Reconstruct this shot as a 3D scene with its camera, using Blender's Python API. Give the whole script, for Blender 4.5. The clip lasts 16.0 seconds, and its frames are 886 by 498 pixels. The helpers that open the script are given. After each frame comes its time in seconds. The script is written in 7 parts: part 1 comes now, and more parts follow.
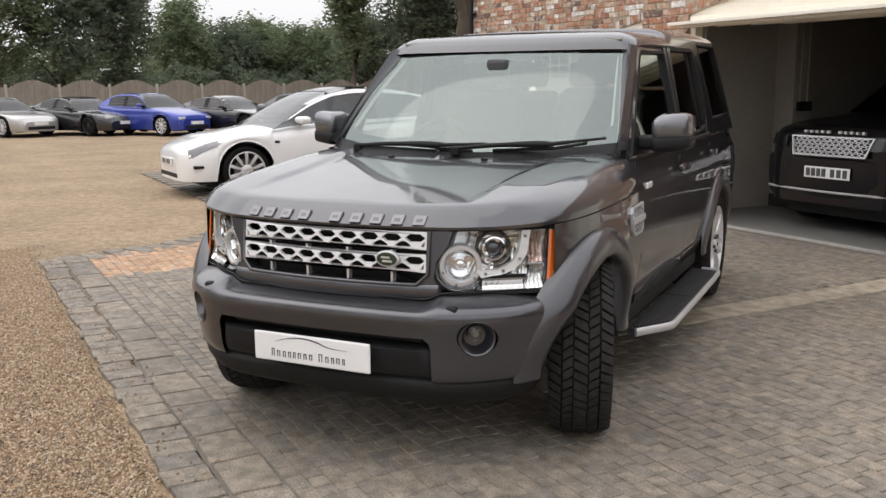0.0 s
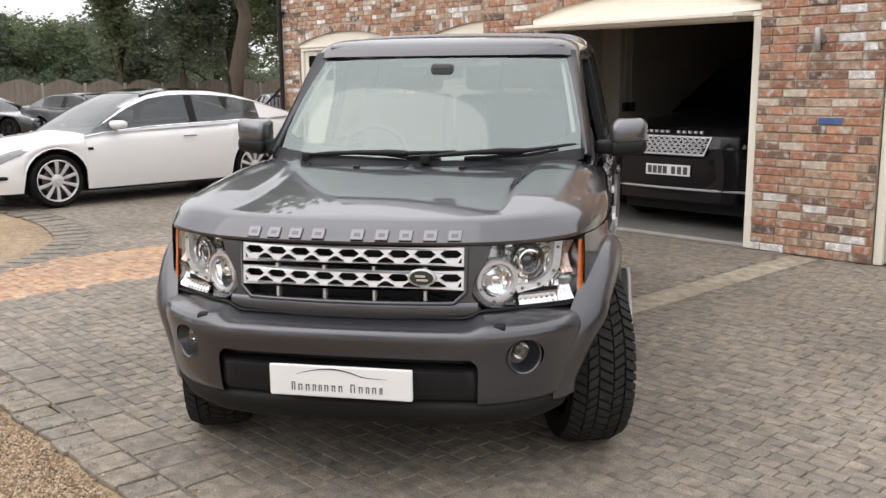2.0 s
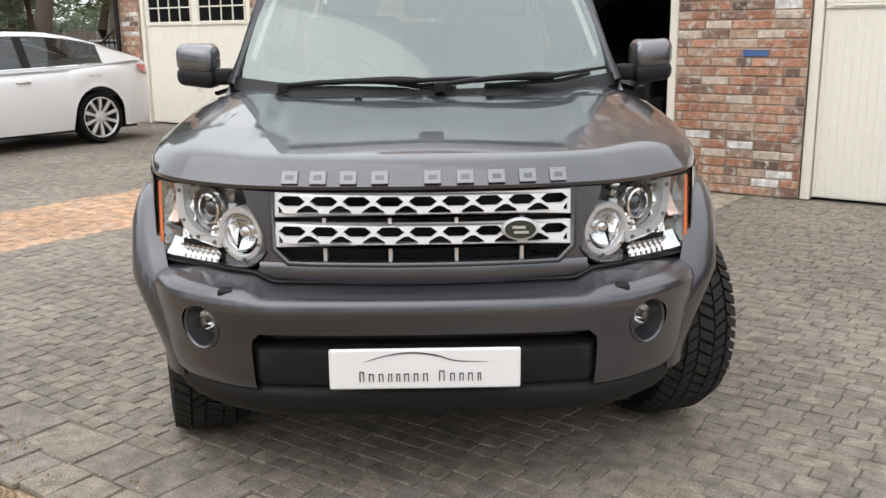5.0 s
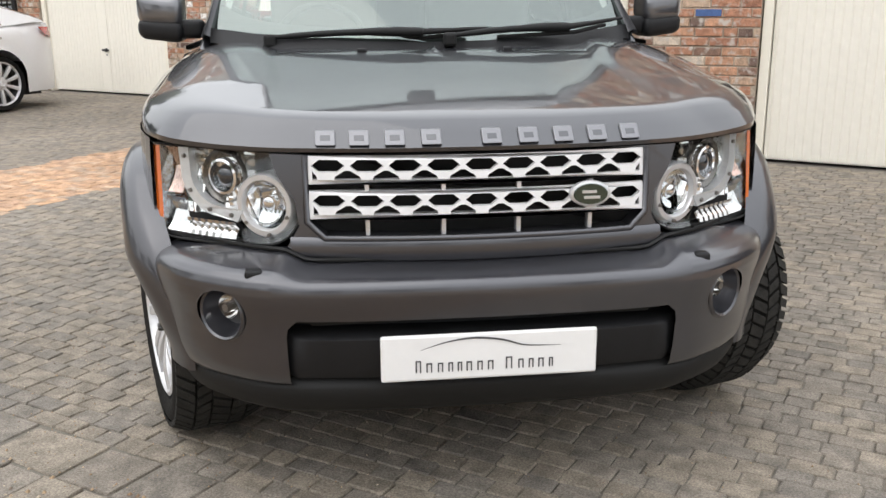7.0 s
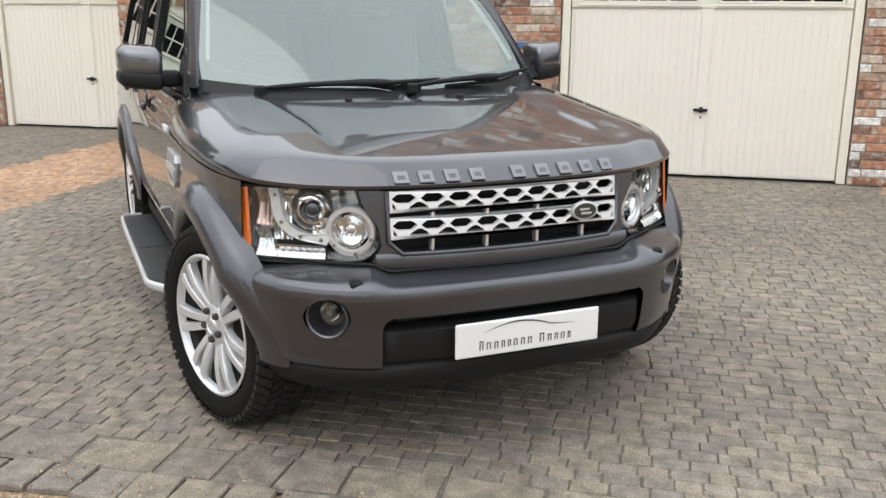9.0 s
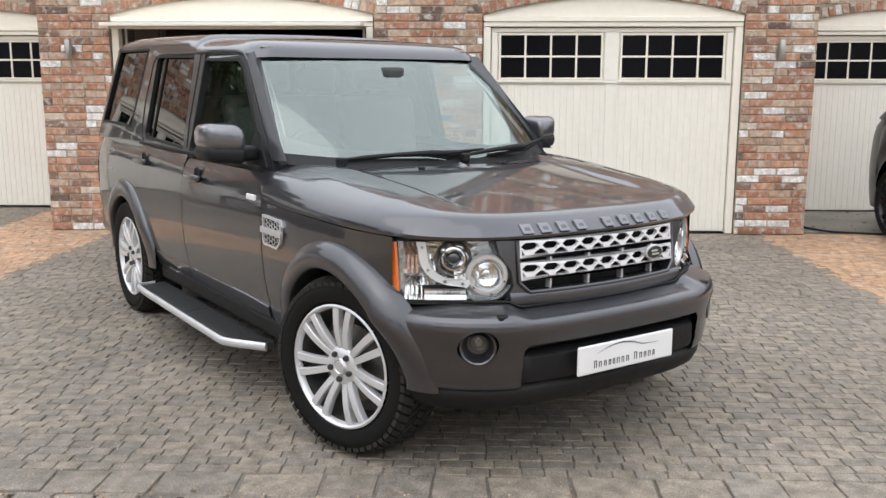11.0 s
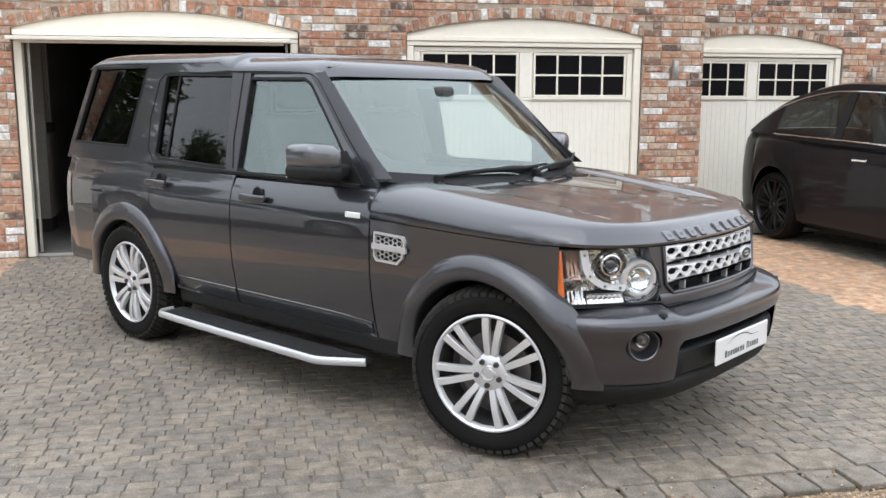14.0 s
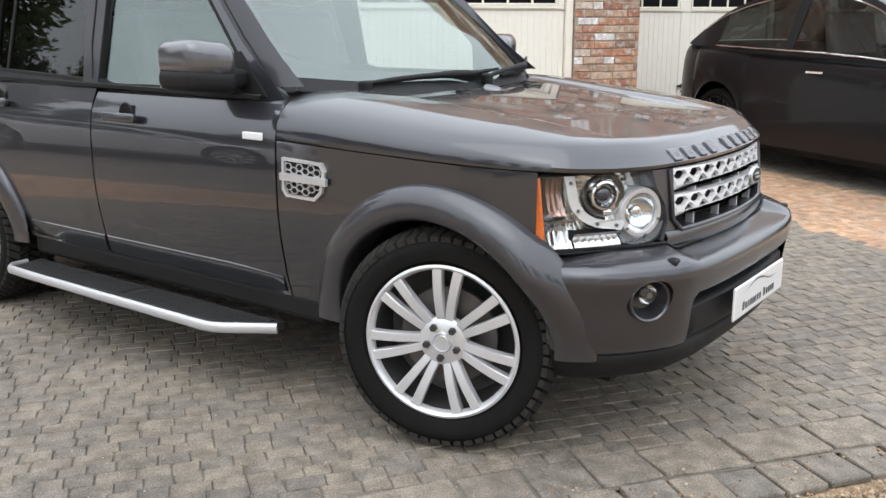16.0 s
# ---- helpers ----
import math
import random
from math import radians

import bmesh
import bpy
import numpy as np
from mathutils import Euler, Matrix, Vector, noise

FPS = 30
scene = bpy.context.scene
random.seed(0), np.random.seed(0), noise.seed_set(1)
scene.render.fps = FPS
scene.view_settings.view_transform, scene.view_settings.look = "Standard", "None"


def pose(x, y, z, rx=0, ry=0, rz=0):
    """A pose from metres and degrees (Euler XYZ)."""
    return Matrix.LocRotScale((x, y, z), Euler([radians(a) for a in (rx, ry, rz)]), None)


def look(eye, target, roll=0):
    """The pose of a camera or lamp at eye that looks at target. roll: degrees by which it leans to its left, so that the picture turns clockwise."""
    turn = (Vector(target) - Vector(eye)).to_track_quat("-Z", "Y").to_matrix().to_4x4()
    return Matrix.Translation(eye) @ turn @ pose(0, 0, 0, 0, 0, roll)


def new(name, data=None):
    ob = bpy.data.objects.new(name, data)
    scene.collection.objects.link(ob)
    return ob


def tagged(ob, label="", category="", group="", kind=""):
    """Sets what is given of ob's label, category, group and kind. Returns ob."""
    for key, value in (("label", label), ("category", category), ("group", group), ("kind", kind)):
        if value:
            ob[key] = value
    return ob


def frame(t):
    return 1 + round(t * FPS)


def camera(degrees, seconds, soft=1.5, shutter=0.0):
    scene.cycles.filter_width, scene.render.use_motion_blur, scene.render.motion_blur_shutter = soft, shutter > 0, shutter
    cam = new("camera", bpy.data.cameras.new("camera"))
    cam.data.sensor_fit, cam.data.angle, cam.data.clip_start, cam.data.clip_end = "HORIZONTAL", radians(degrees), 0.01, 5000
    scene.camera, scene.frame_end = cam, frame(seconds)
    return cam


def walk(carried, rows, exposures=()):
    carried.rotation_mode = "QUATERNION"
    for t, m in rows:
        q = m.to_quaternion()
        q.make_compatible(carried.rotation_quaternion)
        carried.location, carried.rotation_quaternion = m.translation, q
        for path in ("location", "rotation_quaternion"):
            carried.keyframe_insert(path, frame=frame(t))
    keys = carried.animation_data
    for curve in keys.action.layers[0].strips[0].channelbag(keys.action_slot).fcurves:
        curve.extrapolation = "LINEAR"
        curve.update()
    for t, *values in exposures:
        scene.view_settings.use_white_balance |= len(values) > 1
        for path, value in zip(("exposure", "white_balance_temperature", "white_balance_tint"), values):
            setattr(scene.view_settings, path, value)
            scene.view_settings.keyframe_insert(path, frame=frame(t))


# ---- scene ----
cam = camera(51.4, 16.0)
PATH = [
    (0, (3.738, -6.949, 1.458), (2.004, -6.016, 1.109), -0.4),
    (0.5, (3.588, -7.112, 1.477), (1.922, -6.062, 1.128), -0.3),
    (1, (3.434, -7.361, 1.49), (1.849, -6.191, 1.141), -0.3),
    (1.5, (3.255, -7.511, 1.489), (1.741, -6.253, 1.131), -0.3),
    (2, (3.03, -7.637, 1.495), (1.591, -6.294, 1.141), -0.4),
    (2.5, (2.884, -7.848, 1.497), (1.521, -6.427, 1.148), -0.4),
    (3, (2.717, -8.0, 1.507), (1.424, -6.517, 1.148), -0.5),
    (3.5, (2.519, -7.98, 1.482), (1.272, -6.46, 1.112), -0.6),
    (4, (2.308, -7.92, 1.423), (1.102, -6.371, 1.041), -0.7),
    (4.2, (2.217, -7.888, 1.401), (1.031, -6.326, 1.007), -0.7),
    (6.3, (1.548, -7.42, 1.261), (0.507, -5.795, 0.738), -0.6),
    (6.5, (1.477, -7.461, 1.24), (0.464, -5.815, 0.728), -0.5),
    (7, (1.427, -7.631, 1.284), (0.483, -5.948, 0.76), -0.4),
    (7.5, (1.396, -7.854, 1.35), (0.536, -6.13, 0.814), -0.3),
    (8, (1.221, -8.089, 1.384), (0.512, -6.298, 0.847), -0.1),
    (8.5, (1.06, -8.357, 1.424), (0.498, -6.513, 0.893), 0.1),
    (9, (0.873, -8.592, 1.473), (0.443, -6.705, 0.97), 0.4),
    (9.5, (0.609, -8.753, 1.487), (0.295, -6.831, 1.036), 0.4),
    (9.7, (0.521, -8.816, 1.487), (0.238, -6.884, 1.053), 0.4),
    (11.8, (-0.539, -9.473, 1.527), (-0.459, -7.503, 1.194), 0.2),
    (12, (-0.66, -9.471, 1.521), (-0.545, -7.502, 1.192), 0.3),
    (12.5, (-0.942, -9.471, 1.511), (-0.744, -7.506, 1.196), 0.2),
    (13, (-1.176, -9.567, 1.516), (-0.907, -7.61, 1.203), 0.2),
    (13.5, (-1.399, -9.564, 1.536), (-1.059, -7.619, 1.217), 0.2),
    (14, (-1.591, -9.4, 1.535), (-1.187, -7.468, 1.21), 0.1),
    (14.5, (-1.62, -9.186, 1.499), (-1.165, -7.267, 1.171), -0.1),
    (15, (-1.557, -8.919, 1.456), (-1.071, -7.007, 1.124), -0.1),
    (15.5, (-1.501, -8.637, 1.414), (-0.974, -6.744, 1.043), -0.1),
    (16, (-1.471, -8.414, 1.371), (-0.884, -6.562, 0.896), -0.2),
]
walk(cam, [(t, look(eye, target, roll)) for t, eye, target, roll in PATH], [(0, -0.20, 6800, 14), (0.6, -0.15, 6800, 14), (1.6, -0.02, 6800, 14), (3.5, -0.03, 6700, 13), (6.5, 0.12, 6600, 11), (7.5, 0.08, 6700, 11), (9.0, 0.0, 6550, 10), (9.7, 0.0, 6550, 11), (12, 0.0, 6350, 12), (13.5, 0.09, 6300, 11), (15.4, 0.08, 6200, 11), (16, 0.12, 6350, 11)])

# world, sun and exposure: an overcast day
world = bpy.data.worlds.new("overcast_sky")
scene.world = world
world.use_nodes = True
wn, wl = world.node_tree.nodes, world.node_tree.links
sky = wn.new("ShaderNodeTexSky")
sky.sky_type = "NISHITA"
sky.sun_disc = False
sky.sun_elevation, sky.sun_rotation = radians(48), radians(200)
sky.dust_density, sky.ozone_density = 6.0, 1.0
pale = wn.new("ShaderNodeHueSaturation")
pale.inputs["Saturation"].default_value = 0.10
cloud = wn.new("ShaderNodeMix")
cloud.data_type = "RGBA"
cloud.inputs[0].default_value = 0.80
# a cloud layer, brighter overhead than at the horizon
where, parts, rise, layer = wn.new("ShaderNodeTexCoord"), wn.new("ShaderNodeSeparateXYZ"), wn.new("ShaderNodeMapRange"), wn.new("ShaderNodeMix")
layer.data_type = "RGBA"
rise.inputs["From Min"].default_value, rise.inputs["From Max"].default_value = 0.05, 0.85
wl.new(where.outputs["Generated"], parts.inputs[0])
wl.new(parts.outputs["Z"], rise.inputs["Value"])
wl.new(rise.outputs[0], layer.inputs[0])
layer.inputs[6].default_value = (11.6, 12.2, 12.7, 1)
layer.inputs[7].default_value = (23.0, 24.2, 25.6, 1)
wl.new(sky.outputs[0], pale.inputs["Color"])
wl.new(pale.outputs[0], cloud.inputs[6])
wl.new(layer.outputs[2], cloud.inputs[7])
wl.new(cloud.outputs[2], wn["Background"].inputs["Color"])
wn["Background"].inputs["Strength"].default_value = 0.107
sun = new("sun", bpy.data.lights.new("sun", "SUN"))
sun.data.energy, sun.data.angle, sun.data.color = 0.60, radians(60), (1.0, 0.96, 0.90)
sun.matrix_basis = look((-6, -12, 24), (0, -3, 0))


# ---------------------------------------------------------------- materials
def mat(name, color, rough=0.5, metal=0.0, var=0.18, scale=6.0, bump=0.0, bscale=60.0, coat=0.0, tint=None, spec=0.5, stretch=(1, 1, 1)):
    """A surface whose colour varies at two scales, with fine relief."""
    m = bpy.data.materials.new(name)
    m.use_nodes = True
    n, l = m.node_tree.nodes, m.node_tree.links
    b = n["Principled BSDF"]
    b.inputs["Metallic"].default_value = metal
    b.inputs["Coat Weight"].default_value = coat
    b.inputs["Coat Roughness"].default_value = 0.02
    b.inputs["Coat IOR"].default_value = 1.68 if metal > 0.4 else 1.5
    b.inputs["Specular IOR Level"].default_value = spec
    tc, mp = n.new("ShaderNodeTexCoord"), n.new("ShaderNodeMapping")
    mp.inputs["Scale"].default_value = stretch
    l.new(tc.outputs["Object"], mp.inputs["Vector"])
    big, fine = n.new("ShaderNodeTexNoise"), n.new("ShaderNodeTexNoise")
    big.inputs["Scale"].default_value, big.inputs["Detail"].default_value = scale, 4
    fine.inputs["Scale"].default_value, fine.inputs["Detail"].default_value = scale * 11, 3
    for t in (big, fine):
        l.new(mp.outputs[0], t.inputs["Vector"])
    add = n.new("ShaderNodeMath")
    add.operation = "ADD"
    l.new(big.outputs["Fac"], add.inputs[0])
    l.new(fine.outputs["Fac"], add.inputs[1])
    rng = n.new("ShaderNodeMapRange")
    rng.inputs["From Min"].default_value, rng.inputs["From Max"].default_value = 0.6, 1.4
    rng.inputs["To Min"].default_value, rng.inputs["To Max"].default_value = 0.0, 1.0
    l.new(add.outputs[0], rng.inputs["Value"])
    mix = n.new("ShaderNodeMix")
    mix.data_type = "RGBA"
    l.new(rng.outputs[0], mix.inputs[0])
    mix.inputs[6].default_value = (*[c * (1 - var) for c in color], 1)
    second = tint or [min(1, c * (1 + var)) for c in color]
    mix.inputs[7].default_value = (*second, 1)
    l.new(mix.outputs[2], b.inputs["Base Color"])
    rr = n.new("ShaderNodeMapRange")
    rr.inputs["To Min"].default_value, rr.inputs["To Max"].default_value = max(0, rough * 0.85), min(1, rough * 1.15)
    l.new(big.outputs["Fac"], rr.inputs["Value"])
    l.new(rr.outputs[0], b.inputs["Roughness"])
    if bump:
        fb, bp = n.new("ShaderNodeTexNoise"), n.new("ShaderNodeBump")
        fb.inputs["Scale"].default_value, fb.inputs["Detail"].default_value = bscale, 4
        l.new(mp.outputs[0], fb.inputs["Vector"])
        l.new(fb.outputs["Fac"], bp.inputs["Height"])
        bp.inputs["Strength"].default_value, bp.inputs["Distance"].default_value = bump, 0.004
        l.new(bp.outputs[0], b.inputs["Normal"])
    return m


def piece_mat(name, stops, rough=0.85, island=False, patch=0.0, bump=0.5, bscale=90.0, spots=None, fine=45.0, grit=0.0, stain=0.0):
    """Pieces that differ in colour one from another: stops are (position, colour). patch: share of pale worn patches."""
    m = mat(name, (0.3, 0.2, 0.15), rough, bump=bump, bscale=bscale, spec=0.3)
    n, l = m.node_tree.nodes, m.node_tree.links
    src = n.new("ShaderNodeNewGeometry").outputs["Random Per Island"] if island else n.new("ShaderNodeObjectInfo").outputs["Random"]
    ramp = n.new("ShaderNodeValToRGB")
    ramp.color_ramp.interpolation = "CONSTANT"
    e = ramp.color_ramp.elements
    for k, (at, c) in enumerate(stops):
        item = e[k] if k < 2 else e.new(at)
        item.position, item.color = at, (*c, 1)
    l.new(src, ramp.inputs["Fac"])
    geo = n.new("ShaderNodeNewGeometry")
    tex = n.new("ShaderNodeTexNoise")
    tex.inputs["Scale"].default_value, tex.inputs["Detail"].default_value = fine, 5
    l.new(geo.outputs["Position"], tex.inputs["Vector"])
    hsv = n.new("ShaderNodeHueSaturation")
    vr = n.new("ShaderNodeMapRange")
    vr.inputs["From Min"].default_value, vr.inputs["From Max"].default_value = 0.3, 0.7
    vr.inputs["To Min"].default_value, vr.inputs["To Max"].default_value = 0.68, 1.32
    l.new(tex.outputs["Fac"], vr.inputs["Value"])
    l.new(vr.outputs[0], hsv.inputs["Value"])
    l.new(ramp.outputs["Color"], hsv.inputs["Color"])
    out = hsv.outputs[0]
    for size, much, lo, hi in ((170.0, grit, 0.34, 0.66), (0.75, stain, 0.32, 0.68)):
        if much:
            nt, nr, nh = n.new("ShaderNodeTexNoise"), n.new("ShaderNodeMapRange"), n.new("ShaderNodeHueSaturation")
            nt.inputs["Scale"].default_value, nt.inputs["Detail"].default_value = size, 4
            l.new(geo.outputs["Position"], nt.inputs["Vector"])
            nr.inputs["From Min"].default_value, nr.inputs["From Max"].default_value = lo, hi
            nr.inputs["To Min"].default_value, nr.inputs["To Max"].default_value = 1 - much, 1 + much
            l.new(nt.outputs["Fac"], nr.inputs["Value"])
            l.new(nr.outputs[0], nh.inputs["Value"])
            l.new(out, nh.inputs["Color"])
            out = nh.outputs[0]
    if patch:
        pt = n.new("ShaderNodeTexNoise")
        pt.inputs["Scale"].default_value, pt.inputs["Detail"].default_value = 16.0, 6
        l.new(geo.outputs["Position"], pt.inputs["Vector"])
        pr = n.new("ShaderNodeMapRange")
        pr.inputs["From Min"].default_value, pr.inputs["From Max"].default_value = 0.56 - patch, 0.72 - patch
        l.new(pt.outputs["Fac"], pr.inputs["Value"])
        pm = n.new("ShaderNodeMix")
        pm.data_type = "RGBA"
        l.new(pr.outputs[0], pm.inputs[0])
        l.new(out, pm.inputs[6])
        pm.inputs[7].default_value = (*(spots or (0.52, 0.47, 0.42)), 1)
        out = pm.outputs[2]
    l.new(out, n["Principled BSDF"].inputs["Base Color"])
    return m


def glass(name, tint, face_on=0.06, gloss=0.0, sheen=(1, 1, 1)):
    """A thin pane: it lets tinted light through and mirrors more at a slant than face on."""
    m = bpy.data.materials.new(name)
    m.use_nodes = True
    n, l = m.node_tree.nodes, m.node_tree.links
    n.remove(n["Principled BSDF"])
    t, g, f, mix = n.new("ShaderNodeBsdfTransparent"), n.new("ShaderNodeBsdfGlossy"), n.new("ShaderNodeLayerWeight"), n.new("ShaderNodeMixShader")
    t.inputs["Color"].default_value = (*tint, 1)
    g.inputs["Roughness"].default_value = gloss
    g.inputs["Color"].default_value = (*sheen, 1)
    steep, rise = n.new("ShaderNodeMath"), n.new("ShaderNodeMapRange")
    steep.operation = "POWER"
    steep.inputs[1].default_value = 5.0
    f.inputs["Blend"].default_value = 0.5
    rise.inputs["To Min"].default_value, rise.inputs["To Max"].default_value = face_on, 1.0
    l.new(f.outputs["Facing"], steep.inputs[0])
    l.new(steep.outputs[0], rise.inputs["Value"])
    l.new(rise.outputs[0], mix.inputs[0])
    l.new(t.outputs[0], mix.inputs[1])
    l.new(g.outputs[0], mix.inputs[2])
    l.new(mix.outputs[0], n["Material Output"].inputs["Surface"])
    return m


PAINT = mat("graphite_car_paint", (0.034, 0.035, 0.042), 0.33, 0.6, 0.04, 3, coat=1.0)
PAINT_BUMPER = mat("bumper_paint", (0.048, 0.048, 0.056), 0.36, 0.6, 0.04, 3, coat=0.8)
PAINT_BUMPER.node_tree.nodes["Principled BSDF"].inputs["Coat Roughness"].default_value = 0.12
PAINT_ARCH = mat("arch_paint", (0.058, 0.058, 0.065), 0.36, 0.6, 0.04, 3, coat=0.6)
# body paint made paler: the sky's reflection is put into the cap's colour
SKYLIT_CAP = mat("skylit_mirror_cap_paint", (0.105, 0.105, 0.115), 0.30, 0.6, 0.05, 3, coat=1.0)
WHITE_PAINT = mat("white_car_paint", (0.80, 0.80, 0.80), 0.3, 0, 0.02, 3, coat=1.0)
BLACK_PAINT = mat("black_car_paint", (0.012, 0.012, 0.014), 0.25, 0, 0.1, 3, coat=1.0)
DULL_BLACK = mat("deep_black_paint", (0.005, 0.005, 0.007), 0.30, 0, 0.1, 3, coat=0.3, spec=0.18)
PILLAR = mat("dark_pillar_paint", (0.040, 0.040, 0.045), 0.36, 0.4, 0.05, 3, coat=0.4)
BRIGHT_EDGE = mat("bright_aluminium", (0.62, 0.62, 0.63), 0.38, 0.5, 0.04, 12)
BLUE_PAINT = mat("blue_car_paint", (0.02, 0.045, 0.32), 0.3, 0.3, 0.05, 3, coat=1.0)
SILVER_PAINT = mat("silver_car_paint", (0.46, 0.45, 0.44), 0.3, 0.6, 0.05, 3, coat=1.0)
GREY_PAINT = mat("dark_grey_car_paint", (0.05, 0.05, 0.055), 0.3, 0.4, 0.05, 3, coat=1.0)
PLASTIC = mat("black_plastic", (0.012, 0.012, 0.013), 0.5, 0, 0.2, 20, 0.15, 400, spec=0.22)
TRIM = mat("matt_black_trim", (0.008, 0.008, 0.008), 0.6, 0, 0.2, 15, spec=0.3)
RUBBER = mat("tyre_rubber", (0.007, 0.007, 0.007), 0.75, 0, 0.3, 14, 0.3, 160, tint=(0.013, 0.012, 0.011), spec=0.15)
TREAD = mat("dusty_tyre_tread", (0.020, 0.019, 0.018), 0.85, 0, 0.4, 30, 0.5, 120, tint=(0.040, 0.038, 0.034), spec=0.2)
STEP_RUBBER = mat("ribbed_step_rubber", (0.030, 0.030, 0.031), 0.5, 0, 0.2, 20, 0.2, 200)
ALLOY = mat("silver_alloy", (0.66, 0.66, 0.67), 0.34, 0.45, 0.05, 12, coat=0.4)
LETTER_GREY = mat("satin_grey", (0.20, 0.20, 0.212), 0.32, 0.6, 0.05, 12)
GRILLE_SILVER = mat("grille_silver", (0.74, 0.74, 0.75), 0.40, 0.15, 0.04, 12, coat=0.3)
SATIN = mat("satin_silver", (0.60, 0.60, 0.61), 0.34, 0.55, 0.05, 12)
CHROME = mat("chrome", (0.82, 0.82, 0.84), 0.06, 1.0, 0.02, 10)
STEEL = mat("brake_steel", (0.20, 0.19, 0.18), 0.45, 0.9, 0.2, 18)
WS_GLASS = glass("windscreen_glass", (0.74, 0.80, 0.77), 0.22, 0.05, (0.72, 0.80, 0.77))
CAR_GLASS = glass("tinted_window_glass", (0.28, 0.29, 0.29), 0.06)
FRONT_GLASS = glass("front_door_glass", (0.88, 0.92, 0.91), 0.115, 0.0, (0.84, 0.93, 0.91))
LENS = glass("lamp_cover_glass", (0.96, 0.97, 0.97), 0.03)
AMBER = mat("amber_lens", (0.60, 0.125, 0.014), 0.12, 0, 0.15, 60, coat=1)
RED_LENS = mat("red_lens", (0.42, 0.012, 0.015), 0.12, 0, 0.15, 60, coat=1)
PLATE_WHITE = mat("plate_white", (0.78, 0.78, 0.78), 0.25, 0, 0.02, 5, coat=0.5)
INK = mat("ink_grey", (0.06, 0.06, 0.065), 0.5, 0, 0.1, 30)
SEAT = mat("seat_leather", (0.075, 0.07, 0.065), 0.55, 0, 0.2, 9, 0.2, 200)
SEAT_WHITE = mat("pale_seat_leather", (0.55, 0.55, 0.53), 0.5, 0, 0.1, 9)
CABIN = mat("cabin_plastic", (0.045, 0.045, 0.046), 0.6, 0, 0.2, 12)
CABIN_LIGHT = mat("headlining", (0.42, 0.41, 0.39), 0.85, 0, 0.1, 12)
GREEN_BADGE = mat("dark_green_enamel", (0.006, 0.022, 0.014), 0.25, 0, 0.1, 40, coat=1)
CREAM = mat("cream_paint", (0.84, 0.79, 0.68), 0.42, 0, 0.04, 1.5, 0.06, 90, spec=0.4)
CREAM_DOOR = mat("cream_garage_door", (0.84, 0.80, 0.71), 0.40, 0, 0.035, 1.2, 0.05, 70, spec=0.4)
PANE_DARK = mat("dark_door_pane", (0.004, 0.004, 0.005), 0.15, 0, 0.3, 4, spec=0.10)
MORTAR = mat("lime_mortar", (0.40, 0.335, 0.265), 0.95, 0, 0.4, 9, 0.6, 120)
GARAGE_WALL = mat("garage_plaster", (0.42, 0.39, 0.34), 0.9, 0, 0.12, 2.5, 0.2, 60)
GARAGE_FLOOR = mat("garage_floor_paint", (0.17, 0.165, 0.155), 0.5, 0, 0.2, 2.0, 0.1, 80)
DARK_WALL = mat("dark_garage_surface", (0.045, 0.04, 0.038), 0.9, 0, 0.3, 3)
IRON = mat("black_iron", (0.012, 0.012, 0.013), 0.5, 0.3, 0.2, 20)
STEEL_LAMP = mat("brushed_steel", (0.45, 0.44, 0.42), 0.35, 0.9, 0.12, 30)
JOINT_SAND = mat("joint_sand", (0.130, 0.116, 0.098), 0.95, 0, 0.35, 8, 0.5, 150, tint=(0.20, 0.178, 0.146))
FENCE_WOOD = mat("weathered_fence_board", (0.235, 0.205, 0.175), 0.85, 0, 0.3, 4, 0.3, 60, stretch=(1, 1, 0.2))
CONCRETE = mat("concrete_post", (0.36, 0.34, 0.31), 0.9, 0, 0.15, 5, 0.3, 80)
BARK = mat("bark", (0.085, 0.068, 0.05), 0.95, 0, 0.35, 6, 0.8, 40, stretch=(1, 1, 0.25))
GRAVEL_BED = mat("gravel_ground", (0.240, 0.163, 0.096), 0.95, 0, 0.32, 0.9, 1.0, 55, tint=(0.365, 0.270, 0.172))
gn, gl = GRAVEL_BED.node_tree.nodes, GRAVEL_BED.node_tree.links
cells, cell_at, light, blend = gn.new("ShaderNodeTexVoronoi"), gn.new("ShaderNodeNewGeometry"), gn.new("ShaderNodeMapRange"), gn.new("ShaderNodeHueSaturation")
cells.inputs["Scale"].default_value = 75.0
light.inputs["To Min"].default_value, light.inputs["To Max"].default_value = 0.55, 1.45
gl.new(cell_at.outputs["Position"], cells.inputs["Vector"])
gl.new(cells.outputs["Color"], light.inputs["Value"])
gl.new(light.outputs[0], blend.inputs["Value"])
gl.new(gn["Principled BSDF"].inputs["Base Color"].links[0].from_socket, blend.inputs["Color"])
gl.new(blend.outputs[0], gn["Principled BSDF"].inputs["Base Color"])
RED_STOPS = [(0.0, (0.426, 0.211, 0.133)), (0.12, (0.330, 0.160, 0.104)), (0.22, (0.469, 0.258, 0.163)), (0.32, (0.235, 0.142, 0.104)), (0.41, (0.434, 0.293, 0.206)),
             (0.50, (0.400, 0.202, 0.128)), (0.59, (0.486, 0.353, 0.257)), (0.67, (0.155, 0.104, 0.084)), (0.73, (0.366, 0.250, 0.180)), (0.79, (0.452, 0.233, 0.145)), (0.83, (0.720, 0.690, 0.665)), (0.94, (0.572, 0.473, 0.378))]
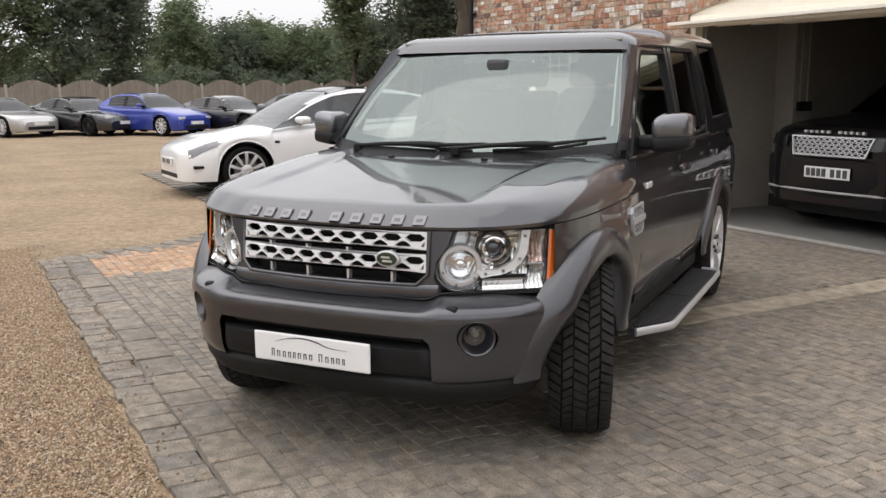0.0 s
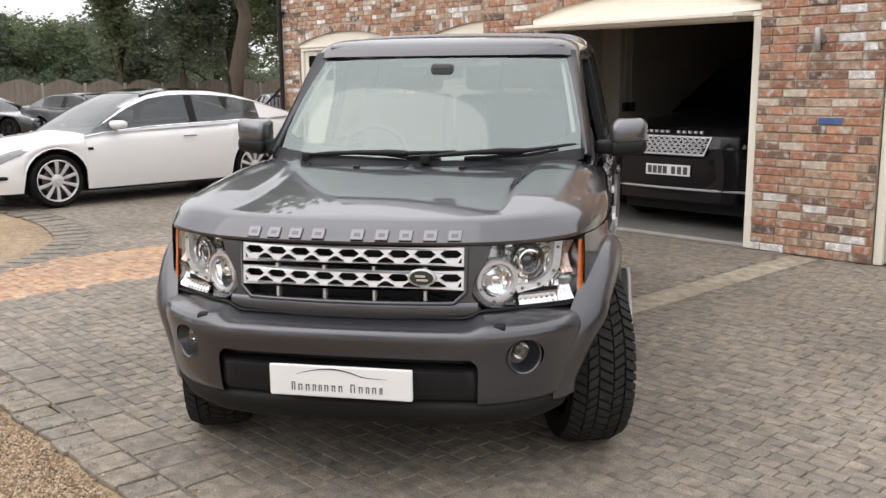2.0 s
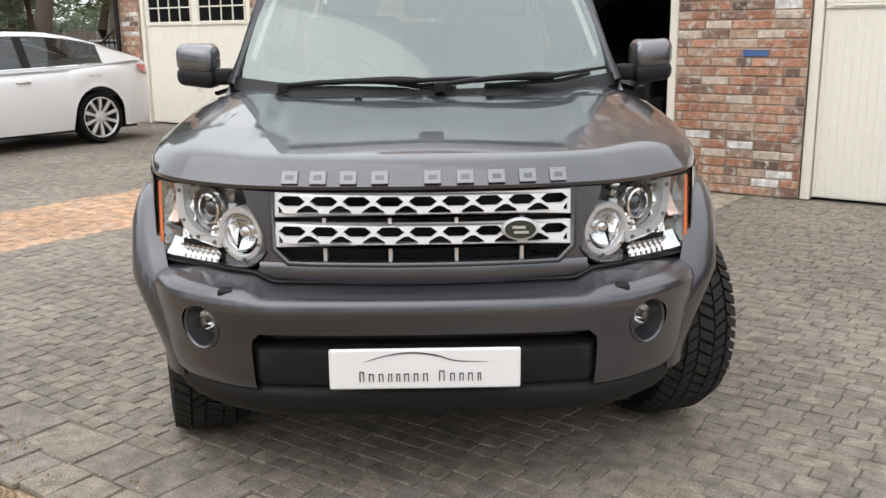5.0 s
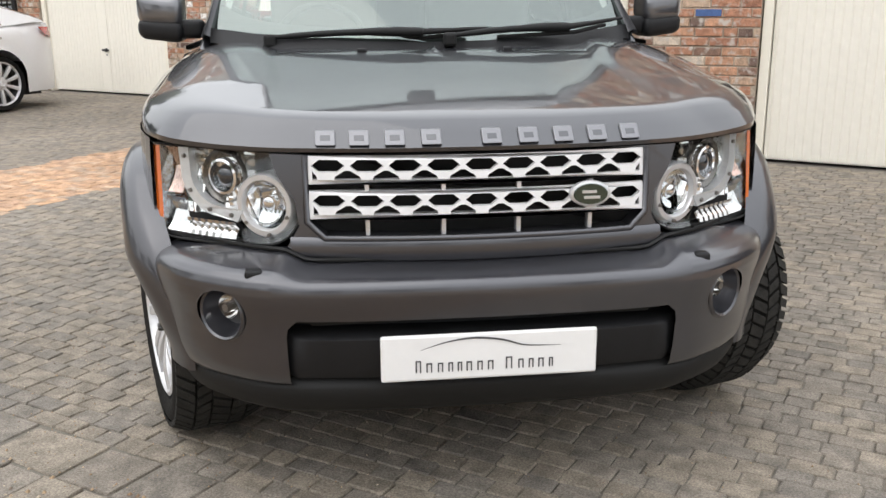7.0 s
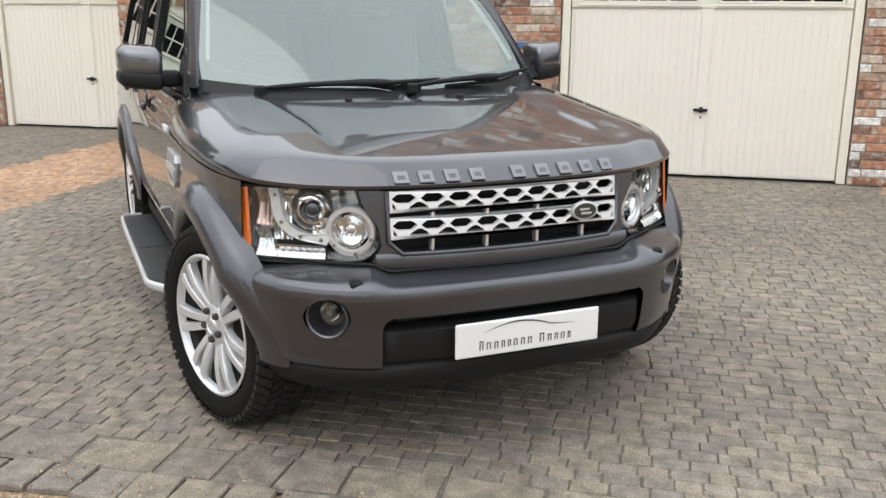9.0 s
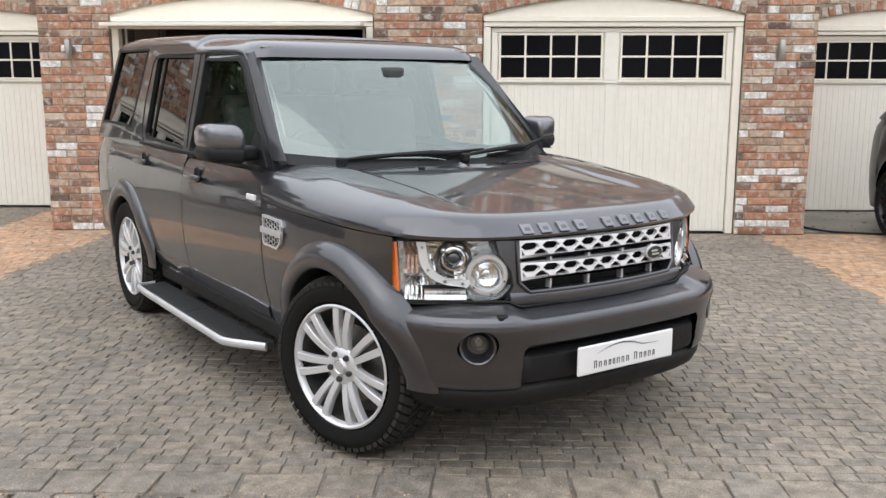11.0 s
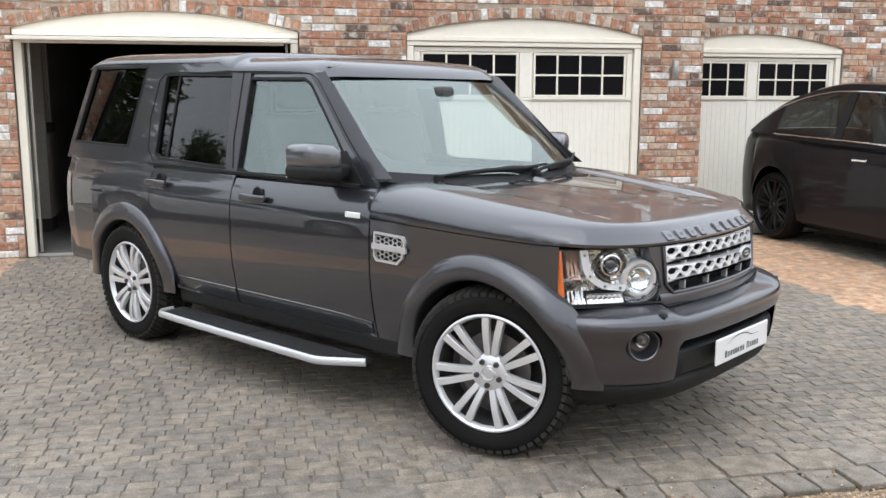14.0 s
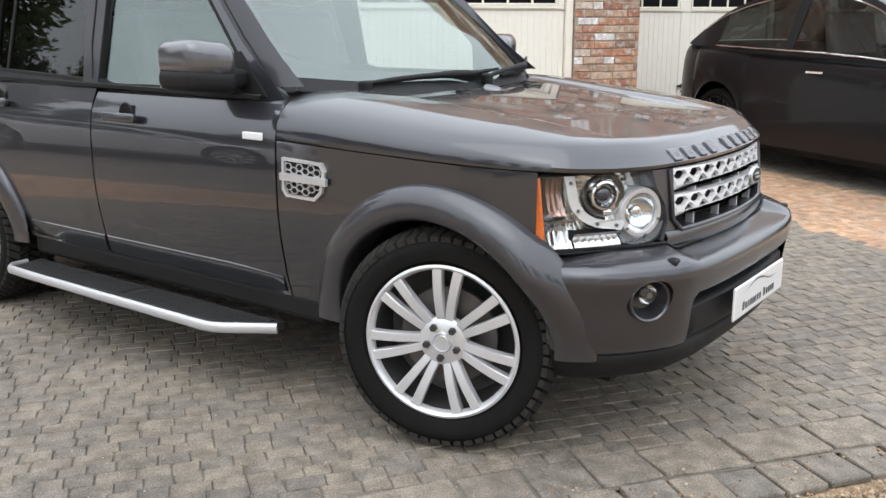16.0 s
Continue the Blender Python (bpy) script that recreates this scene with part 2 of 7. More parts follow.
BRICK = piece_mat("reclaimed_brick", RED_STOPS, patch=0.045, grit=0.34, fine=19.0, stain=0.14)
BRICKS = piece_mat("reclaimed_bricks", RED_STOPS, island=True, patch=0.045, grit=0.34, fine=19.0, stain=0.14)
BLUE_BRICK = mat("blue_brick", (0.07, 0.13, 0.30), 0.8, 0, 0.4, 20, 0.5, 90)
PAVE_STOPS = [(0.0, (0.202, 0.175, 0.144)), (0.2, (0.225, 0.192, 0.152)), (0.42, (0.188, 0.165, 0.138)), (0.6, (0.231, 0.197, 0.156)), (0.78, (0.204, 0.179, 0.149)), (0.93, (0.177, 0.157, 0.134))]
SETT = piece_mat("grey_paving_block", PAVE_STOPS, rough=0.72, bump=0.7, bscale=110, fine=14.0, grit=0.30, stain=0.16)
SETTS = piece_mat("grey_paving_blocks", PAVE_STOPS, rough=0.72, island=True, bump=0.7, bscale=110, fine=14.0, grit=0.30, stain=0.16)
ORANGE_STOPS = [(0.0, (0.413, 0.258, 0.158)), (0.25, (0.452, 0.290, 0.184)), (0.5, (0.380, 0.245, 0.162)), (0.75, (0.426, 0.300, 0.207)), (0.9, (0.355, 0.258, 0.184))]
ORANGE_SETTS = piece_mat("orange_paving_blocks", ORANGE_STOPS, rough=0.75, island=True, bump=0.6, bscale=110, fine=12.0, grit=0.25, stain=0.16)
STONES = piece_mat("gravel_stones", [(0.0, (0.310, 0.218, 0.134)), (0.2, (0.385, 0.290, 0.195)), (0.4, (0.225, 0.148, 0.092)), (0.58, (0.425, 0.350, 0.265)), (0.74, (0.280, 0.182, 0.108)), (0.9, (0.170, 0.128, 0.100))], island=True, bump=0.2)


def leaf_mat(name, a, b, c):
    """Leaves that let some light through."""
    m = piece_mat(name, [(0.0, a), (0.35, b), (0.7, c), (0.9, tuple(v * 0.75 for v in a))], rough=0.6, island=True, bump=0.0, fine=2.0)
    n, l = m.node_tree.nodes, m.node_tree.links
    p = n["Principled BSDF"]
    p.inputs["Specular IOR Level"].default_value = 0.2
    t, mix = n.new("ShaderNodeBsdfTranslucent"), n.new("ShaderNodeMixShader")
    mix.inputs[0].default_value = 0.5
    l.new(p.inputs["Base Color"].links[0].from_socket, t.inputs["Color"])
    l.new(p.outputs[0], mix.inputs[1])
    l.new(t.outputs[0], mix.inputs[2])
    l.new(mix.outputs[0], n["Material Output"].inputs["Surface"])
    return m


# leaf greens lifted and greyed, so that the colour carries the haze
LEAF_DARK = leaf_mat("hazed_dark_leaves", (0.128, 0.158, 0.112), (0.150, 0.182, 0.126), (0.170, 0.200, 0.140))
LEAF_MID = leaf_mat("hazed_mid_leaves", (0.150, 0.190, 0.108), (0.175, 0.215, 0.122), (0.195, 0.230, 0.140))


# ---------------------------------------------------------------- geometry helpers
def make(name, bm, material, smooth=None):
    bmesh.ops.recalc_face_normals(bm, faces=bm.faces)
    me = bpy.data.meshes.new(name)
    bm.to_mesh(me)
    bm.free()
    me.materials.append(material)
    if smooth is not None:
        me.shade_smooth()
        me.set_sharp_from_angle(angle=radians(smooth))
    return me


def part(name, bm, material, parent=None, label="", smooth=None):
    """Links a bmesh (or a mesh) as one mesh object under a thing or a part."""
    ob = new(name, bm if isinstance(bm, bpy.types.Mesh) else make(name, bm, material, smooth))
    ob.parent = parent
    return tagged(ob, label)


def thing(name, label, category, m=Matrix(), group="", kind=""):
    ob = new(name)
    ob.empty_display_size = 0.1
    ob.matrix_basis = m
    return tagged(ob, label, category, group, kind)


def box(bm, x0, x1, y0, y1, z0, z1, bevel=0.0, seg=2):
    v = [bm.verts.new((x, y, z)) for x in (x0, x1) for y in (y0, y1) for z in (z0, z1)]
    f = [bm.faces.new([v[i] for i in q]) for q in ((0, 1, 3, 2), (4, 6, 7, 5), (0, 4, 5, 1), (2, 3, 7, 6), (0, 2, 6, 4), (1, 5, 7, 3))]
    if bevel:
        e = list({e for face in f for e in face.edges})
        bmesh.ops.bevel(bm, geom=e, offset=bevel, segments=seg, affect="EDGES", profile=0.5)
    return bm


def boxes(*sizes, bevel=0.0, seg=2):
    bm = bmesh.new()
    for s in sizes:
        box(bm, *s, bevel=bevel, seg=seg)
    return bm


def sheet(rows, bm=None, closed=False):
    """A quad sheet through rows of points."""
    bm = bm or bmesh.new()
    vs = [[bm.verts.new(p) for p in r] for r in rows]
    for a, b in zip(vs, vs[1:]):
        n = len(a)
        for i in range(n if closed else n - 1):
            j = (i + 1) % n
            q = [a[i], a[j], b[j], b[i]]
            bm.faces.new(q)
    return bm


def plate(outer, holes, f, depth, bm=None):
    """A plate with holes: loops of (u, v), laid into space by f(u, v, d), d from 0 to depth."""
    from mathutils.geometry import tessellate_polygon
    bm = bm or bmesh.new()
    loops = [outer, *holes]
    tris = tessellate_polygon([[Vector((u, v, 0)) for u, v in lp] for lp in loops])
    flat = [p for lp in loops for p in lp]
    front = [bm.verts.new(f(u, v, 0)) for u, v in flat]
    back = [bm.verts.new(f(u, v, depth)) for u, v in flat]
    for t in tris:
        try:
            bm.faces.new([front[i] for i in t])
            bm.faces.new([back[i] for i in reversed(t)])
        except ValueError:
            pass
    at = 0
    for lp in loops:
        n = len(lp)
        for i in range(n):
            a, b = at + i, at + (i + 1) % n
            bm.faces.new([front[a], front[b], back[b], back[a]])
        at += n
    return bm


def lerp(points, x):
    """A smooth value between (x, y) knots."""
    if x <= points[0][0]:
        return points[0][1]
    for (x0, y0), (x1, y1) in zip(points, points[1:]):
        if x <= x1:
            k = (x - x0) / (x1 - x0)
            return y0 + (y1 - y0) * k
    return points[-1][1]


def curve(points, x):
    """A rounded value between (x, y) knots that never overshoots them."""
    if x <= points[0][0]:
        return points[0][1]
    if x >= points[-1][0]:
        return points[-1][1]
    n = len(points)
    d = [(points[i + 1][1] - points[i][1]) / (points[i + 1][0] - points[i][0]) for i in range(n - 1)]
    m = [d[0]] + [0.0 if a * b <= 0 else 2 * a * b / (a + b) for a, b in zip(d, d[1:])] + [d[-1]]
    i = max(k for k in range(n - 1) if points[k][0] <= x)
    h = points[i + 1][0] - points[i][0]
    t = (x - points[i][0]) / h
    return points[i][1] * (1 + 2 * t) * (1 - t) ** 2 + m[i] * h * t * (1 - t) ** 2 + points[i + 1][1] * t * t * (3 - 2 * t) + m[i + 1] * h * t * t * (t - 1)


def catmull(pts, n):
    """n points a span along a smooth curve through pts."""
    p = [Vector(q) for q in pts]
    p = [2 * p[0] - p[1], *p, 2 * p[-1] - p[-2]]
    out = []
    for i in range(1, len(p) - 2):
        for k in range(n):
            t = k / n
            a, b, c, d = p[i - 1], p[i], p[i + 1], p[i + 2]
            out.append(0.5 * (2 * b + (c - a) * t + (2 * a - 5 * b + 4 * c - d) * t * t + (3 * b - a - 3 * c + d) * t ** 3))
    return out + [p[-2]]


def tube(pts, r, n=8, bm=None, flat=1.0):
    """A round bar along points; flat squeezes it upwards."""
    bm = bm or bmesh.new()
    pts = [Vector(p) for p in pts]
    rows = []
    for i, p in enumerate(pts):
        d = (pts[min(i + 1, len(pts) - 1)] - pts[max(i - 1, 0)]).normalized()
        side = d.cross(Vector((0, 0, 1)))
        side = side.normalized() if side.length > 1e-3 else Vector((1, 0, 0))
        up = side.cross(d)
        rr = r[i] if isinstance(r, (list, tuple)) else r
        rows.append([p + rr * (math.cos(a) * side + flat * math.sin(a) * up) for a in np.linspace(0, 2 * math.pi, n, endpoint=False)])
    sheet(rows, bm, closed=True)
    bm.verts.ensure_lookup_table()
    k = len(bm.verts)
    bm.faces.new(bm.verts[k - n:k])
    bm.faces.new(bm.verts[k - n * len(rows):k - n * len(rows) + n])
    return bm


def ring(profile, n=48, centre=(0, 0, 0), axis="x", bm=None, a0=0.0, a1=2 * math.pi):
    """Turns a profile of (offset along the axis, radius) round an axis."""
    bm = bm or bmesh.new()
    full = abs(a1 - a0 - 2 * math.pi) < 1e-6
    rows = []
    for a in np.linspace(a0, a1, n, endpoint=not full):
        c, s = math.cos(a), math.sin(a)
        row = []
        for o, r in profile:
            v = {"x": (o, r * c, r * s), "y": (r * c, o, r * s), "z": (r * c, r * s, o)}[axis]
            row.append(Vector(v) + Vector(centre))
        rows.append(row)
    if full:
        rows.append(rows[0])
    sheet(rows, bm)
    bmesh.ops.remove_doubles(bm, verts=bm.verts, dist=1e-5)
    return bm


# ---------------------------------------------------------------- ground
CONCRETE_DARK = mat("worn_concrete", (0.20, 0.185, 0.16), 0.9, 0, 0.35, 2.5, 0.5, 90)
PALE_SLAB = piece_mat("pale_slab", [(0.0, (0.310, 0.265, 0.205)), (0.5, (0.330, 0.283, 0.218))], rough=0.8, bump=0.5, bscale=110, fine=10.0, grit=0.2, stain=0.16)
DRY_LEAF = mat("dry_leaf", (0.085, 0.055, 0.035), 0.8, 0, 0.4, 30)
EDGE = [(-13.0, -3.95), (-8.3, -3.98), (-7.4, -4.0), (-6.3, -4.25), (-5.6, -4.68), (-5.25, -5.05), (-5.02, -5.55), (-4.86, -6.13)]


def paved(x, y):
    if x > -4.86:
        return -6.14 < y
    return x > -12.6 and y > lerp(EDGE, x) + 0.02


def mass(name, verts, faces, material, parent=None, label="", category="", kind=""):
    me = bpy.data.meshes.new(name)
    me.from_pydata(verts, [], faces)
    me.materials.append(material)
    me.update()
    ob = new(name, me)
    ob.parent = parent
    return tagged(ob, label, category, "", kind)


bm = bmesh.new()
n = 40
rows = []
for i in range(n + 1):
    row = []
    for j in range(n + 1):
        a, b = (i / n * 2 - 1), (j / n * 2 - 1)
        x, y = 600 * a ** 5 + 25 * a - 6, 600 * b ** 5 + 25 * b - 3
        row.append((x, y, -0.022 + (0.012 * noise.noise(Vector((x * 0.3, y * 0.3, 0))) if abs(x) < 40 and y < -7 else 0)))
    rows.append(row)
part("ground", sheet(rows), GRAVEL_BED, label="pale buff gravel yard with tyre marks")
tagged(bpy.data.objects["ground"], "pale buff gravel yard reaching out to the fence", "ground", kind="structure")

bm = bmesh.new()
outline = [(9.5, -6.15), (9.5, 1.9), (-12.6, 1.9), *EDGE[:1], *EDGE[1:], (-4.86, -6.15)]
face = bm.faces.new([bm.verts.new((x, y, -0.0065)) for x, y in outline])
bmesh.ops.triangulate(bm, faces=[face])
pavement = part("pavement", bm, JOINT_SAND)
tagged(pavement, "grey tumbled block paving laid in courses along the garages", "pavement", kind="structure")


def sett_verts(x0, x1, y0, y1, z, rnd, sk=0.0035):
    """A tumbled block: a flat top with worn, sloping edges."""
    j = lambda s=sk: rnd.uniform(-s, s)
    h = z + rnd.uniform(-0.0022, 0.0022)
    t = rnd.uniform(-0.0015, 0.0015)
    q = [(x0 + j(), y0 + j()), (x1 + j(), y0 + j()), (x1 + j(), y1 + j()), (x0 + j(), y1 + j())]
    cx, cy = (x0 + x1) / 2, (y0 + y1) / 2
    rim = []
    for k in range(4):
        (ax, ay), (bx, by), (ex, ey) = q[k - 1], q[k], q[(k + 1) % 4]
        cut = rnd.uniform(0.002, 0.007)
        for ox, oy in ((ax, ay), (ex, ey)):
            d = math.hypot(ox - bx, oy - by)
            rim.append((bx + (ox - bx) * cut / d, by + (oy - by) * cut / d))
    low = [(x, y, -0.018) for x, y in rim]
    mid = [(x, y, h - 0.0045) for x, y in rim]
    sx, sy = 1 - 0.006 / (x1 - x0), 1 - 0.006 / (y1 - y0)
    top = [(cx + (x - cx) * sx, cy + (y - cy) * sy, h + (t if k % 4 < 2 else -t)) for k, (x, y) in enumerate(rim)]
    return low + mid + top


SETT_FACES = [tuple(range(16, 24))] + [(a + i, a + (i + 1) % 8, a + 8 + (i + 1) % 8, a + 8 + i) for a in (8, 0) for i in range(8)]
STRIP = (-0.63, -0.44, -4.0, -0.05)
rnd = random.Random(4)
piles = {"grey": ([], []), "orange": ([], [])}
single = 0
variants = []
for k in range(12):
    w = (0.084, 0.099, 0.122)[k % 3]
    me = bpy.data.meshes.new("paving_block")
    me.from_pydata(sett_verts(0, w, 0, 0.0722, 0, rnd, 0.0022), [], SETT_FACES)
    me.materials.append(SETT)
    variants.append((w, me))
y = -5.93
row = 0
PITCH = 0.074
later = []
while y < 1.62:
    x = -12.6 + rnd.uniform(0, 0.15)
    while x < 9.4:
        k = rnd.randrange(12)
        w = variants[k][0]
        inside = paved(x + w / 2, y + 0.06) and not (-4.44 < x + w / 2 < 3.24 and y > -0.06) and y < 1.60 and not (x + w > 3.27 and y > 0.04) and not (STRIP[0] - 0.05 < x + w / 2 < STRIP[1] + 0.05 and STRIP[2] < y < STRIP[3])
        if x < -4.86 and y < lerp(EDGE, x) + 0.34:
            inside = False
        if inside:
            warm = -5.12 < x + w / 2 < -3.78 or 2.80 < x + w / 2 < 4.12
            if not warm and -2.45 < x < -0.95 and -5.93 < y < -4.4 and single < 300:
                later.append((x, y, variants[k][1]))
                single += 1
            else:
                vs, fs = piles["orange" if warm else "grey"]
                o = len(vs)
                vs += sett_verts(x, x + w, y, y + 0.0722, 0, rnd, 0.0022)
                fs += [tuple(o + i for i in f) for f in SETT_FACES]
        x += w + 0.0045
    y += PITCH
    row += 1
mass("block_field", *piles["grey"], SETTS, pavement, "grey brown tumbled paving blocks", kind="stuff")
mass("orange_block_band", *piles["orange"], ORANGE_SETTS, pavement, "band of orange paving blocks", kind="stuff")

# edging: flat slabs beside the gravel, then a course of wider slabs
edge_meshes = []
for k in range(6):
    me = bpy.data.meshes.new("edging_block")
    me.from_pydata(sett_verts(0, 0.150, 0, 0.165 + 0.012 * (k % 2), 0.002, rnd, 0.006), [], SETT_FACES)
    me.materials.append(SETT)
    edge_meshes.append(me)
slab_meshes = []
for k in range(6):
    w = (0.20, 0.26, 0.31)[k % 3]
    me = bpy.data.meshes.new("border_slab")
    me.from_pydata(sett_verts(0, w, 0, 0.192, 0.002, rnd, 0.008), [], SETT_FACES)
    me.materials.append(SETT)
    slab_meshes.append((w, me))
x = -4.82
while x < 9.3:
    ob = part("edging_block", edge_meshes[rnd.randrange(6)], SETT, pavement)
    ob.location = (x, -6.325 + rnd.uniform(-0.012, 0.012), rnd.uniform(-0.003, 0.002))
    ob.rotation_euler = (rnd.uniform(-0.015, 0.015), rnd.uniform(-0.012, 0.012), rnd.uniform(-0.035, 0.035))
    x += 0.150 + rnd.uniform(0.004, 0.014)
x = -4.82
while x < 9.3:
    w, me = slab_meshes[rnd.randrange(6)]
    ob = part("border_slab", me, SETT, pavement)
    ob.location = (x, -6.135, rnd.uniform(-0.003, 0.003))
    ob.rotation_euler = (rnd.uniform(-0.008, 0.008), rnd.uniform(-0.008, 0.008), rnd.uniform(-0.015, 0.015))
    x += w + 0.010
# the curved border beside the white car: two rings of blocks
border = catmull([(x, y, 0) for x, y in EDGE], 14)
for lane in (0.0, 0.17):
    run = 0.0
    for p, q in zip(border, border[1:]):
        run += (q - p).length
        if run > 0.178:
            run = 0.0
            d = (q - p).normalized()
            side = Vector((-d.y, d.x, 0))
            ob = part("edging_block", edge_meshes[rnd.randrange(6)], SETT, pavement)
            ob.matrix_basis = Matrix.Translation(p + side * (lane - 0.03) + Vector((0, 0, rnd.uniform(-0.003, 0.003)))) @ Matrix.Rotation(math.atan2(d.y, d.x), 4, "Z")
for x, y, me in later:
    ob = part("paving_block", me, SETT, pavement)
    ob.location = (x, y, 0)

# a strip of pale slabs running out from the pier
strip_me = bpy.data.meshes.new("strip_slab")
strip_me.from_pydata(sett_verts(0, 0.255, 0, 0.440, 0.001, rnd, 0.004), [], SETT_FACES)
strip_me.materials.append(PALE_SLAB)
y = STRIP[3] - 0.45
while y > STRIP[2]:
    part("strip_slab", strip_me, PALE_SLAB, pavement).location = (STRIP[0] - 0.035, y, 0)
    y -= 0.446
# concrete apron before the set-back doors, with fallen leaves and a cable
apron = part("apron", boxes((3.27, 9.2, 0.145, 1.74, -0.03, 0.003), bevel=0.004), CONCRETE_DARK, label="")
tagged(apron, "worn grey concrete apron strewn with dry leaves", "pavement", kind="structure")
vs, fs = [], []
for k in range(70):
    x, y, a, q = rnd.uniform(3.4, 6.0), rnd.choice((rnd.uniform(0.2, 1.6), rnd.gauss(1.5, 0.15), rnd.gauss(0.2, 0.1))), rnd.uniform(0, 6.28), rnd.uniform(0.018, 0.040)
    c, sn = math.cos(a) * q, math.sin(a) * q
    o = len(vs)
    y = min(y, 1.68)
    vs += [(x + c, y + sn, 0.006), (x - sn * 0.5, y + c * 0.5, 0.014), (x - c, y - sn, 0.007), (x + sn * 0.5, y - c * 0.5, 0.012), (x, y, 0.006)]
    fs += [(o, o + 1, o + 4), (o + 1, o + 2, o + 4), (o + 2, o + 3, o + 4), (o + 3, o, o + 4)]
mass("fallen_leaves", vs, fs, DRY_LEAF, None, "dry brown leaves lying on the apron", "leaves", "stuff")
cable = part("cable", tube(catmull([(3.30, 0.62, 0.012), (3.42, 0.40, 0.014), (3.55, 0.16, 0.014), (3.80, 0.05, 0.014), (4.2, -0.03, 0.014), (4.7, -0.06, 0.014)], 8), 0.011, 8), PLASTIC, smooth=60)
tagged(cable, "black rubber cable lying on the paving", "cable")

# loose gravel by the edge
vs, fs = [], []
for k in range(112000):
    x = rnd.uniform(-5.6, 1.6)
    y = -6.34 - abs(rnd.gauss(0, 0.80)) - rnd.uniform(0, 0.06)
    if k % 150 == 0:
        y = rnd.uniform(-6.35, -6.1)
    if k >= 110000:
        x, y = rnd.uniform(-3.2, 3.4), -6.2 + abs(rnd.gauss(0, 0.75))
    if y < -8.9 or (k % 3 == 0 and x > 0.8):
        continue
    s = rnd.uniform(0.004, 0.0095) if k < 110000 else rnd.uniform(0.0018, 0.0045)
    a = rnd.uniform(0, 3.14)
    c, sn = math.cos(a) * s, math.sin(a) * s
    o = len(vs)
    z = -0.014 + s * 0.5 + (0.014 if y > -6.33 else 0)
    vs += [(x + c, y + sn, z), (x - sn * 0.8, y + c * 0.8, z), (x - c, y - sn, z), (x + sn * 0.8, y - c * 0.8, z), (x + c * 0.2, y + sn * 0.3, z + s * 0.7), (x, y, z - s * 0.7)]
    fs += [(o, o + 1, o + 4), (o + 1, o + 2, o + 4), (o + 2, o + 3, o + 4), (o + 3, o, o + 4), (o + 1, o, o + 5), (o + 2, o + 1, o + 5), (o + 3, o + 2, o + 5), (o, o + 3, o + 5)]
mass("gravel_stones", vs, fs, STONES, None, "loose buff pea gravel along the edging", "gravel", "stuff")

# ---------------------------------------------------------------- garages
BACK = 1.66  # how far the wings stand back


def arch(x, x0, x1, spring, rise):
    u = (x - (x0 + x1) / 2) / ((x1 - x0) / 2)
    return spring + rise * (1 - u * u) if abs(u) <= 1 else -1.0


SPRING, RISE, RING = 2.17, 0.17, 0.118
WALL_TOP = 4.05


def brick_verts(w, h, rnd, d=0.03):
    j = lambda s=0.003: rnd.uniform(-s, s)
    p = rnd.uniform(-0.006, 0.002)
    outer = [(j(), 0.010, j()), (w + j(), 0.010, j()), (w + j(), 0.010, h + j()), (j(), 0.010, h + j())]
    mid = [(x, p + 0.005, z) for x, _, z in outer]
    top = [(w / 2 + (x - w / 2) * (1 - 0.012 / w), p + j(0.0015), h / 2 + (z - h / 2) * 0.84) for x, _, z in outer]
    return outer + mid + top


BRICK_FACES = [(8, 9, 10, 11)] + [(4 + i, 4 + (i + 1) % 4, 8 + (i + 1) % 4, 8 + i) for i in range(4)] + [(i, (i + 1) % 4, 4 + (i + 1) % 4, 4 + i) for i in range(4)]
brick_meshes = {}


def brick_mesh(w):
    key = (round(w * 50), rnd.randrange(6))
    if key not in brick_meshes:
        me = bpy.data.meshes.new("brick")
        me.from_pydata(brick_verts(key[0] / 50, 0.064, rnd), [], BRICK_FACES)
        me.materials.append(BRICK)
        brick_meshes[key] = me
    return brick_meshes[key]


single_bricks = []


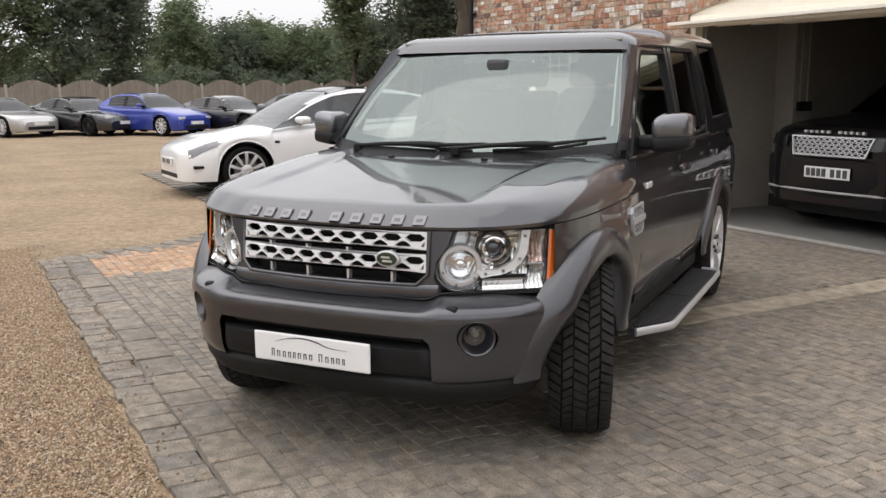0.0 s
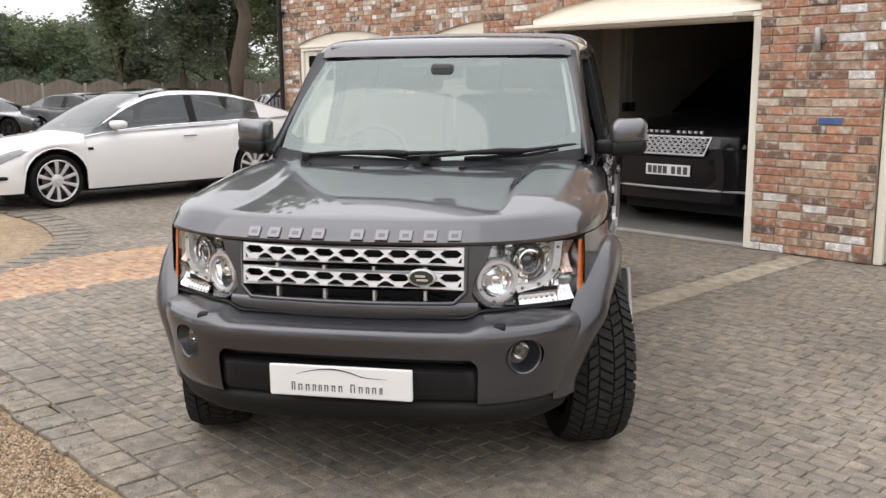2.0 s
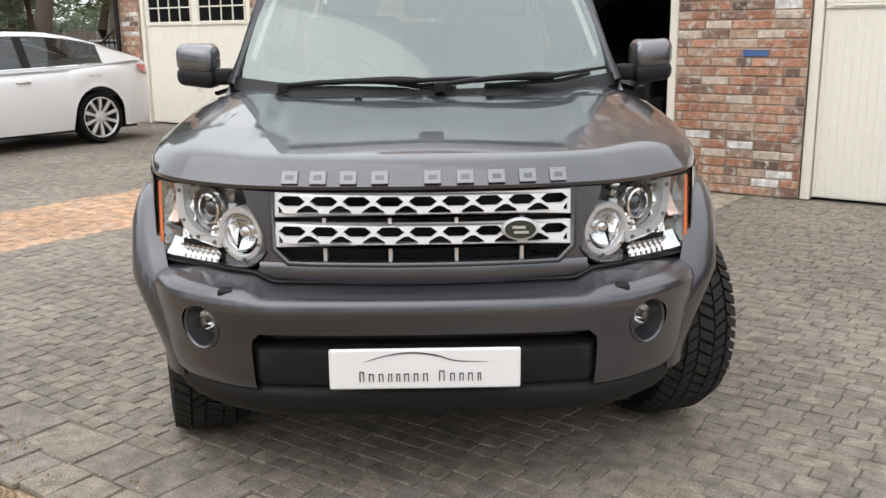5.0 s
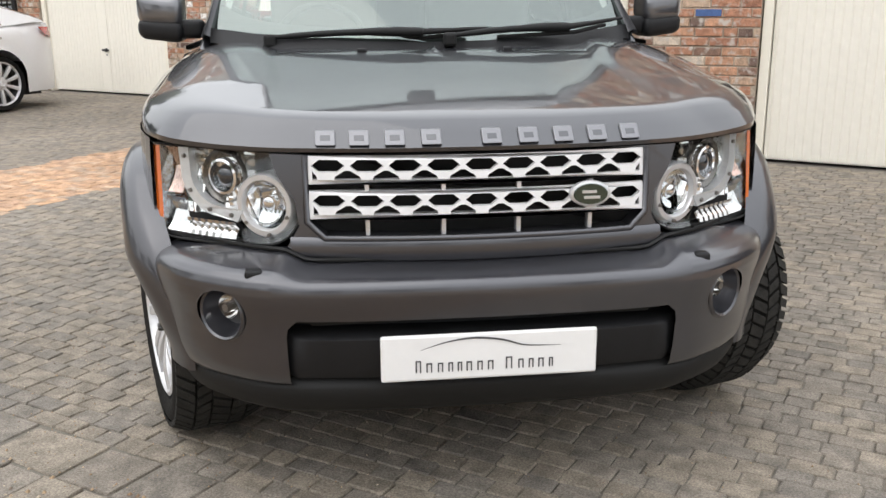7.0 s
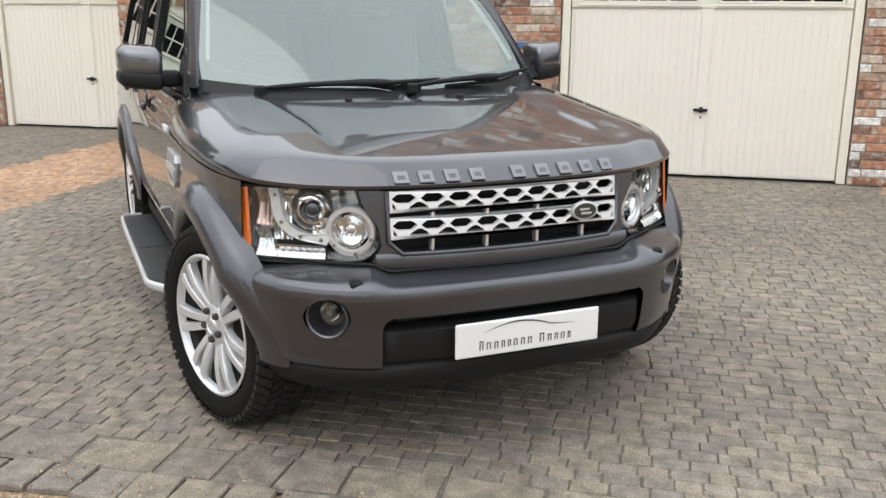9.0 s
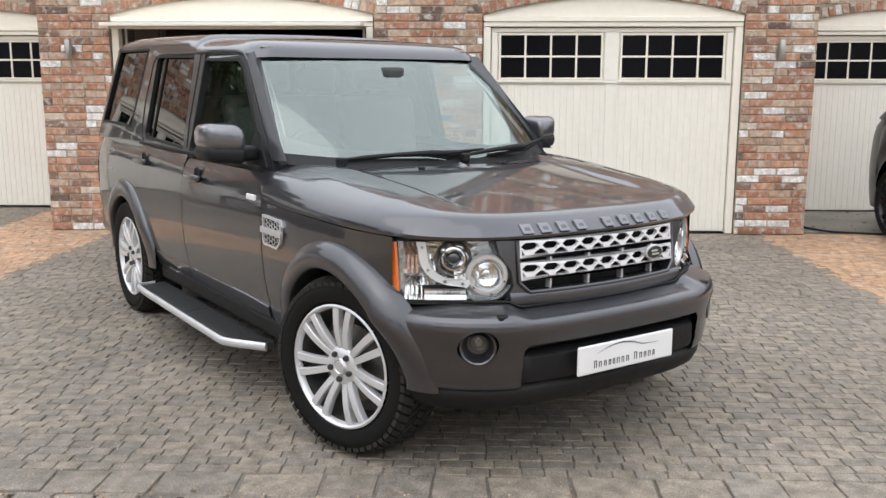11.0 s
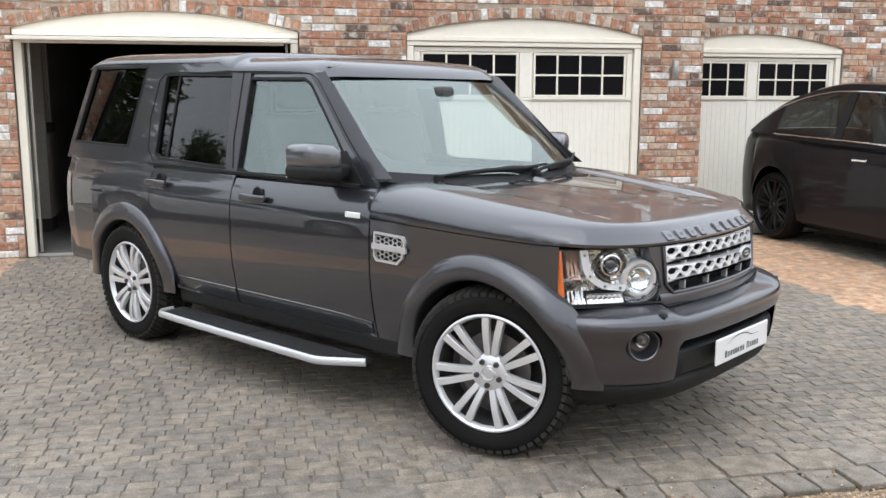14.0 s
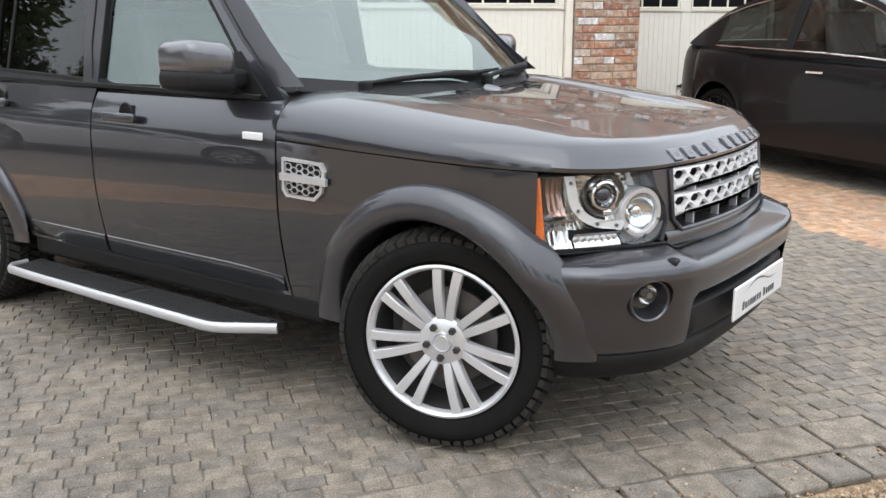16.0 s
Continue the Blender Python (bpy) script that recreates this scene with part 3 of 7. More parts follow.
def brick_wall(name, label, length, openings, m, singles=None, off=0.0):
    """A brick wall from the origin along +x, facing -y, with arched openings (x0, x1). singles: a span whose bricks are objects."""
    holes = []
    for x0, x1 in openings:
        a, b = max(x0, 0.0), min(x1, length)
        n = 16
        top = [(a + (b - a) * k / n, max(arch(a + (b - a) * k / n, x0, x1, SPRING, RISE), SPRING)) for k in range(n + 1)]
        holes.append([(a, 0.0), *top, (b, 0.0)])
    # the outline runs along the ground and up round each opening
    outer, at = [(0.0, 0.0)], 0.0
    for h in sorted(holes):
        outer += h
    outer += [(length, 0.0), (length, WALL_TOP), (0.0, WALL_TOP)]
    clean = []
    for p in outer:
        if not clean or (Vector(p) - Vector(clean[-1])).length > 1e-4:
            clean.append(p)
    wall = part(name, plate(clean, [], lambda u, v, d: (u, 0.008 + d, v), 0.26), MORTAR)
    wall.matrix_basis = m
    tagged(wall, label, "wall", kind="structure")
    vs, fs = [], []
    z, course = 0.004, 0
    while z < WALL_TOP - 0.06:
        x = -0.1125 * (course % 2) - rnd.uniform(0, 0.02) + off
        while x < length:
            w = 0.215 if rnd.random() < 0.80 else 0.1025
            w += rnd.uniform(-0.006, 0.006)
            spans = [(max(x, 0.0), min(x + w, length))]
            mid = z + 0.035
            for x0, x1 in openings:
                out = []
                for s, e in spans:
                    c = (s + e) / 2
                    if mid < SPRING:
                        if e <= x0 or s >= x1:
                            out.append((s, e))
                        else:
                            if s < x0 - 0.03:
                                out.append((s, x0))
                            if e > x1 + 0.03:
                                out.append((x1, e))
                    elif not (x0 - 0.02 < c < x1 + 0.02 and mid - 0.035 < arch(min(max(c, x0), x1), x0, x1, SPRING, RISE) + RING - 0.01):
                        out.append((s, e))
                spans = out
            for s, e in spans:
                if e - s < 0.03:
                    continue
                if singles and singles[0] <= s and e <= singles[1] and z < 3.0 and len(single_bricks) < 300:
                    single_bricks.append((wall, s, z, e - s))
                    continue
                o = len(vs)
                vs += [(s + px, py, z + pz) for px, py, pz in brick_verts(e - s, 0.064 + rnd.uniform(-0.002, 0.002), rnd)]
                fs += [tuple(o + i for i in f) for f in BRICK_FACES]
            x += w + 0.011
        z += 0.0752
        course += 1
    # the arches: bricks on end
    for x0, x1 in openings:
        c, half = (x0 + x1) / 2, (x1 - x0) / 2
        n = round((x1 - x0) / 0.077)
        for k in range(n):
            x = x0 + (k + 0.5) * (x1 - x0) / n
            if not 0.05 < x < length - 0.05:
                continue
            zb = arch(x, x0, x1, SPRING, RISE) + 0.006
            tilt = math.atan(2 * RISE * (x - c) / half / half)
            o = len(vs)
            for px, py, pz in brick_verts(0.065, 0.105, rnd):
                u = px - 0.0325
                vs.append((x + u * math.cos(tilt) + pz * math.sin(tilt), py, zb + pz * math.cos(tilt) - u * math.sin(tilt)))
            fs += [tuple(o + i for i in f) for f in BRICK_FACES]
    mass("brickwork", vs, fs, BRICKS, wall, "reclaimed red, brown and whitewashed bricks", kind="stuff")
    return wall


A0, A1, B0, B1 = -3.74, -1.08, -0.01, 2.56
LEFT, RIGHT = -4.46, 3.26
brick_wall("wall_main", "reclaimed brick garage front in red, brown and whitewashed bricks", RIGHT - LEFT, [(A0 - LEFT, A1 - LEFT), (B0 - LEFT, B1 - LEFT)],
           pose(LEFT, 0, 0), (A1 - LEFT, B0 - LEFT))
Y0, Y1, Z0, Z1 = -7.21, -4.70, -10.55, -8.04
brick_wall("wall_left_wing", "reclaimed brick wing standing back beside the garages", LEFT + 11.05, [(Z0 + 11.05, Z1 + 11.05), (Y0 + 11.05, Y1 + 11.05)], pose(-11.05, BACK, 0), off=0.05)
C0, C1, D0, D1 = 3.58, 6.12, 6.92, 9.44
brick_wall("wall_right_wing", "reclaimed brick wing standing back beside the garages", 7.0, [(C0 - RIGHT, C1 - RIGHT), (D0 - RIGHT, D1 - RIGHT)], pose(RIGHT, BACK, 0), off=0.03)
brick_wall("wall_return_left", "brick return wall between garage and wing", BACK - 0.01, [], pose(LEFT, BACK - 0.0, 0, rz=-90), off=0.02)
brick_wall("wall_return_right", "brick return wall between garage and wing", BACK - 0.27, [], pose(RIGHT, 0.27, 0, rz=90), off=0.04)
brick_wall("wall_gable", "brick gable end of the garage wing", 5.0, [], pose(-11.05, BACK + 5.26, 0, rz=-90), off=0.02)
bm = boxes((-11.0, 10.2, 6.9, 7.15, 0, WALL_TOP), (9.99, 10.25, BACK + 0.27, 6.9, 0, WALL_TOP))
tagged(part("wall_back", bm, MORTAR), "plain back wall of the garages", "wall", kind="structure")
bm = boxes((-11.3, 10.4, BACK + 0.02, 7.4, WALL_TOP, WALL_TOP + 0.15), (LEFT + 0.02, RIGHT - 0.02, 0.02, BACK, WALL_TOP, WALL_TOP + 0.15))
tagged(part("ceiling", bm, GARAGE_WALL), "plain roof deck over the garages", "ceiling", kind="structure")


def outline_arch(x0, x1, z0, spring, rise, n=16):
    return [(x0, z0), *[(x0 + (x1 - x0) * k / n, spring + rise * (1 - (2 * k / n - 1) ** 2)) for k in range(n + 1)], (x1, z0)]


def garage_frame(name, x0, x1, y, label):
    """Cream frame: two jambs and an arched head over a straight rail."""
    at = lambda u, v, d: (u, d, v)
    fr = thing(name, label, "door frame", pose(0, y, 0), kind="structure")
    for a, b in ((x0 + 0.012, x0 + 0.085), (x1 - 0.085, x1 - 0.012)):
        part("jamb", boxes((a, b, 0.03, 0.13, 0.0, SPRING - 0.115), bevel=0.006), CREAM, fr)
    part("head_panel", plate(outline_arch(x0 + 0.004, x1 - 0.004, SPRING - 0.015, SPRING - 0.001, RISE - 0.001), [], lambda u, v, d: (u, 0.035 + d, v), 0.08), CREAM, fr)
    part("head_rail", boxes((x0 + 0.012, x1 - 0.012, 0.012, 0.12, SPRING - 0.065, SPRING - 0.017), (x0 + 0.012, x1 - 0.012, 0.026, 0.12, SPRING - 0.113, SPRING - 0.069), bevel=0.006), CREAM, fr)
    return fr


def garage_door(name, x0, x1, y, label):
    """Up-and-over door: ribbed lower panels, two glazed panels of eight panes, a handle."""
    door = thing(name, label, "garage door", pose(0, y, 0), kind="structure")
    a, b = x0 + 0.093, x1 - 0.093
    c = (a + b) / 2
    z0, z1, top = 0.018, 1.515, SPRING - 0.122
    bm = boxes((a, b, 0.085, 0.105, z0, top))
    part("leaf", bm, CREAM_DOOR, door)
    g = (b - a) / 2
    grids = [(a + 0.085, c - 0.095), (c + 0.095, b - 0.085)]
    rails = [(a, b, 0.066, 0.086, 2.005, top), (a, b, 0.066, 0.086, z1 - 0.012, 1.535), (a, a + 0.062, 0.066, 0.086, 1.537, 2.003), (b - 0.062, b, 0.066, 0.086, 1.537, 2.003),
             (c - 0.07, c + 0.07, 0.066, 0.086, 1.537, 2.003)]
    for r in rails:
        part("rail", boxes(r, bevel=0.005), CREAM_DOOR, door)
    part("stile", boxes((c - 0.05, c + 0.05, 0.070, 0.086, z0, z1 - 0.014), bevel=0.004), CREAM_DOOR, door)
    for s0, s1 in ((a, c - 0.052), (c + 0.052, b)):
        bm = bmesh.new()
        prof, x = [], s0 + 0.02
        prof.append((s0, 0.076))
        while x < s1 - 0.05:
            prof += [(x, 0.076), (x + 0.006, 0.081), (x + 0.012, 0.081), (x + 0.018, 0.076)]
            x += 0.066
        prof.append((s1, 0.076))
        sheet([[(px, py, z0 + 0.01) for px, py in prof], [(px, py, z1 - 0.03) for px, py in prof]], bm)
        part("ribbed_panel", bm, CREAM_DOOR, door)
    for s0, s1 in grids:
        z2, z3 = 1.553, 1.985
        part("pane_backing", boxes((s0 - 0.004, s1 + 0.004, 0.080, 0.084, z2 - 0.006, z3 + 0.006)), PANE_DARK, door, "dark glass panes")
        w, h = (s1 - s0) / 4, (z3 - z2) / 2
        bars = [(s0 + k * w - 0.010, s0 + k * w + 0.010, 0.062, 0.079, z2 - 0.012, z3 + 0.012) for k in range(5)]
        bars += [(s0 - 0.010, s1 + 0.010, 0.0625, 0.0785, z2 + k * h - 0.010, z2 + k * h + 0.010) for k in range(3)]
        for q in bars:
            part("glazing_bar", boxes(q, bevel=0.003, seg=1), CREAM, door)
        part("sill_bead", boxes((s0 - 0.03, s1 + 0.03, 0.055, 0.068, z2 - 0.036, z2 - 0.014), bevel=0.004), CREAM_DOOR, door)
    bm = boxes((c - 0.068, c + 0.058, 0.040, 0.058, 0.600, 0.628), bevel=0.007)
    box(bm, c - 0.018, c + 0.018, 0.055, 0.071, 0.590, 0.640, 0.004)
    part("handle", bm, IRON, door, "black lever handle")
    part("keyhole", boxes((c - 0.006, c + 0.006, 0.064, 0.071, 0.535, 0.560), bevel=0.002), IRON, door)
    return door


for tag, x0, x1, y in (("b", B0, B1, 0.0), ("c", C0, C1, BACK), ("d", D0, D1, BACK), ("y", Y0, Y1, BACK), ("z", Z0, Z1, BACK)):
    garage_frame("door_frame", x0, x1, y, "cream painted timber frame with an arched head")
    garage_door("garage_door", x0, x1, y, "closed cream up-and-over garage door with small dark panes")
garage_frame("door_frame", A0, A1, 0.0, "cream painted frame of the open garage")

# the open door lies under the garage ceiling, its edge out over the drive
door = thing("open_garage_door", "open cream up-and-over garage door tilted up under the ceiling", "garage door", pose(0, 0, 0), kind="structure")
tilt = Matrix.Translation((0, -0.30, 2.045)) @ Matrix.Rotation(radians(3.0), 4, "X")
bm = boxes((A0 + 0.02, A1 - 0.10, 0.0, 2.0, 0.0, 0.035), bevel=0.006)
bmesh.ops.transform(bm, matrix=tilt, verts=bm.verts)
part("leaf", bm, CREAM_DOOR, door)
for k in range(4):
    bm = boxes((A0 + 0.08, A1 - 0.16, 0.12 + k * 0.5, 0.17 + k * 0.5, -0.028, 0.0), bevel=0.004)
    bmesh.ops.transform(bm, matrix=tilt, verts=bm.verts)
    part("rail", bm, CREAM_DOOR, door)
for x in (A0 + 0.12, A1 - 0.12):
    part("track", boxes((x - 0.012, x + 0.012, 0.14, 0.17, 0.03, 2.1)), STEEL_LAMP, door, "galvanised steel track")

# inside of the open garage
tagged(part("garage_floor", boxes((LEFT + 0.3, B0 - 0.05, 0.16, 6.85, -0.05, 0.012))  , GARAGE_FLOOR), "grey painted garage floor", "floor", kind="structure")
tagged(part("threshold", boxes((A0 + 0.02, A1 - 0.02, 0.10, 0.158, -0.02, 0.016), bevel=0.004), CONCRETE), "concrete threshold strip of the open garage", "trim", kind="structure")
bm = boxes((LEFT + 0.27, LEFT + 0.34, 0.28, 6.85, 0, 2.5), (LEFT + 0.34, A0 - 0.25, 0.28, 0.33, 0, 2.5), (A0 - 0.46, A0 - 0.10, 1.75, 2.05, 0.16, 2.5))
tagged(part("wall_garage_left", bm, GARAGE_WALL), "pale plastered garage side wall", "wall", kind="structure")
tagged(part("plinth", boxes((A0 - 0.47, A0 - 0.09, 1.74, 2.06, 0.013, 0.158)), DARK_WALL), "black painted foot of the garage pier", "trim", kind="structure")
tagged(part("wall_garage_right", boxes((B0 - 0.25, B0 - 0.1, 0.28, 6.85, 0, 2.5)), GARAGE_WALL), "garage side wall", "wall", kind="structure")
# back wall coloured far darker than the plastered side walls
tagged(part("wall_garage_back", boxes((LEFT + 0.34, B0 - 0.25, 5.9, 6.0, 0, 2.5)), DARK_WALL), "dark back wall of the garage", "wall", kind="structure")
tagged(part("ceiling_garage", boxes((LEFT + 0.34, B0 - 0.1, 0.28, 6.85, 2.5, 2.6)), GARAGE_WALL), "garage ceiling", "ceiling", kind="structure")
sw = thing("wall_switch", "grey switch boxes with conduits on the garage wall", "switch", pose(A0 - 0.095, 1.9, 0))
for dy in (-0.06, 0.06):
    part("conduit", tube([(0.012, dy, 1.25), (0.012, dy, 2.45)], 0.011), CONCRETE, sw)
    part("switch_box", boxes((0.0, 0.05, dy - 0.045, dy + 0.045, 1.14, 1.25), bevel=0.006), PLASTIC, sw)


def wall_lamp(x, y):
    """Steel up-and-down lamp on a round backplate."""
    lamp = thing("wall_lamp", "brushed steel up-and-down wall lamp on the brickwork", "wall lamp", pose(x, y, 1.83), "wall lamps")
    part("backplate", ring([(-0.002, 0.0), (-0.002, 0.045), (-0.022, 0.045), (-0.024, 0.0)], 24, axis="y"), STEEL_LAMP, lamp, smooth=40)
    part("arm", boxes((-0.012, 0.012, -0.06, -0.02, -0.012, 0.012)), STEEL_LAMP, lamp)
    part("tube", ring([(-0.095, 0.0), (-0.095, 0.029), (-0.090, 0.031), (0.090, 0.031), (0.095, 0.029), (0.095, 0.0)], 24, (0, -0.085, 0), "z"), STEEL_LAMP, lamp, smooth=40)


for x, y in ((-4.13, 0.0), (-0.53, 0.0), (2.90, 0.0), (6.52, BACK), (-7.62, BACK)):
    wall_lamp(x, y)
pipe = thing("drainpipe", "black cast iron drainpipe at the building corner", "drainpipe", pose(-11.0, BACK - 0.07, 0))
part("pipe", tube([(0, 0, 0.0), (0, 0, WALL_TOP)], 0.04, 12), IRON, pipe, smooth=40)
for z in (0.9, 2.7):
    part("bracket", boxes((-0.06, 0.06, -0.045, 0.07, z, z + 0.04)), IRON, pipe)


# ---------------------------------------------------------------- the grey off-roader
CAR = thing("suv", "graphite grey four-wheel-drive estate car with chunky tyres and side steps", "car", pose(0.075, -5.180, 0, rz=36.1))
NARROW = [(-0.72, 0.60), (-0.62, 0.70), (-0.55, 0.765), (-0.49, 0.825), (-0.42, 0.862), (-0.36, 0.886), (-0.28, 0.92), (-0.2, 0.948), (-0.1, 0.970), (0.0, 0.983), (0.3, 0.998), (0.6, 1.0), (3.3, 1.0), (3.6, 0.98), (3.74, 0.95)]
SIDE = [(0.34, 0.842), (0.42, 0.869), (0.50, 0.889), (0.62, 0.909), (0.70, 0.917), (0.78, 0.920), (0.90, 0.918), (0.972, 0.914), (0.985, 0.912), (1.03, 0.902), (1.07, 0.888), (1.10, 0.866)]


def wide(y):
    return lerp(NARROW, y)


def side_x(y, z):
    return lerp(SIDE, z) * wide(y)


def upper_x(z, y=2.5):
    return 0.866 - (z - 1.10) * 0.232 - 0.046 * min(1, max(0, (1.75 - y) / 0.9))


def side_panel(name, sgn, y0, y1, low, high, label="", cols=26, rws=14, material=None, out=0.0):
    rows = []
    for y in np.linspace(y0, y1, cols):
        a, b = low(y), high(y)
        rows.append([(sgn * (side_x(y, z) + out), y, z) for z in np.linspace(a, b, rws)])
    bm = sheet(rows)
    return part(name, bm, material or PAINT, CAR, label, smooth=50)


HUB_Z, ARCH_R = 0.372, 0.47
# how far the flared arches stand out along the car
FLARE = [(-0.52, 0.775), (-0.49, 0.812), (-0.45, 0.850), (-0.40, 0.882), (-0.33, 0.911), (-0.2, 0.941), (-0.1, 0.953), (0.0, 0.960), (0.5, 0.960), (2.4, 0.950), (3.0, 0.950), (3.3, 0.946), (3.5, 0.93)]


def arch_low(cy, base):
    def low(y):
        d = abs(y - cy)
        return max(base, HUB_Z + math.sqrt(max(0, ARCH_R ** 2 - d * d))) if d < ARCH_R else base
    return low


PILLAR_TRIM = mat("pale_trim", (0.50, 0.50, 0.48), 0.7, 0, 0.05, 8)
CREASE = lambda y: lerp([(-0.4, 0.938), (-0.36, 0.942), (0.67, 0.977), (3.8, 0.99)], y)
for sgn in (-1, 1):
    side_panel("front_wing", sgn, -0.335, 0.664, arch_low(0.0, 0.40), lambda y: CREASE(y) + 0.001, "front wing", 60)
    side_panel("front_door", sgn, 0.672, 1.768, lambda y: 0.40, lambda y: 1.10, "front door")
    side_panel("rear_door", sgn, 1.776, 2.60, lambda y: arch_low(2.89, 0.40)(y), lambda y: 1.115, "rear door", 40)
    side_panel("rear_quarter", sgn, 2.607, 3.74, arch_low(2.89, 0.52), lambda y: 1.13, "rear quarter panel", 60)
    # protective strip along the foot of the doors
    for y0, y1 in ((0.69, 1.762), (1.782, 2.36)):
        rows = []
        for y in np.linspace(y0, y1, 12):
            k = min(1, (y - 0.69) / 0.25)
            rows.append([(sgn * (side_x(y, z) + d), y, z) for z, d in ((0.415, 0.001), (0.422, 0.006), (0.474 + 0.012 * k, 0.005), (0.476 + 0.014 * k, 0.0))])
        part("door_moulding", sheet(rows), PAINT, CAR, smooth=40)
    # sill under the doors
    part("sill", boxes((min(sgn * 0.80, sgn * 0.858), max(sgn * 0.80, sgn * 0.858), 0.52, 2.40, 0.315, 0.41), bevel=0.02), TRIM, CAR)
    # flared arches
    for cy, a0, a1 in ((0.0, -0.02, math.pi + 0.02), (2.89, 0.0, math.pi + 0.0)):
        rows = []
        for a in np.linspace(a0, a1, 56):
            row = []
            for r, g in ((0.392, -1.2), (0.392, 0.55), (0.396, 0.82), (0.408, 0.97), (0.425, 1.0), (0.445, 0.98), (0.468, 0.86), (0.487, 0.64), (0.497, 0.44), (0.501, 0.30), (0.503, -0.20)):
                y, z = cy - r * math.cos(a), HUB_Z + (r + 0.012 * math.sin(a)) * math.sin(a)
                skin = side_x(y, max(z, 0.55))
                low = min(1, max(0.22, (z - 0.33) / 0.30))
                row.append((sgn * (skin + g * max(0.016, (lerp(FLARE, y) - skin) * low)), y, z))
            rows.append(row)
        part("wheel_arch_flare", sheet(rows), PAINT_ARCH, CAR, "flared wheel arch", smooth=60)
        # liner
        rows = []
        for a in np.linspace(-0.1, math.pi + 0.1, 30):
            y, z = cy - 0.398 * math.cos(a), HUB_Z + 0.40 * math.sin(a)
            rows.append([(sgn * x, y, z) for x in (0.45, 0.70, 0.885 * wide(y))])
        part("arch_liner", sheet(rows), TRIM, CAR, smooth=60)

# bonnet: a clamshell whose skirts come down to the wing line
plan = catmull([(0.904, 0.668, 0), (0.906, 0.45, 0), (0.904, 0.25, 0), (0.889, 0.0, 0), (0.858, -0.20, 0), (0.808, -0.345, 0), (0.742, -0.432, 0), (0.62, -0.510, 0), (0.48, -0.572, 0), (0.25, -0.612, 0), (0.0, -0.622, 0)], 7)


def bonnet_z(x, y):
    z = 1.0725 + 0.1125 * y - 0.14 * max(0, y - 0.3) ** 2
    ax = abs(x)
    step = min(1, max(0, (ax - (0.50 + 0.10 * max(0, y))) / 0.035))
    z += 0.014 * step * min(1, max(0, (y + 0.42) / 0.25))
    z -= 0.030 * max(0, (ax - 0.64) / 0.2) ** 2
    z += 0.006 * math.cos(min(1, ax / 0.5) * math.pi / 2) * min(1, max(0, (y + 0.5) / 0.3))
    return z


rows = []
for p in plan:
    x0, y0 = p.x, p.y
    zb = lerp([(-0.63, 0.934), (-0.5, 0.936), (-0.36, 0.946), (0.67, 0.982)], y0)
    nrm = Vector((x0, min(0, y0 + 0.25) * 1.5, 0)).normalized() if y0 < 0 else Vector((1, 0, 0))
    front = min(1, max(0, -y0 - 0.25) / 0.25)
    half = []
    for (inset, f), (nose_in, nose_f) in zip(((-0.004, 0.0), (-0.004, 0.25), (0.0, 0.5), (0.018, 0.80), (0.055, 0.955), (0.12, 1.0)), ((0.004, 0.0), (0.002, 0.14), (0.034, 0.50), (0.068, 0.86), (0.090, 0.97), (0.135, 1.0))):
        inset, f = inset * 1.2 + (nose_in - inset * 1.2) * front, f + (nose_f - f) * front
        q = p - nrm * min(inset, max(0.0, (Vector((x0, y0 + 0.2, 0))).length * 0.9))
        q.x = max(q.x, 0.0)
        zt = bonnet_z(q.x, q.y)
        half.append((q.x, q.y, zb + (zt - zb) * f))
    xe, ye = half[-1][0], half[-1][1]
    inner = []
    for k in range(1, 44):
        x = xe * (1 - k / 44)
        # the rear edge bows towards the windscreen
        bow = 0.0 if y0 < 0.3 else (y0 - 0.3) / 0.368 * 0.27 * (1 - (x / xe) ** 2)
        inner.append((x, ye - bow, bonnet_z(x, ye - bow)))
    mid = [(0.0, ye - (0.0 if y0 < 0.3 else (y0 - 0.3) / 0.368 * 0.27), bonnet_z(0, ye))]
    right = half + inner
    rows.append([(-x, y, z) for x, y, z in right] + mid + list(reversed(right)))
first = [r for r in rows[0] if r[0] > 0.30 and r[2] > 1.0]
for sgn in (-1, 1):
    back = []
    for x, y, z in first:
        k = min(1, max(0, (x - 0.30) / 0.6))
        back.append((sgn * (x - 0.045 * k * k), y + 0.05 + 0.10 * k, max(z - 0.004, 1.094 + 0.030 * (1 - k))))
    part("bonnet_corner", sheet([[(sgn * x, y + 0.004, z) for x, y, z in first], back]), PAINT, CAR, smooth=40)
part("bonnet", sheet(rows), PAINT, CAR, "long flat bonnet with raised sides", smooth=38)
# raised blocks along the bonnet's nose
NOSE_LINE = sorted((q.x, q.y) for q in plan if q.y < -0.4)


def nose(bm, x):
    """Leans a block back with the bonnet's front face."""
    for v in bm.verts:
        v.co.y += lerp(NOSE_LINE, abs(v.co.x)) - 0.0045 + (v.co.z - 0.942) * 1.0
    return bm


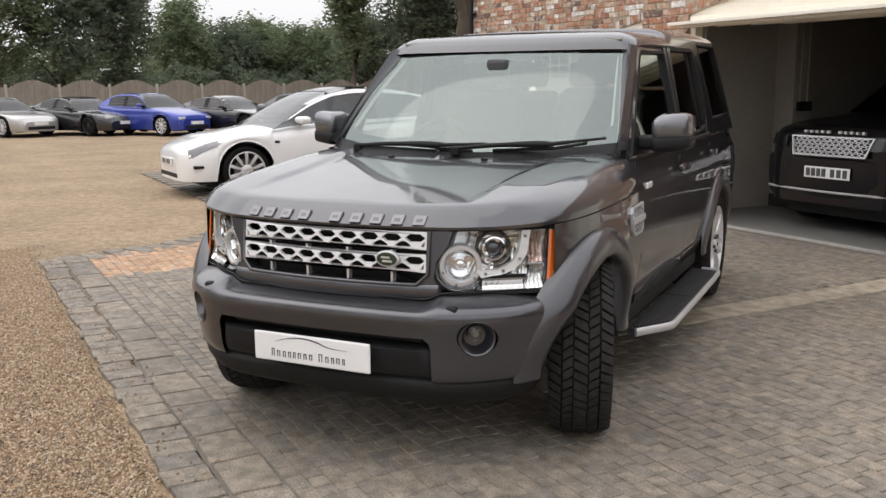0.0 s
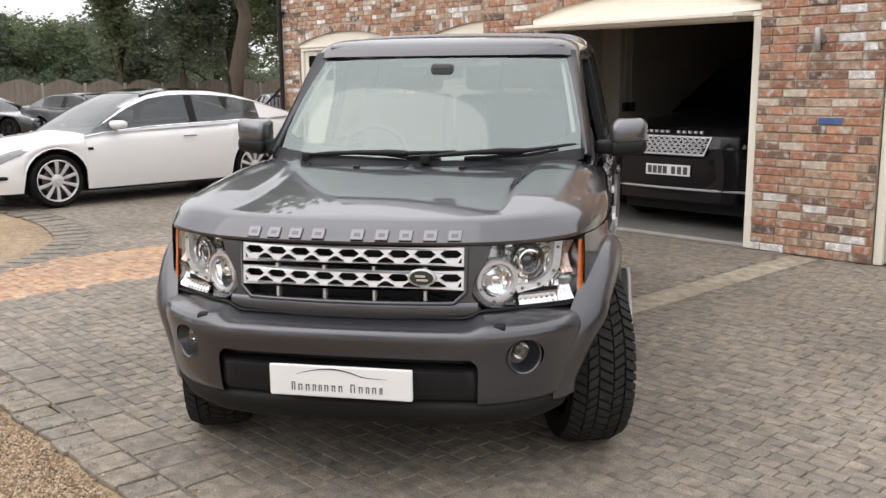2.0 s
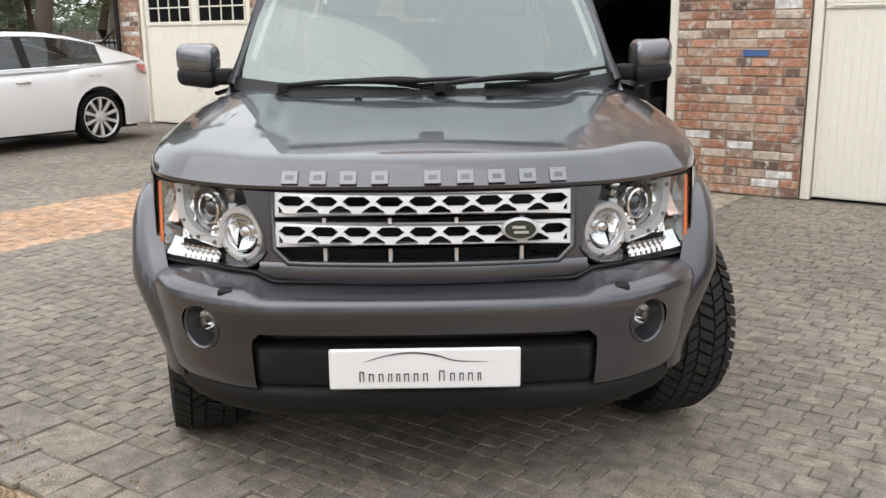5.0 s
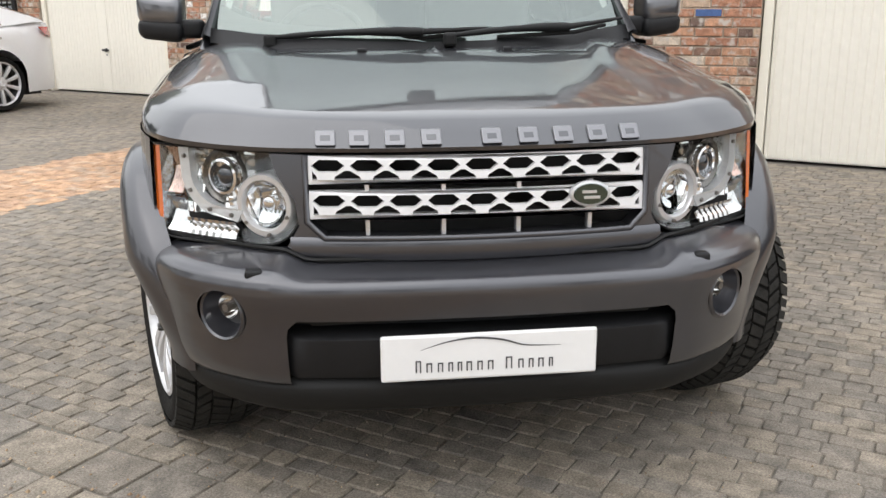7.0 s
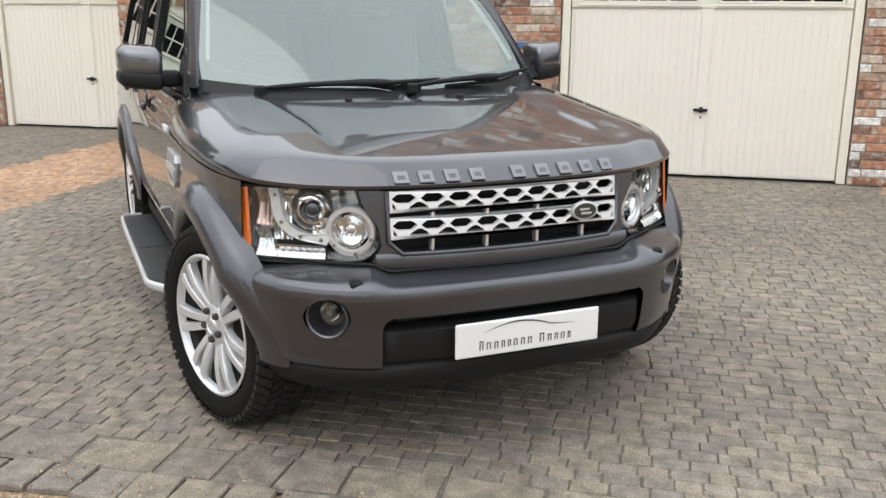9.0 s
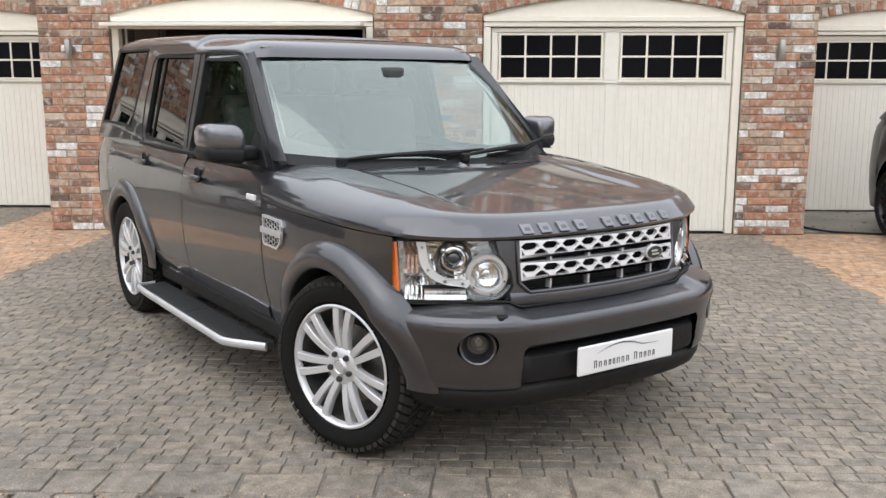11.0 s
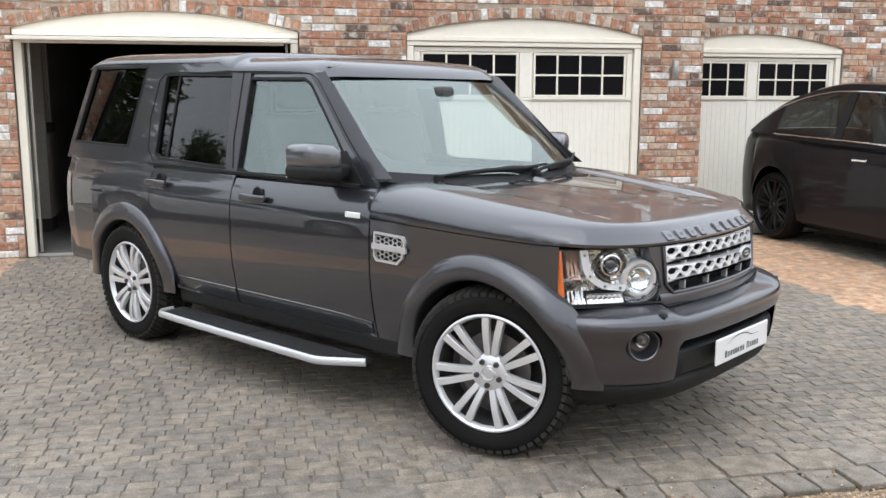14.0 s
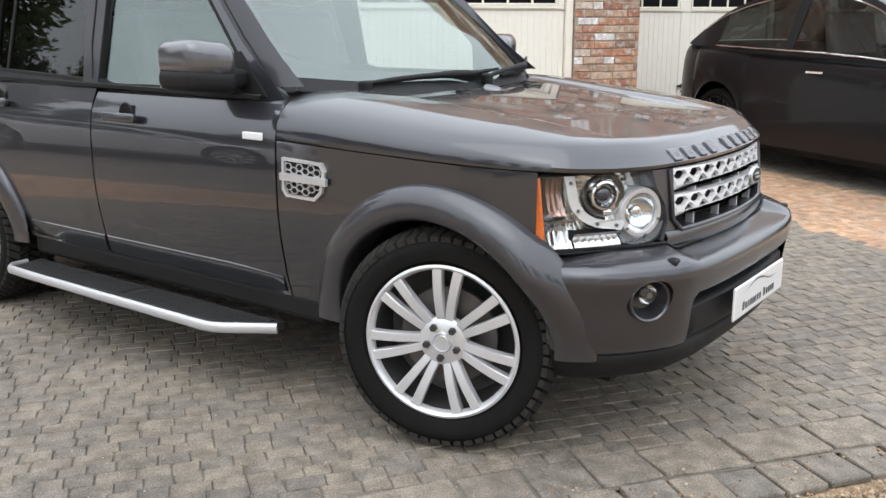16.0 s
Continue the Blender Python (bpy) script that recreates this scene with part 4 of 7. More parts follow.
for k, x in enumerate((-0.370, -0.290, -0.205, -0.118, 0.028, 0.118, 0.205, 0.292, 0.378)):
    part("raised_block", nose(boxes((x - 0.024, x + 0.024, -0.004, 0.012, 0.951, 0.983), bevel=0.003), x), LETTER_GREY, CAR)
    part("raised_block", nose(boxes((x - 0.012, x + 0.012, -0.0045, 0.012, 0.961, 0.973), bevel=0.001), x), PAINT, CAR)
for x, y in ((-0.245, 0.352), (0.245, 0.352)):
    part("washer_jet", boxes((x - 0.014, x + 0.014, y - 0.014, y + 0.012, 1.100, 1.128), bevel=0.005), PLASTIC, CAR)

# grille surround
FR = lambda x: -0.632 + 0.24 * x * x
at_front = lambda off: (lambda u, v, d: (u, FR(u) + off + d + (v - 0.8) * 0.10, v))


def dense(loop, n=6):
    """Splits the long sides of a loop, so that it can bend."""
    out = []
    for (x0, y0), (x1, y1) in zip(loop, loop[1:] + loop[:1]):
        k = max(1, int(abs(x1 - x0) / 0.06))
        out += [(x0 + (x1 - x0) * i / k, y0 + (y1 - y0) * i / k) for i in range(k)]
    return out


surround = dense([(-0.505, 0.930), (-0.490, 0.880), (-0.448, 0.815), (-0.440, 0.755), (-0.470, 0.706), (-0.435, 0.690), (0.435, 0.690), (0.470, 0.706), (0.440, 0.755), (0.448, 0.815), (0.490, 0.880), (0.505, 0.930)])
mouth = dense([(-0.414, 0.927), (-0.414, 0.770), (-0.374, 0.733), (0.374, 0.733), (0.414, 0.770), (0.414, 0.927)])
part("grille_surround", plate(surround, [mouth], at_front(0.0), 0.05), PAINT_BUMPER, CAR)
rim = [(-0.420, 0.927), (-0.420, 0.768), (-0.378, 0.728), (0.378, 0.728), (0.420, 0.768), (0.420, 0.927)]
bm = bmesh.new()
path = [Vector((u, FR(u) - 0.004 + (v - 0.8) * 0.10, v)) for u, v in dense(rim)[:-12]]
part("grille_chin", sheet([[at_front(-0.003 + o)(x, v, 0.0) for v, o in ((0.731, 0.0), (0.726, -0.005), (0.715, -0.008), (0.690, -0.006), (0.676, 0.000), (0.668, 0.012), (0.655, 0.04))] for x in np.linspace(-0.462, 0.462, 31)]), PAINT_BUMPER, CAR, "body-coloured band under the grille", smooth=40)
part("grille_edge", tube(path[:-1], 0.0085, 8, bm), PAINT_BUMPER, CAR, smooth=60)
part("grille_backing", plate(dense([(-0.43, 0.94), (-0.43, 0.70), (0.43, 0.70), (0.43, 0.94)]), [], at_front(0.055), 0.01), TRIM, CAR)


def grille_bar(z0, z1):
    """Rails and webs that leave a row of flat hexagons, with tapered slots between and below them."""
    step, e = 0.0915, 0.415
    zt, zm, zl, zb = z1 - 0.0095, z0 + 0.0440, z0 + 0.0295, z0 + 0.0110
    hexes = [[(c - 0.0215, zt), (c - 0.0400, zm), (c - 0.0215, zl), (c + 0.0215, zl), (c + 0.0400, zm), (c + 0.0215, zt)] for c in [(k - 4) * step for k in range(9)]]
    slots = [[(b - 0.0315, zb), (b - 0.0295, zb + 0.008), (b - 0.0060, zm - 0.011), (b + 0.0060, zm - 0.011), (b + 0.0295, zb + 0.008), (b + 0.0315, zb)] for b in [(k - 3.5) * step for k in range(8)]]
    ends = [[(s * 0.4035, zb), (s * 0.4035, zm - 0.012), (s * 0.394, zb + 0.009), (s * 0.391, zb)] for s in (-1, 1)]
    return plate(dense([(-e, z1), (-e, z0), (e, z0), (e, z1)]), hexes + slots + ends, at_front(-0.004), 0.016)


for z0, z1 in ((0.858, 0.926), (0.774, 0.842)):
    part("grille_bar", grille_bar(z0, z1), GRILLE_SILVER, CAR, "silver bar pierced with hexagons")
for x in (-0.275, -0.092, 0.092, 0.275):
    for z0, z1 in ((0.842, 0.858), (0.724, 0.774)):
        part("grille_strut", boxes((x - 0.005, x + 0.005, FR(x) + 0.004, FR(x) + 0.03, z0, z1)), SATIN, CAR)
bm = ring([(-0.012, 0.0), (-0.012, 0.046), (-0.010, 0.050), (0.0, 0.052)], 40, axis="y")
for v in bm.verts:
    v.co.z *= 0.62
    v.co += Vector((0.268, FR(0.268) - 0.008, 0.823))
part("badge_rim", bm, SATIN, CAR, smooth=40)
bm = ring([(-0.0145, 0.0), (-0.0145, 0.041), (-0.012, 0.043)], 40, axis="y")
for v in bm.verts:
    v.co.z *= 0.60
    v.co += Vector((0.268, FR(0.268) - 0.008, 0.823))
part("badge", bm, GREEN_BADGE, CAR, "dark green oval badge", smooth=40)
for dx, dz, w in ((-0.004, 0.006, 0.018), (0.003, -0.008, 0.020)):
    part("badge_bar", boxes((0.268 + dx - w, 0.268 + dx + w, FR(0.268) - 0.0245, FR(0.268) - 0.022, 0.820 + dz, 0.827 + dz)), SATIN, CAR)

# bumper
BPLAN = catmull([(0.0, -0.752, 0), (0.25, -0.746, 0), (0.43, -0.730, 0), (0.55, -0.698, 0), (0.655, -0.634, 0), (0.738, -0.560, 0), (0.790, -0.490, 0), (0.820, -0.430, 0), (0.832, -0.372, 0)], 10)
BPROF = [(0.702, 0.150), (0.700, 0.126), (0.693, 0.106), (0.686, 0.084), (0.679, 0.062), (0.671, 0.040), (0.662, 0.022), (0.650, 0.010), (0.634, 0.004), (0.615, 0.003), (0.592, 0.006), (0.572, 0.010), (0.555, 0.014), (0.535, 0.018), (0.512, 0.021), (0.49, 0.024), (0.465, 0.026), (0.44, 0.029), (0.418, 0.033), (0.395, 0.038), (0.382, 0.046), (0.377, 0.060)]
OPEN_X, OPEN_LO, OPEN_HI = 0.470, 0.395, 0.560


def bumper_point(p, z, inset):
    i = min(range(len(BPLAN)), key=lambda k: (BPLAN[k] - p).length)
    d = (BPLAN[min(i + 1, len(BPLAN) - 1)] - BPLAN[max(i - 1, 0)]).normalized()
    return p + Vector((-d.y, d.x, 0)) * inset + Vector((0, 0, z))


bm = bmesh.new()
cols = [Vector((-p.x, p.y, 0)) for p in reversed(BPLAN[1:])] + [p.copy() for p in BPLAN]
grid = []
for p in cols:
    col = []
    for z, i in BPROF:
        x = abs(p.x)
        x -= min(1, max(0, (z - 0.530) / 0.03)) * min(1, max(0, (0.64 - z) / 0.06)) * 0.036 * max(0, 1 - abs(x - OPEN_X) / 0.15)
        dip = min(1, max(0, (0.520 - x) / 0.09))
        z -= 0.026 * dip * dip * (3 - 2 * dip) * min(1, max(0, (z - 0.640) / 0.05))
        w = bumper_point(Vector((x, lerp([(b.x, b.y) for b in BPLAN], x), 0)), z, i)
        col.append(bm.verts.new((math.copysign(w.x, p.x) if p.x else 0, w.y, w.z)))
    grid.append(col)
for a, b in zip(grid, grid[1:]):
    for k in range(len(BPROF) - 1):
        quad = [a[k], a[k + 1], b[k + 1], b[k]]
        c = sum((v.co for v in quad), Vector()) / 4
        if abs(a[-1].co.x + b[-1].co.x) / 2 < OPEN_X and OPEN_LO - 0.03 < c.z < OPEN_HI:
            continue
        bm.faces.new(quad)
# round holes for the fog lamps
bmesh.ops.subdivide_edges(bm, edges=[e for e in bm.edges if all((abs(abs(v.co.x) - 0.634) < 0.13 and abs(v.co.z - 0.556) < 0.13) for v in e.verts)], cuts=3, use_grid_fill=True)
kill = [f for f in bm.faces if math.hypot(abs(f.calc_center_median().x) - 0.634, f.calc_center_median().z - 0.556) < 0.060]
bmesh.ops.delete(bm, geom=kill, context="FACES")
for v in bm.verts:
    d = Vector((abs(v.co.x) - 0.634, 0, v.co.z - 0.556))
    if 0.04 < d.length < 0.075 and any(len(e.link_faces) == 1 for e in v.link_edges):
        k = 0.063 / d.length
        v.co.x, v.co.z = math.copysign(0.634 + d.x * k, v.co.x), 0.556 + d.z * k
part("front_bumper", bm, PAINT_BUMPER, CAR, "deep body-coloured front bumper", smooth=45)
# dark seam where lamps and grille meet the bumper
seam = []
for x in np.linspace(-0.80, 0.80, 65):
    dip = min(1, max(0, (0.520 - abs(x)) / 0.09))
    p = bumper_point(Vector((abs(x), lerp([(b.x, b.y) for b in BPLAN], abs(x)), 0)), 0.703 - 0.026 * dip * dip * (3 - 2 * dip), 0.118)
    seam.append((math.copysign(p.x, x), p.y, p.z))
part("bumper_seam", tube(seam, 0.0055, 6), TRIM, CAR, smooth=60)
# the wide opening and its black insert
bm = bmesh.new()
rows = []
for x in np.linspace(-0.492, 0.492, 28):
    y = -0.746 + 0.155 * abs(x) ** 2 + 1.1 * max(0, abs(x) - 0.462)
    rows.append([(x, y + 0.03, 0.590), (x, y + 0.09, 0.572), (x, y + 0.085, 0.520), (x, y + 0.035, 0.512), (x, y + 0.022, 0.500), (x, y + 0.022, 0.425), (x, y + 0.035, 0.400), (x, y + 0.10, 0.392)])
part("bumper_insert", sheet(rows, bm), PLASTIC, CAR, "black plastic bumper insert", smooth=40)
for sgn in (-1, 1):
    part("bumper_duct", boxes((min(sgn * 0.25, sgn * 0.42), max(sgn * 0.25, sgn * 0.42), -0.66, -0.62, 0.525, 0.570)), TRIM, CAR)
rows = []
for p in cols:
    q = Vector((abs(p.x), p.y, 0))
    s = math.copysign(1, p.x) if p.x else 0
    rows.append([(s * w.x if s else 0, w.y, w.z) for w in (bumper_point(q, 0.392, 0.070), bumper_point(q, 0.376, 0.056), bumper_point(q, 0.366, 0.052), bumper_point(q, 0.340, 0.056), bumper_point(q, 0.308, 0.074), bumper_point(q, 0.286, 0.105), bumper_point(q, 0.266, 0.15), bumper_point(q, 0.235, 0.28))])
part("front_lip", sheet(rows), TRIM, CAR, "black lower bumper lip", smooth=50)
# show plate with a swoosh and a line of small bars
plate_part = part("number_plate", boxes((-0.26, 0.26, -0.762, -0.752, 0.410, 0.525), bevel=0.006), PLATE_WHITE, CAR, "white show plate with grey line drawing and small dark bars")
bm = bmesh.new()
sw_pts = catmull([(-0.165, -0.7635, 0.489), (-0.10, -0.7635, 0.507), (-0.035, -0.7635, 0.514), (0.03, -0.7635, 0.506), (0.085, -0.7635, 0.490), (0.17, -0.7635, 0.486)], 6)
wd = [0.0004 + 0.0022 * math.sin(math.pi * k / (len(sw_pts) - 1)) for k in range(len(sw_pts))]
sheet([[p + Vector((0, 0, w)), p - Vector((0, 0, w))] for p, w in zip(sw_pts, wd)], bm)
part("plate_line", bm, INK, plate_part)
letter_x = -0.178
for k, (w, h) in enumerate(((0.020, 0.030), (0.022, 0.023), (0.020, 0.023), (0.017, 0.023), (0.016, 0.023), (0.021, 0.023), (0.020, 0.023), (0.021, 0.023), (0.0, 0), (0.025, 0.030), (0.020, 0.023), (0.018, 0.023), (0.021, 0.023), (0.014, 0.023))):
    if w:
        part("plate_bar", boxes((letter_x, letter_x + 0.0032, -0.7638, -0.7615, 0.432, 0.432 + h), (letter_x + w * 0.5, letter_x + w * 0.5 + 0.0030, -0.7638, -0.7615, 0.432, 0.432 + h), (letter_x + 0.0032, letter_x + w * 0.5, -0.7638, -0.7615, 0.432 + h - 0.003, 0.432 + h)), INK, plate_part)
    letter_x += (w or 0.012) + 0.0052

# lamps at the front
LAMP_BACK = mat("lamp_reflector", (0.46, 0.46, 0.47), 0.16, 0.95, 0.30, 60, 0.5, 45)
LAMP_CHROME = mat("lamp_chrome", (0.68, 0.67, 0.66), 0.12, 1.0, 0.05, 40)
LAMP_DARK = mat("smoked_lamp_bowl", (0.10, 0.092, 0.082), 0.25, 0.6, 0.2, 30, coat=0.5)
INDICATOR = mat("tinted_reflector", (0.52, 0.38, 0.33), 0.14, 0.8, 0.2, 60)
LAMP_CLEAR = mat("clear_band_plastic", (0.60, 0.61, 0.61), 0.18, 0.35, 0.10, 40, coat=0.8)
for sgn in (-1, 1):
    fx, fy = sgn * 0.634, bumper_point(Vector((0.634, -0.648, 0)), 0, 0.024).y
    turn = Matrix.Translation((fx, fy + 0.002, 0.556)) @ Matrix.Rotation(sgn * radians(36), 4, "Z")
    bm = ring([(0.024, 0.072), (0.000, 0.070), (-0.004, 0.065), (0.000, 0.060)], 36, axis="y")
    bmesh.ops.transform(bm, matrix=turn, verts=bm.verts)
    fog = part("fog_lamp", bm, PAINT_BUMPER, CAR, "round fog lamp in a deep dish", smooth=50)
    bm = ring([(0.000, 0.060), (0.03, 0.053), (0.05, 0.040), (0.052, 0.0)], 36, axis="y")
    bmesh.ops.transform(bm, matrix=turn, verts=bm.verts)
    part("fog_dish", bm, PAINT_BUMPER, fog, smooth=50)
    bm = ring([(0.046, 0.034), (0.020, 0.032), (0.012, 0.024), (0.010, 0.0)], 30, centre=(-0.004 * sgn, 0, 0.012), axis="y")
    bmesh.ops.transform(bm, matrix=turn, verts=bm.verts)
    part("fog_lens", bm, LENS, fog, smooth=50)
    bm = ring([(0.022, 0.030), (0.040, 0.022), (0.047, 0.0)], 30, centre=(-0.004 * sgn, 0, 0.012), axis="y")
    bmesh.ops.transform(bm, matrix=turn, verts=bm.verts)
    part("fog_reflector", bm, LAMP_CHROME, fog, smooth=50)
    bm = ring([(0.010, 0.0), (0.010, 0.010), (0.030, 0.012), (0.045, 0.012)], 16, centre=(-0.004 * sgn, 0, 0.012), axis="y")
    bmesh.ops.transform(bm, matrix=turn, verts=bm.verts)
    part("fog_bulb", bm, STEEL, fog, smooth=50)
    wx = sgn * 0.548
    part("washer_cap", boxes((wx - 0.022, wx + 0.022, -0.676, -0.640, 0.645, 0.674), bevel=0.010, seg=3), PLASTIC, CAR)

HPLAN = catmull([(0.430, -0.588, 0), (0.50, -0.570, 0), (0.58, -0.532, 0), (0.66, -0.484, 0), (0.735, -0.430, 0), (0.790, -0.384, 0), (0.818, -0.345, 0), (0.830, -0.300, 0)], 8)


def on_lamp(x, z, back=0.0):
    """A point of the headlamp's face at that distance from the middle, so far behind it."""
    for p, q in zip(HPLAN, HPLAN[1:]):
        if p.x <= x <= q.x:
            k = (x - p.x) / (q.x - p.x)
            y = p.y + (q.y - p.y) * k
            d = (q - p).normalized()
            return Vector((x, y, z)) + Vector((-d.y, d.x, 0)) * back + Vector((0, 0.12 * (z - 0.7), 0))
    return Vector((x, -0.586 if x < 0.5 else -0.3, z))


def lamp_disc(profile, cx, cz, back, yaw, squash=1.0, n=36):
    bm = ring(profile, n, axis="y")
    bmesh.ops.transform(bm, matrix=Matrix.Translation(on_lamp(cx, cz, back)) @ Matrix.Rotation(radians(yaw), 4, "Z"), verts=bm.verts)
    return bm


def flip(bm, sgn):
    for v in bm.verts:
        v.co.x *= sgn
    return bm


for sgn in (-1, 1):
    # outline of the whole lamp
    circle = [(0.527 + 0.092 * math.cos(a), 0.797 + 0.092 * math.sin(a)) for a in np.linspace(radians(118), radians(270), 14)]
    shape = [(0.478, 0.930)] + circle + [(0.60, 0.698), (0.700, 0.696), (0.822, 0.694), (0.824, 0.800), (0.820, 0.930), (0.70, 0.932), (0.60, 0.932)]
    shape = dense(shape)
    lamp = part("headlamp", flip(plate(shape, [], lambda u, v, d: on_lamp(min(max(u, 0.431), 0.829), v, 0.052 + d), 0.008), sgn), LAMP_BACK, CAR, "clear headlamp with chrome reflectors")
    # dark frame round the lamp and its sides
    walls = [[on_lamp(min(max(u, 0.431), 0.829), v, b) for u, v in shape + shape[:1]] for b in (0.001, 0.056)]
    part("lamp_frame", flip(sheet(walls), sgn), LAMP_BACK, lamp)
    part("lamp_seal", flip(tube(walls[0], 0.0030, 6), sgn), TRIM, lamp, smooth=60)
    # round driving lamp
    part("lamp_ring", flip(lamp_disc([(0.05, 0.060), (0.004, 0.060), (-0.002, 0.064), (-0.002, 0.076), (0.004, 0.080), (0.05, 0.080)], 0.530, 0.798, 0.012, 28), sgn), SATIN, lamp, smooth=50)
    part("lamp_bowl", flip(lamp_disc([(0.012, 0.061), (0.030, 0.052), (0.042, 0.030), (0.046, 0.0)], 0.530, 0.798, 0.012, 28), sgn), CHROME, lamp, smooth=50)
    part("bulb_cap", flip(lamp_disc([(0.016, 0.0), (0.016, 0.012), (0.022, 0.019), (0.045, 0.019)], 0.530, 0.800, 0.012, 28, n=18), sgn), CHROME, lamp, smooth=50)
    # projector
    part("projector_ring", flip(lamp_disc([(0.05, 0.034), (0.012, 0.035), (0.002, 0.039), (0.004, 0.045), (0.02, 0.047)], 0.640, 0.860, 0.016, 36), sgn), CHROME, lamp, smooth=50)
    part("projector_lens", flip(lamp_disc([(0.004, 0.0), (0.007, 0.016), (0.015, 0.027), (0.030, 0.032)], 0.640, 0.860, 0.014, 36), sgn), mat("projector_glass", (0.02, 0.024, 0.030), 0.03, 0, 0.2, 20, coat=1), lamp, smooth=60)
    part("projector_bezel", flip(lamp_disc([(0.030, 0.045), (0.024, 0.050), (0.010, 0.062), (0.006, 0.066), (0.012, 0.070), (0.05, 0.072)], 0.640, 0.860, 0.016, 36), sgn), LAMP_DARK, lamp, "dark bowl round the projector", smooth=50)
    # bright band that sweeps round the projector to the round lamp, with its screws
    arc = lambda r, a0, a1: [(0.640 + r * math.cos(radians(a)), 0.866 + r * math.sin(radians(a))) for a in np.linspace(a0, a1, 9)]
    band = [(0.752, 0.926), (0.748, 0.895)] + arc(0.106, 0, -90) + [(0.600, 0.752), (0.585, 0.782)] + arc(0.080, -90, 0) + [(0.722, 0.895), (0.724, 0.926)]
    part("lamp_band", flip(plate(band, [], lambda u, v, d: on_lamp(u, v, 0.012 + d), 0.026), sgn), LAMP_CLEAR, lamp, "bright band round the projector")
    for u, v in ((0.735, 0.905), (0.722, 0.820), (0.672, 0.777), (0.615, 0.768)):
        part("lamp_screw", flip(lamp_disc([(-0.004, 0.0), (-0.004, 0.005), (0.002, 0.006)], u, v, 0.011, 36, n=10), sgn), STEEL, lamp, smooth=50)
    for a in range(6):
        an = radians(a * 60 + 20)
        part("lamp_screw", flip(lamp_disc([(-0.004, 0.0), (-0.004, 0.0045), (0.004, 0.005)], 0.530 + 0.0715 * math.cos(an) * 0.90, 0.798 + 0.0715 * math.sin(an), 0.010 + 0.008 * math.cos(an), 28, n=10), sgn), STEEL, lamp, smooth=50)

    def crystal(x0, x1, z0, z1, b0, b1, ridges, depth=0.008):
        """A reflector pressed into upright ridges."""
        rows = []
        for k in range(ridges * 2 + 1):
            x = x0 + (x1 - x0) * k / (ridges * 2)
            o = depth * (k % 2)
            rows.append([on_lamp(x, z0, b0 + o), on_lamp(x, z0 + (z1 - z0) * 0.25, b1 + o), on_lamp(x, z0 + (z1 - z0) * 0.55, b1 + 0.012 + o), on_lamp(x, z0 + (z1 - z0) * 0.8, b1 + o), on_lamp(x, z1, b0 + o)])
        return flip(sheet(rows), sgn)
    # crumpled bright reflectors behind the projector and beside it
    chance = random.Random(7)
    for x0, x1, z0, z1 in ((0.560, 0.740, 0.880, 0.926), (0.700, 0.750, 0.760, 0.880), (0.555, 0.640, 0.760, 0.880)):
        rows = [[on_lamp(x, z, 0.036 + chance.uniform(-0.010, 0.008)) for z in np.linspace(z0, z1, 6)] for x in np.linspace(x0, x1, 9)]
        part("facet_reflector", flip(sheet(rows), sgn), LAMP_CHROME, lamp, "crumpled chrome reflector")
    part("lamp_floor", flip(plate([(0.592, 0.716), (0.612, 0.760), (0.745, 0.760), (0.745, 0.716)], [], lambda u, v, d: on_lamp(u, v, 0.030 + d), 0.006), sgn), TRIM, lamp, "dark panel round the running lamp")
    part("running_lamp", crystal(0.606, 0.738, 0.708, 0.750, 0.012, 0.015, 7, 0.002), LAMP_CHROME, lamp, "clear ribbed running lamp")
    part("indicator", crystal(0.752, 0.794, 0.806, 0.922, 0.018, 0.036, 3), INDICATOR, lamp, "clear ribbed indicator with a faint amber tint")
    part("corner_reflector", crystal(0.742, 0.800, 0.707, 0.796, 0.014, 0.030, 4), LAMP_CHROME, lamp)
    part("lamp_shelf", flip(plate([(0.585, 0.697), (0.585, 0.708), (0.812, 0.706), (0.812, 0.696)], [], lambda u, v, d: on_lamp(u, v, 0.006 + d), 0.03), sgn), TRIM, lamp, "dark strip along the lamp's foot")
    rows = [[on_lamp(x, z, b) for z in (0.704, 0.800, 0.875, 0.924)] for x, b in ((0.808, 0.011), (0.812, 0.004), (0.821, 0.003), (0.829, 0.003))]
    part("amber_reflector", flip(sheet(rows), sgn), AMBER, lamp, "amber strip at the lamp's outer edge")
    # clear cover
    part("lamp_cover", flip(plate(shape, [], lambda u, v, d: on_lamp(min(max(u, 0.431), 0.829), v, -0.001 + d), 0.002), sgn), LENS, lamp, "clear lamp cover")

# windscreen, pillars, roof
WS = lambda u, v: Vector((u * (0.775 - 0.118 * v), (0.455 + 0.275 * abs(u) ** 2.2) + (0.705 - 0.205 * abs(u) ** 2.2) * v, 1.138 + 0.047 * abs(u) ** 2 + (0.499 - 0.052 * abs(u) ** 2) * v + 0.02 * math.sin(math.pi * v)))
part("windscreen", sheet([[WS(u, v) for u in np.linspace(-1, 1, 25)] for v in np.linspace(0, 1, 11)]), WS_GLASS, CAR, "raked windscreen", smooth=60)
bm = bmesh.new()
sheet([[WS(u, 0.955 + 0.045 * k) + Vector((0, 0.006, -0.003)) for u in np.linspace(-1, 1, 25)] for k in (0, 1)], bm)
sheet([[WS(u, k * (0.085 + 0.12 * abs(u) ** 9)) + Vector((0, 0.006, -0.003)) for u in np.linspace(-1, 1, 61)] for k in (0, 0.5, 1)], bm)
